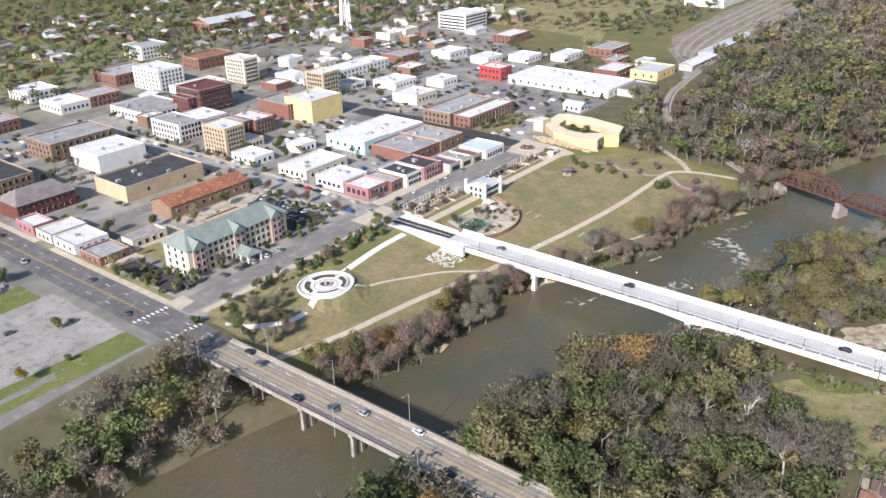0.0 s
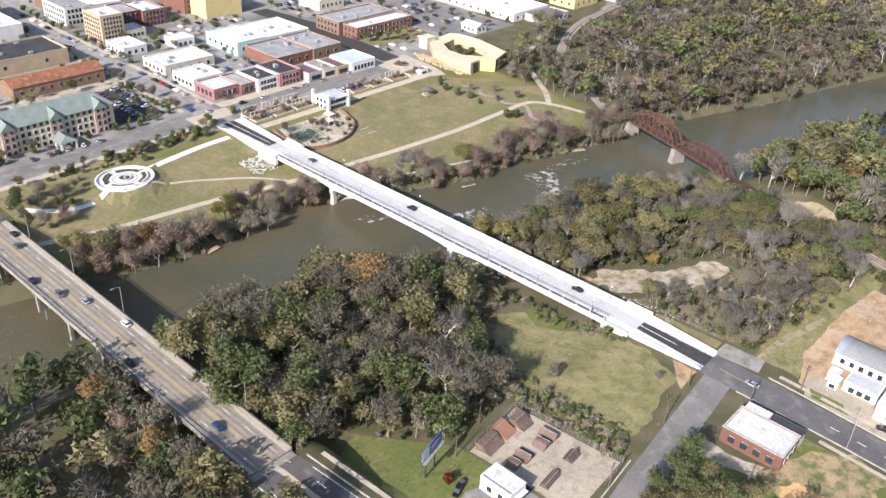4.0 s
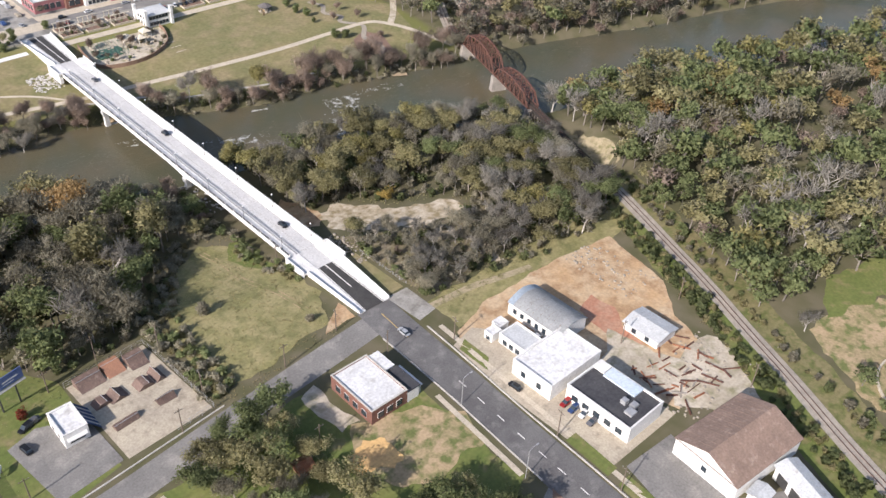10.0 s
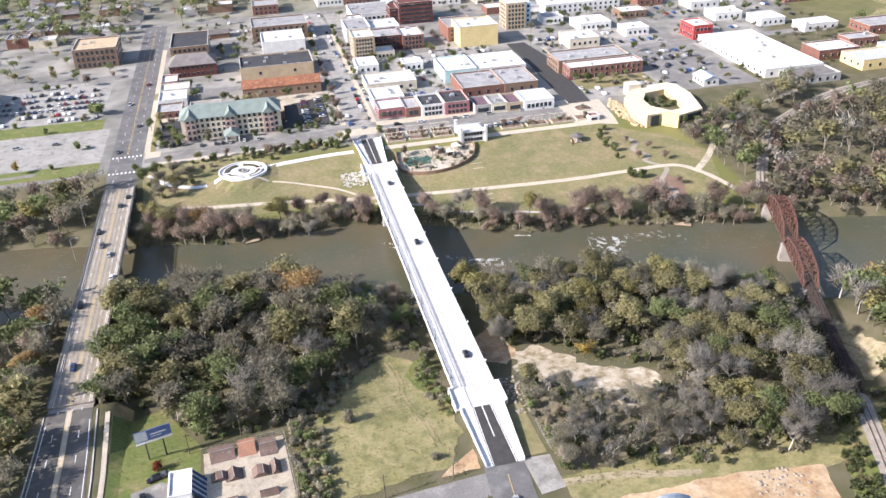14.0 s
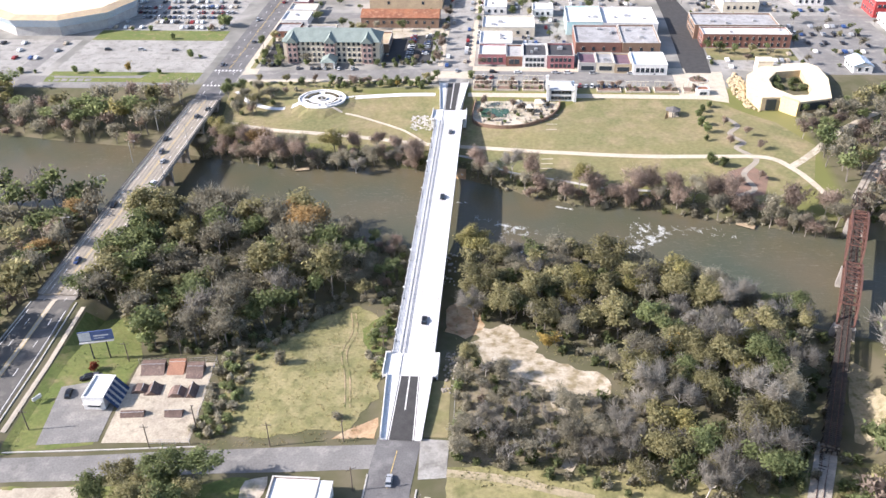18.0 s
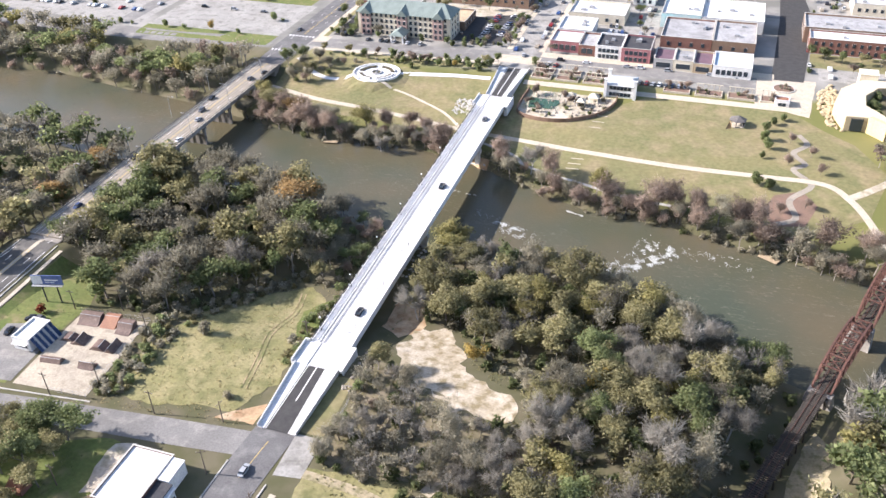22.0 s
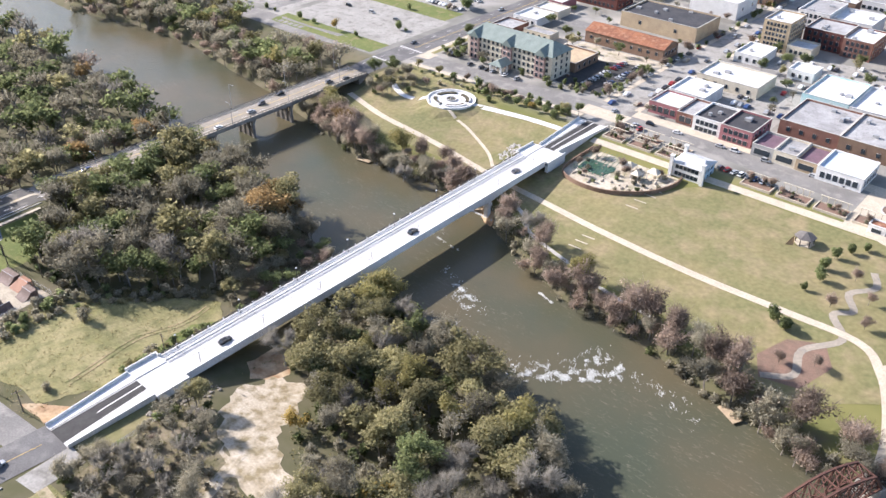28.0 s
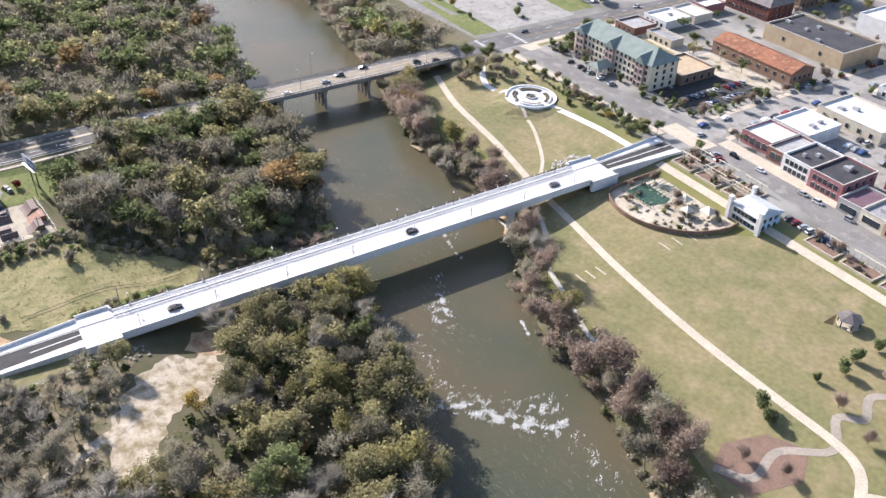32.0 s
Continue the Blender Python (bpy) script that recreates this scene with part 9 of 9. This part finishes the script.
def pavilion():
    x, y = 97.3, 178.6
    top = empty("pavilion", x, y, zl(x, y), 20)
    tagged(top, "small dark-roofed park pavilion with a tan gable", "pavilion")
    bm = bmesh.new()
    prism(bm, [(3.2 * math.cos(k * math.tau / 6), 3.2 * math.sin(k * math.tau / 6)) for k in range(6)], -0.6, 0.2)
    part("plinth", bm, M_WALK, top)
    for k in range(6):
        bm = bmesh.new()
        a = k * math.tau / 6
        tube(bm, (2.8 * math.cos(a), 2.8 * math.sin(a), 0.2), (2.8 * math.cos(a), 2.8 * math.sin(a), 2.6), 0.14, 0.14, 6)
        part("post", bm, M_WOOD, top)
    bm = bmesh.new()
    v = [bm.verts.new((3.6 * math.cos(k * math.tau / 6), 3.6 * math.sin(k * math.tau / 6), 2.604)) for k in range(6)]
    p = bm.verts.new((0, 0, 4.2))
    for i in range(6):
        bm.faces.new((v[i], v[(i + 1) % 6], p))
    bm.faces.new(v[::-1])
    part("roof", bm, M_ROOF_SHIN, top)
    bm = bmesh.new()
    v = [bm.verts.new(c) for c in ((-3.2, -2.6, 0), (-5.8, -3.4, 0.2), (-3.4, -0.6, 2.6), (-3.2, -2.2, 2.2))]
    bm.faces.new((v[0], v[1], v[2]))
    bm.faces.new((v[0], v[2], v[3]))
    bmesh.ops.solidify(bm, geom=bm.faces[:], thickness=0.2)
    part("gable", bm, M_WALL_T, top, "tan sloping gable")


pavilion()


def platform(x, y, rz, w, d, label):
    top = empty("river_platform", x, y, WATER, rz)
    tagged(top, label, "platform")
    for k in range(int(w / 0.5)):
        bm = bmesh.new()
        box(bm, -w / 2 + 0.5 * k, -w / 2 + 0.5 * k + 0.46, -d / 2, d / 2, 0.5, 0.62)
        part("plank", bm, M_WALL_T, top)
    bm = bmesh.new()
    for i in (-1, 1):
        for j in (-1, 1):
            tube(bm, (i * (w / 2 - 0.3), j * (d / 2 - 0.3), -2), (i * (w / 2 - 0.3), j * (d / 2 - 0.3), 0.497), 0.15, 0.15, 6)
    part("pile", bm, M_WOOD, top)


platform(111.6, 97.2, -28, 6.5, 2.8, "tan timber fishing platform at the water's edge")
platform(-58.5, 134, 10, 6, 2, "pale concrete slab of an old landing")

# --- white water over the shoals ---
rw, nw = random.Random(71), np.random.default_rng(71)
flakes = []
# lines of breaking water, their breadth and number of flakes
for line, wide, n in (([(61, 71.5), (64, 76), (69, 79.5), (73, 83), (78, 86.5), (82, 91), (80, 95)], 2.2, 5000), ([(60, 75), (66, 81), (71, 86), (75, 92), (74, 97)], 3.6, 1500), ([(30, 77), (45, 77), (58, 74.5)], 4.0, 500), ([(22, 92), (30, 90), (36, 88)], 2.6, 700), ([(82, 92), (90, 94), (98, 93), (106, 89)], 3.0, 500), ([(76, 88), (75, 91), (72, 94)], 2.4, 900), ([(-6, 113), (0, 111.5), (4, 110.5), (10, 110)], 0.5, 800), ([(22, 94.5), (27, 93), (33, 91.5)], 1.2, 900), ([(44, 108.5), (47, 107.6), (50, 106.6)], 0.4, 600), ([(-8, 117), (-3, 116), (0, 113)], 1.2, 160), ([(14, 99), (22, 96.5)], 1.2, 120)):
    for _ in range(n):
        k = rw.random() * (len(line) - 1)
        (ax, ay), (bx, by) = line[int(k)], line[int(k) + 1]
        u = k - int(k)
        x, y = ax + (bx - ax) * u + rw.gauss(0, wide * 0.5), ay + (by - ay) * u + rw.gauss(0, wide * 0.5)
        if noise.noise(Vector((x * 0.45, y * 0.45, 2))) < rw.uniform(-0.1, 0.45):
            continue
        a, b, turn = rw.uniform(0.1, 0.7), rw.uniform(0.03, 0.1), rw.gauss(-0.95, 0.45)
        c, d = math.cos(turn), math.sin(turn)
        tilt = rw.uniform(0.0, 0.18)
        flakes.append([(x + (c * p - d * q), y + (d * p + c * q), WATER + 0.03 + tilt * h) for p, q, h in ((-a, -b * rw.random(), 0), (rw.uniform(-0.2, 0.4) * a, -b, 1), (a, b * rw.uniform(-0.5, 0.5), 0), (rw.uniform(-0.4, 0.2) * a, b, 1))])
M_FOAM = mat("white_water_foam", (0.66, 0.66, 0.63), (0.36, 0.36, 0.32), 1.5, 6, 0.6)
tagged(new("white_water", quads_mesh("white_water", np.array(flakes), M_FOAM)), "broken white water over a shoal", "white water", kind="stuff")
patch("sand_bar", [(-6, 129), (2, 124.5), (9, 126), (9, 133), (0, 136), (-6, 135)], M_DIRT, 0.35, None, "orange sandy bank below the pier", "sand")

stone_museum()
# ---- street and town trees ----
rt3 = random.Random(51)
for x, y, k, s in ((-107, 201, "shrub", 1), (-98, 192, "green", 0.6), (-94, 186, "bare_dark", 0.7), (-90, 192, "bare_dark", 0.75), (-84, 188, "bare_dark", 0.6), (-88, 178, "bare_dark", 0.6), (-102, 184, "green", 0.7), (-96, 176, "bare_dark", 0.7), (-103, 252, "green", 0.55), (-99, 262, "olive", 0.5), (-99, 240, "shrub", 1.2), (-93, 252, "bare_dark", 0.5), (-82, 374, "green", 0.5), (-46, 196, "shrub", 0.8), (-34, 200, "park", 0.7), (-30, 202, "shrub", 1), (-26, 199, "gold", 0.5), (-20, 201, "park", 0.8), (-15, 200, "shrub", 1), (-10, 202, "green", 0.5), (-8, 207, "green", 0.5), (-13, 205, "olive", 0.5), (8, 213, "shrub", 1.1), (-40, 204, "brown", 0.5), (-54, 206, "shrub", 0.9), (-66, 206, "brown", 0.5), (-72, 204, "shrub", 1), (-79, 202, "olive", 0.45), (-36, 226, "shrub", 0.8), (-30, 226, "shrub", 0.8), (-22, 227, "park", 0.5), (-14, 230, "park", 0.5), (-88, 228, "green", 0.45), (-75, 228, "shrub", 0.9), (-52, 228, "shrub", 0.7), (-60, 276, "olive", 0.5), (-66, 284, "green", 0.5), (-47, 282, "bare_dark", 0.5), (33, 318, "green", 0.6), (40, 322, "green", 0.6), (27, 305, "green", 0.55), (36, 304, "olive", 0.5), (125, 252, "green", 0.5), (131, 248, "green", 0.55), (138, 247, "green", 0.5), (146, 248, "olive", 0.5), (155, 250, "green", 0.45)):
    tree(x, y, k, s, rt3)
for x, y in [(-135, 288), (-132, 285)]:
    tree(x, y, "park", 1.4, rt3)
for x, y in [(rt3.uniform(-300, -126), rt3.choice((214, 236, 264, 278, 292, 340))) for _ in range(46)] + [(-8.4 - 0.4, 232 + 9 * k) for k in range(20)] + [(8.6, 300 + 9 * k) for k in range(14)] + [(rt3.uniform(120, 230), rt3.uniform(224, 250)) for _ in range(8)]:
    if not any(b[0] - 3 < x < b[1] + 3 and b[2] - 3 < y < b[3] + 3 for b in ((-276, -188, 262, 348), (133, 172, 180, 228))):
        tree(x, y, choose(rt3, [("shrub", 3), ("park", 2), ("brown", 1), ("gold", 0.3)]), rt3.uniform(0.5, 0.95), rt3)
wood("shrubbery", "planted shrubs along the riverside street", scatter(rt3, [(-100, 198.5), (-50, 199.5), (-12, 203), (-12, 207), (-100, 203.5)], 3.6) + scatter(rt3, [(-102, 182), (-92, 172), (-80, 184), (-72, 197), (-100, 199)], 4.2, lambda x, y: abs(math.hypot(x + 80, y - 181)) > 0 and not (-101 < x < -66 and abs(y - np.interp(x, [-101, -92, -80, -66], [193, 186, 181, 184])) < 2.4)), [("shrub", 3), ("brush", 3), ("brown", 1), ("bare_dark", 0.5), ("olive", 0.4)], rt3, 0.5, (0.5, 0.8))
wood("woodland", "thicket below the museum terrace", scatter(rt3, [(150, 178), (146, 166), (158, 160), (172, 168), (182, 182), (178, 192), (172, 190), (164, 182)], 4.0), [("green", 4), ("bare_dark", 3), ("brown", 2)], rt3, 0.3, (0.45, 0.7))
# trees round the yard and the far lots
YARD = [(330, 262), (372, 258), (430, 284), (560, 292), (720, 290), (900, 310), (1000, 400), (1000, 700), (640, 560), (460, 470), (392, 440), (392, 340), (336, 310)]
wood("woodland", "scattered dark trees beyond the rail yard", [p for p in scatter(rt3, YARD, 11, lambda x, y: not (570 < x < 645 and 284 < y < 335)) if noise.noise(Vector((p[0] * 0.012, p[1] * 0.012, 4))) > -0.12], [("green", 4), ("olive", 2), ("bare_dark", 3), ("brown", 1)], rt3, 0.06, (0.8, 1.25), 4)
# trees among the houses
CITY = [(-560, 430), (-125, 440), (-100, 470), (110, 560), (300, 480), (460, 470), (640, 560), (1000, 700), (1000, 1100), (-700, 1100), (-700, 480)]
city = [p for p in scatter(rt3, CITY, 11.5, lambda x, y: abs(x + 113) > 12 and rt3.random() < (0.95 if y < 800 else 0.6))]
wood("woodland", "leafy streets of the town's edge", city, [("green", 6), ("olive", 1.5), ("bare_dark", 3), ("brown", 0.7)], rt3, 0.05, (0.9, 1.35), 4)
MID = [(-420, 300), (-330, 300), (-310, 216), (-330, 200), (-560, 200), (-560, 430), (-420, 430)]
wood("woodland", "trees west of the arena", scatter(rt3, MID, 8.5), [("green", 4), ("olive", 3), ("bare_dark", 2)], rt3, 0.1, (0.7, 1.0), 4)
wood("woodland", "scattered town trees", scatter(rt3, [(-205, 350), (-126, 350), (-126, 460), (-300, 460), (-300, 360)], 11, lambda x, y: not (-160 < x < -126 and 372 < y < 412)) + scatter(rt3, [(-70, 350), (-46, 350), (-46, 400), (-70, 400)], 10) + scatter(rt3, [(100, 390), (330, 330), (330, 470), (110, 500)], 24), [("green", 4), ("olive", 2), ("brown", 2), ("bare_dark", 2)], rt3, 0.15, (0.5, 0.8), 4)


rt5 = random.Random(52)
wood("shrubbery", "clipped hedges and small trees about the hotel", scatter(rt5, [(-100, 223), (-88, 224), (-88, 230), (-98, 262), (-101, 262)], 3.4) + scatter(rt5, [(-40, 228), (-12, 230), (-11, 234), (-40, 231.5)], 2.6) + scatter(rt5, [(-13, 234), (-11, 234), (-12, 276), (-14, 276)], 2.8) + scatter(rt5, [(-60, 199), (-10, 205), (-10, 209), (-40, 207.5), (-60, 206)], 3.0) + scatter(rt5, [(-86, 247), (-56, 247), (-56, 251), (-86, 251)], 3.2), [("shrub", 4), ("brush", 1.5), ("park", 1.2)], rt5, 0.3, (0.5, 0.95), 6, 0.95)

# ---- clutter of the town: trees between the blocks and rows of parked cars ----
def open_ground(x, y, d):
    if abs(x) < 11 or abs(x + 113.7) < 13 or 210 < y < 228 or any(abs(y - c) < 7 for c in (306, 410, 470, 352)) or any(abs(x - c) < 7 for c in (110, 118, 215)):
        return False
    return not any(a - d < x < b + d and c - d < y < e + d for a, b, c, e in FOOT)


rt4 = random.Random(77)
BLOCKS = [(-102, 228), (300, 228), (330, 300), (330, 460), (-102, 460)]
wood("woodland", "small trees between the town blocks", scatter(rt4, BLOCKS, 9.5, lambda x, y: open_ground(x, y, 2.5) and rt4.random() < 0.85), [("green", 4), ("shrub", 4), ("bare_dark", 2), ("brown", 1), ("olive", 1)], rt4, 0.2, (0.38, 0.75), 4)


def car_paint():
    m = bpy.data.materials.new("mixed_car_paint")
    m.use_nodes = True
    nd, ln = m.node_tree.nodes, m.node_tree.links
    g, r = nd.new("ShaderNodeNewGeometry"), nd.new("ShaderNodeValToRGB")
    r.color_ramp.interpolation = "CONSTANT"
    r.color_ramp.elements[0].color = (0.7, 0.7, 0.69, 1)
    r.color_ramp.elements[1].position, r.color_ramp.elements[1].color = 0.3, (0.03, 0.03, 0.035, 1)
    for at, c in ((0.5, (0.32, 0.33, 0.34, 1)), (0.74, (0.25, 0.03, 0.03, 1)), (0.78, (0.04, 0.08, 0.2, 1)), (0.86, (0.36, 0.31, 0.24, 1))):
        r.color_ramp.elements.new(at).color = c
    ln.new(g.outputs["Random Per Island"], r.inputs["Fac"])
    b = nd["Principled BSDF"]
    b.inputs["Roughness"].default_value, b.inputs["Metallic"].default_value = 0.3, 0.2
    ln.new(r.outputs["Color"], b.inputs["Base Color"])
    return m


def parked_rows():
    """Far parked cars, each a stepped body with bonnet, cabin and boot."""
    side = ((-2.2, 0.25), (-2.15, 0.85), (-1.5, 0.95), (-1.0, 1.45), (0.5, 1.47), (1.1, 0.98), (2.1, 0.82), (2.2, 0.25))
    vs, fs = [], []

    def put(x, y, turn):
        c, d, z, o = math.cos(turn), math.sin(turn), zl(x, y) + 0.1, len(vs)
        for w in (-0.88, 0.88):
            for u, h in side:
                q = w * (0.78 if h > 1.2 else 1.0)
                vs.append((x + c * u - d * q, y + d * u + c * q, z + h))
        n = len(side)
        fs.append(tuple(o + k for k in range(n)))
        fs.append(tuple(o + n + k for k in reversed(range(n))))
        for k in range(n):
            j = (k + 1) % n
            fs.append((o + k, o + n + k, o + n + j, o + j))

    for x0, x1, y0, y1, dx, dy, p in ((-200, -130, 282, 338, 2.9, 9.5, 0.5), (-298, -208, 222, 256, 2.9, 11, 0.3), (28, 55, 250, 302, 2.9, 12, 0.3), (132, 208, 308, 356, 2.9, 11, 0.45), (176, 220, 226, 298, 2.9, 13, 0.3), (12, 98, 312, 338, 2.9, 8.5, 0.3), (130, 168, 230, 254, 2.9, 9, 0.2), (240, 320, 310, 440, 2.9, 16, 0.3), (112, 330, 440, 466, 2.9, 9, 0.3), (-70, -12, 432, 462, 2.9, 9, 0.3)):
        y = y0
        while y < y1:
            x = x0
            while x < x1:
                if rt4.random() < p and open_ground(x, y, 3.5):
                    put(x, y, math.pi / 2 + rt4.uniform(-0.05, 0.05))
                x += dx
            y += dy
    for x, way in ((-4.9, 1), (3.9, 1)):
        for k in range(40):
            if rt4.random() < 0.35:
                put(x, 228 + 6.0 * k, math.pi / 2)
    me = bpy.data.meshes.new("parked_cars")
    me.from_pydata(vs, [], fs)
    me.materials.append(car_paint())
    tagged(new("parked_cars", me), "rows of parked cars in the town lots", "cars", kind="stuff")


parked_rows()
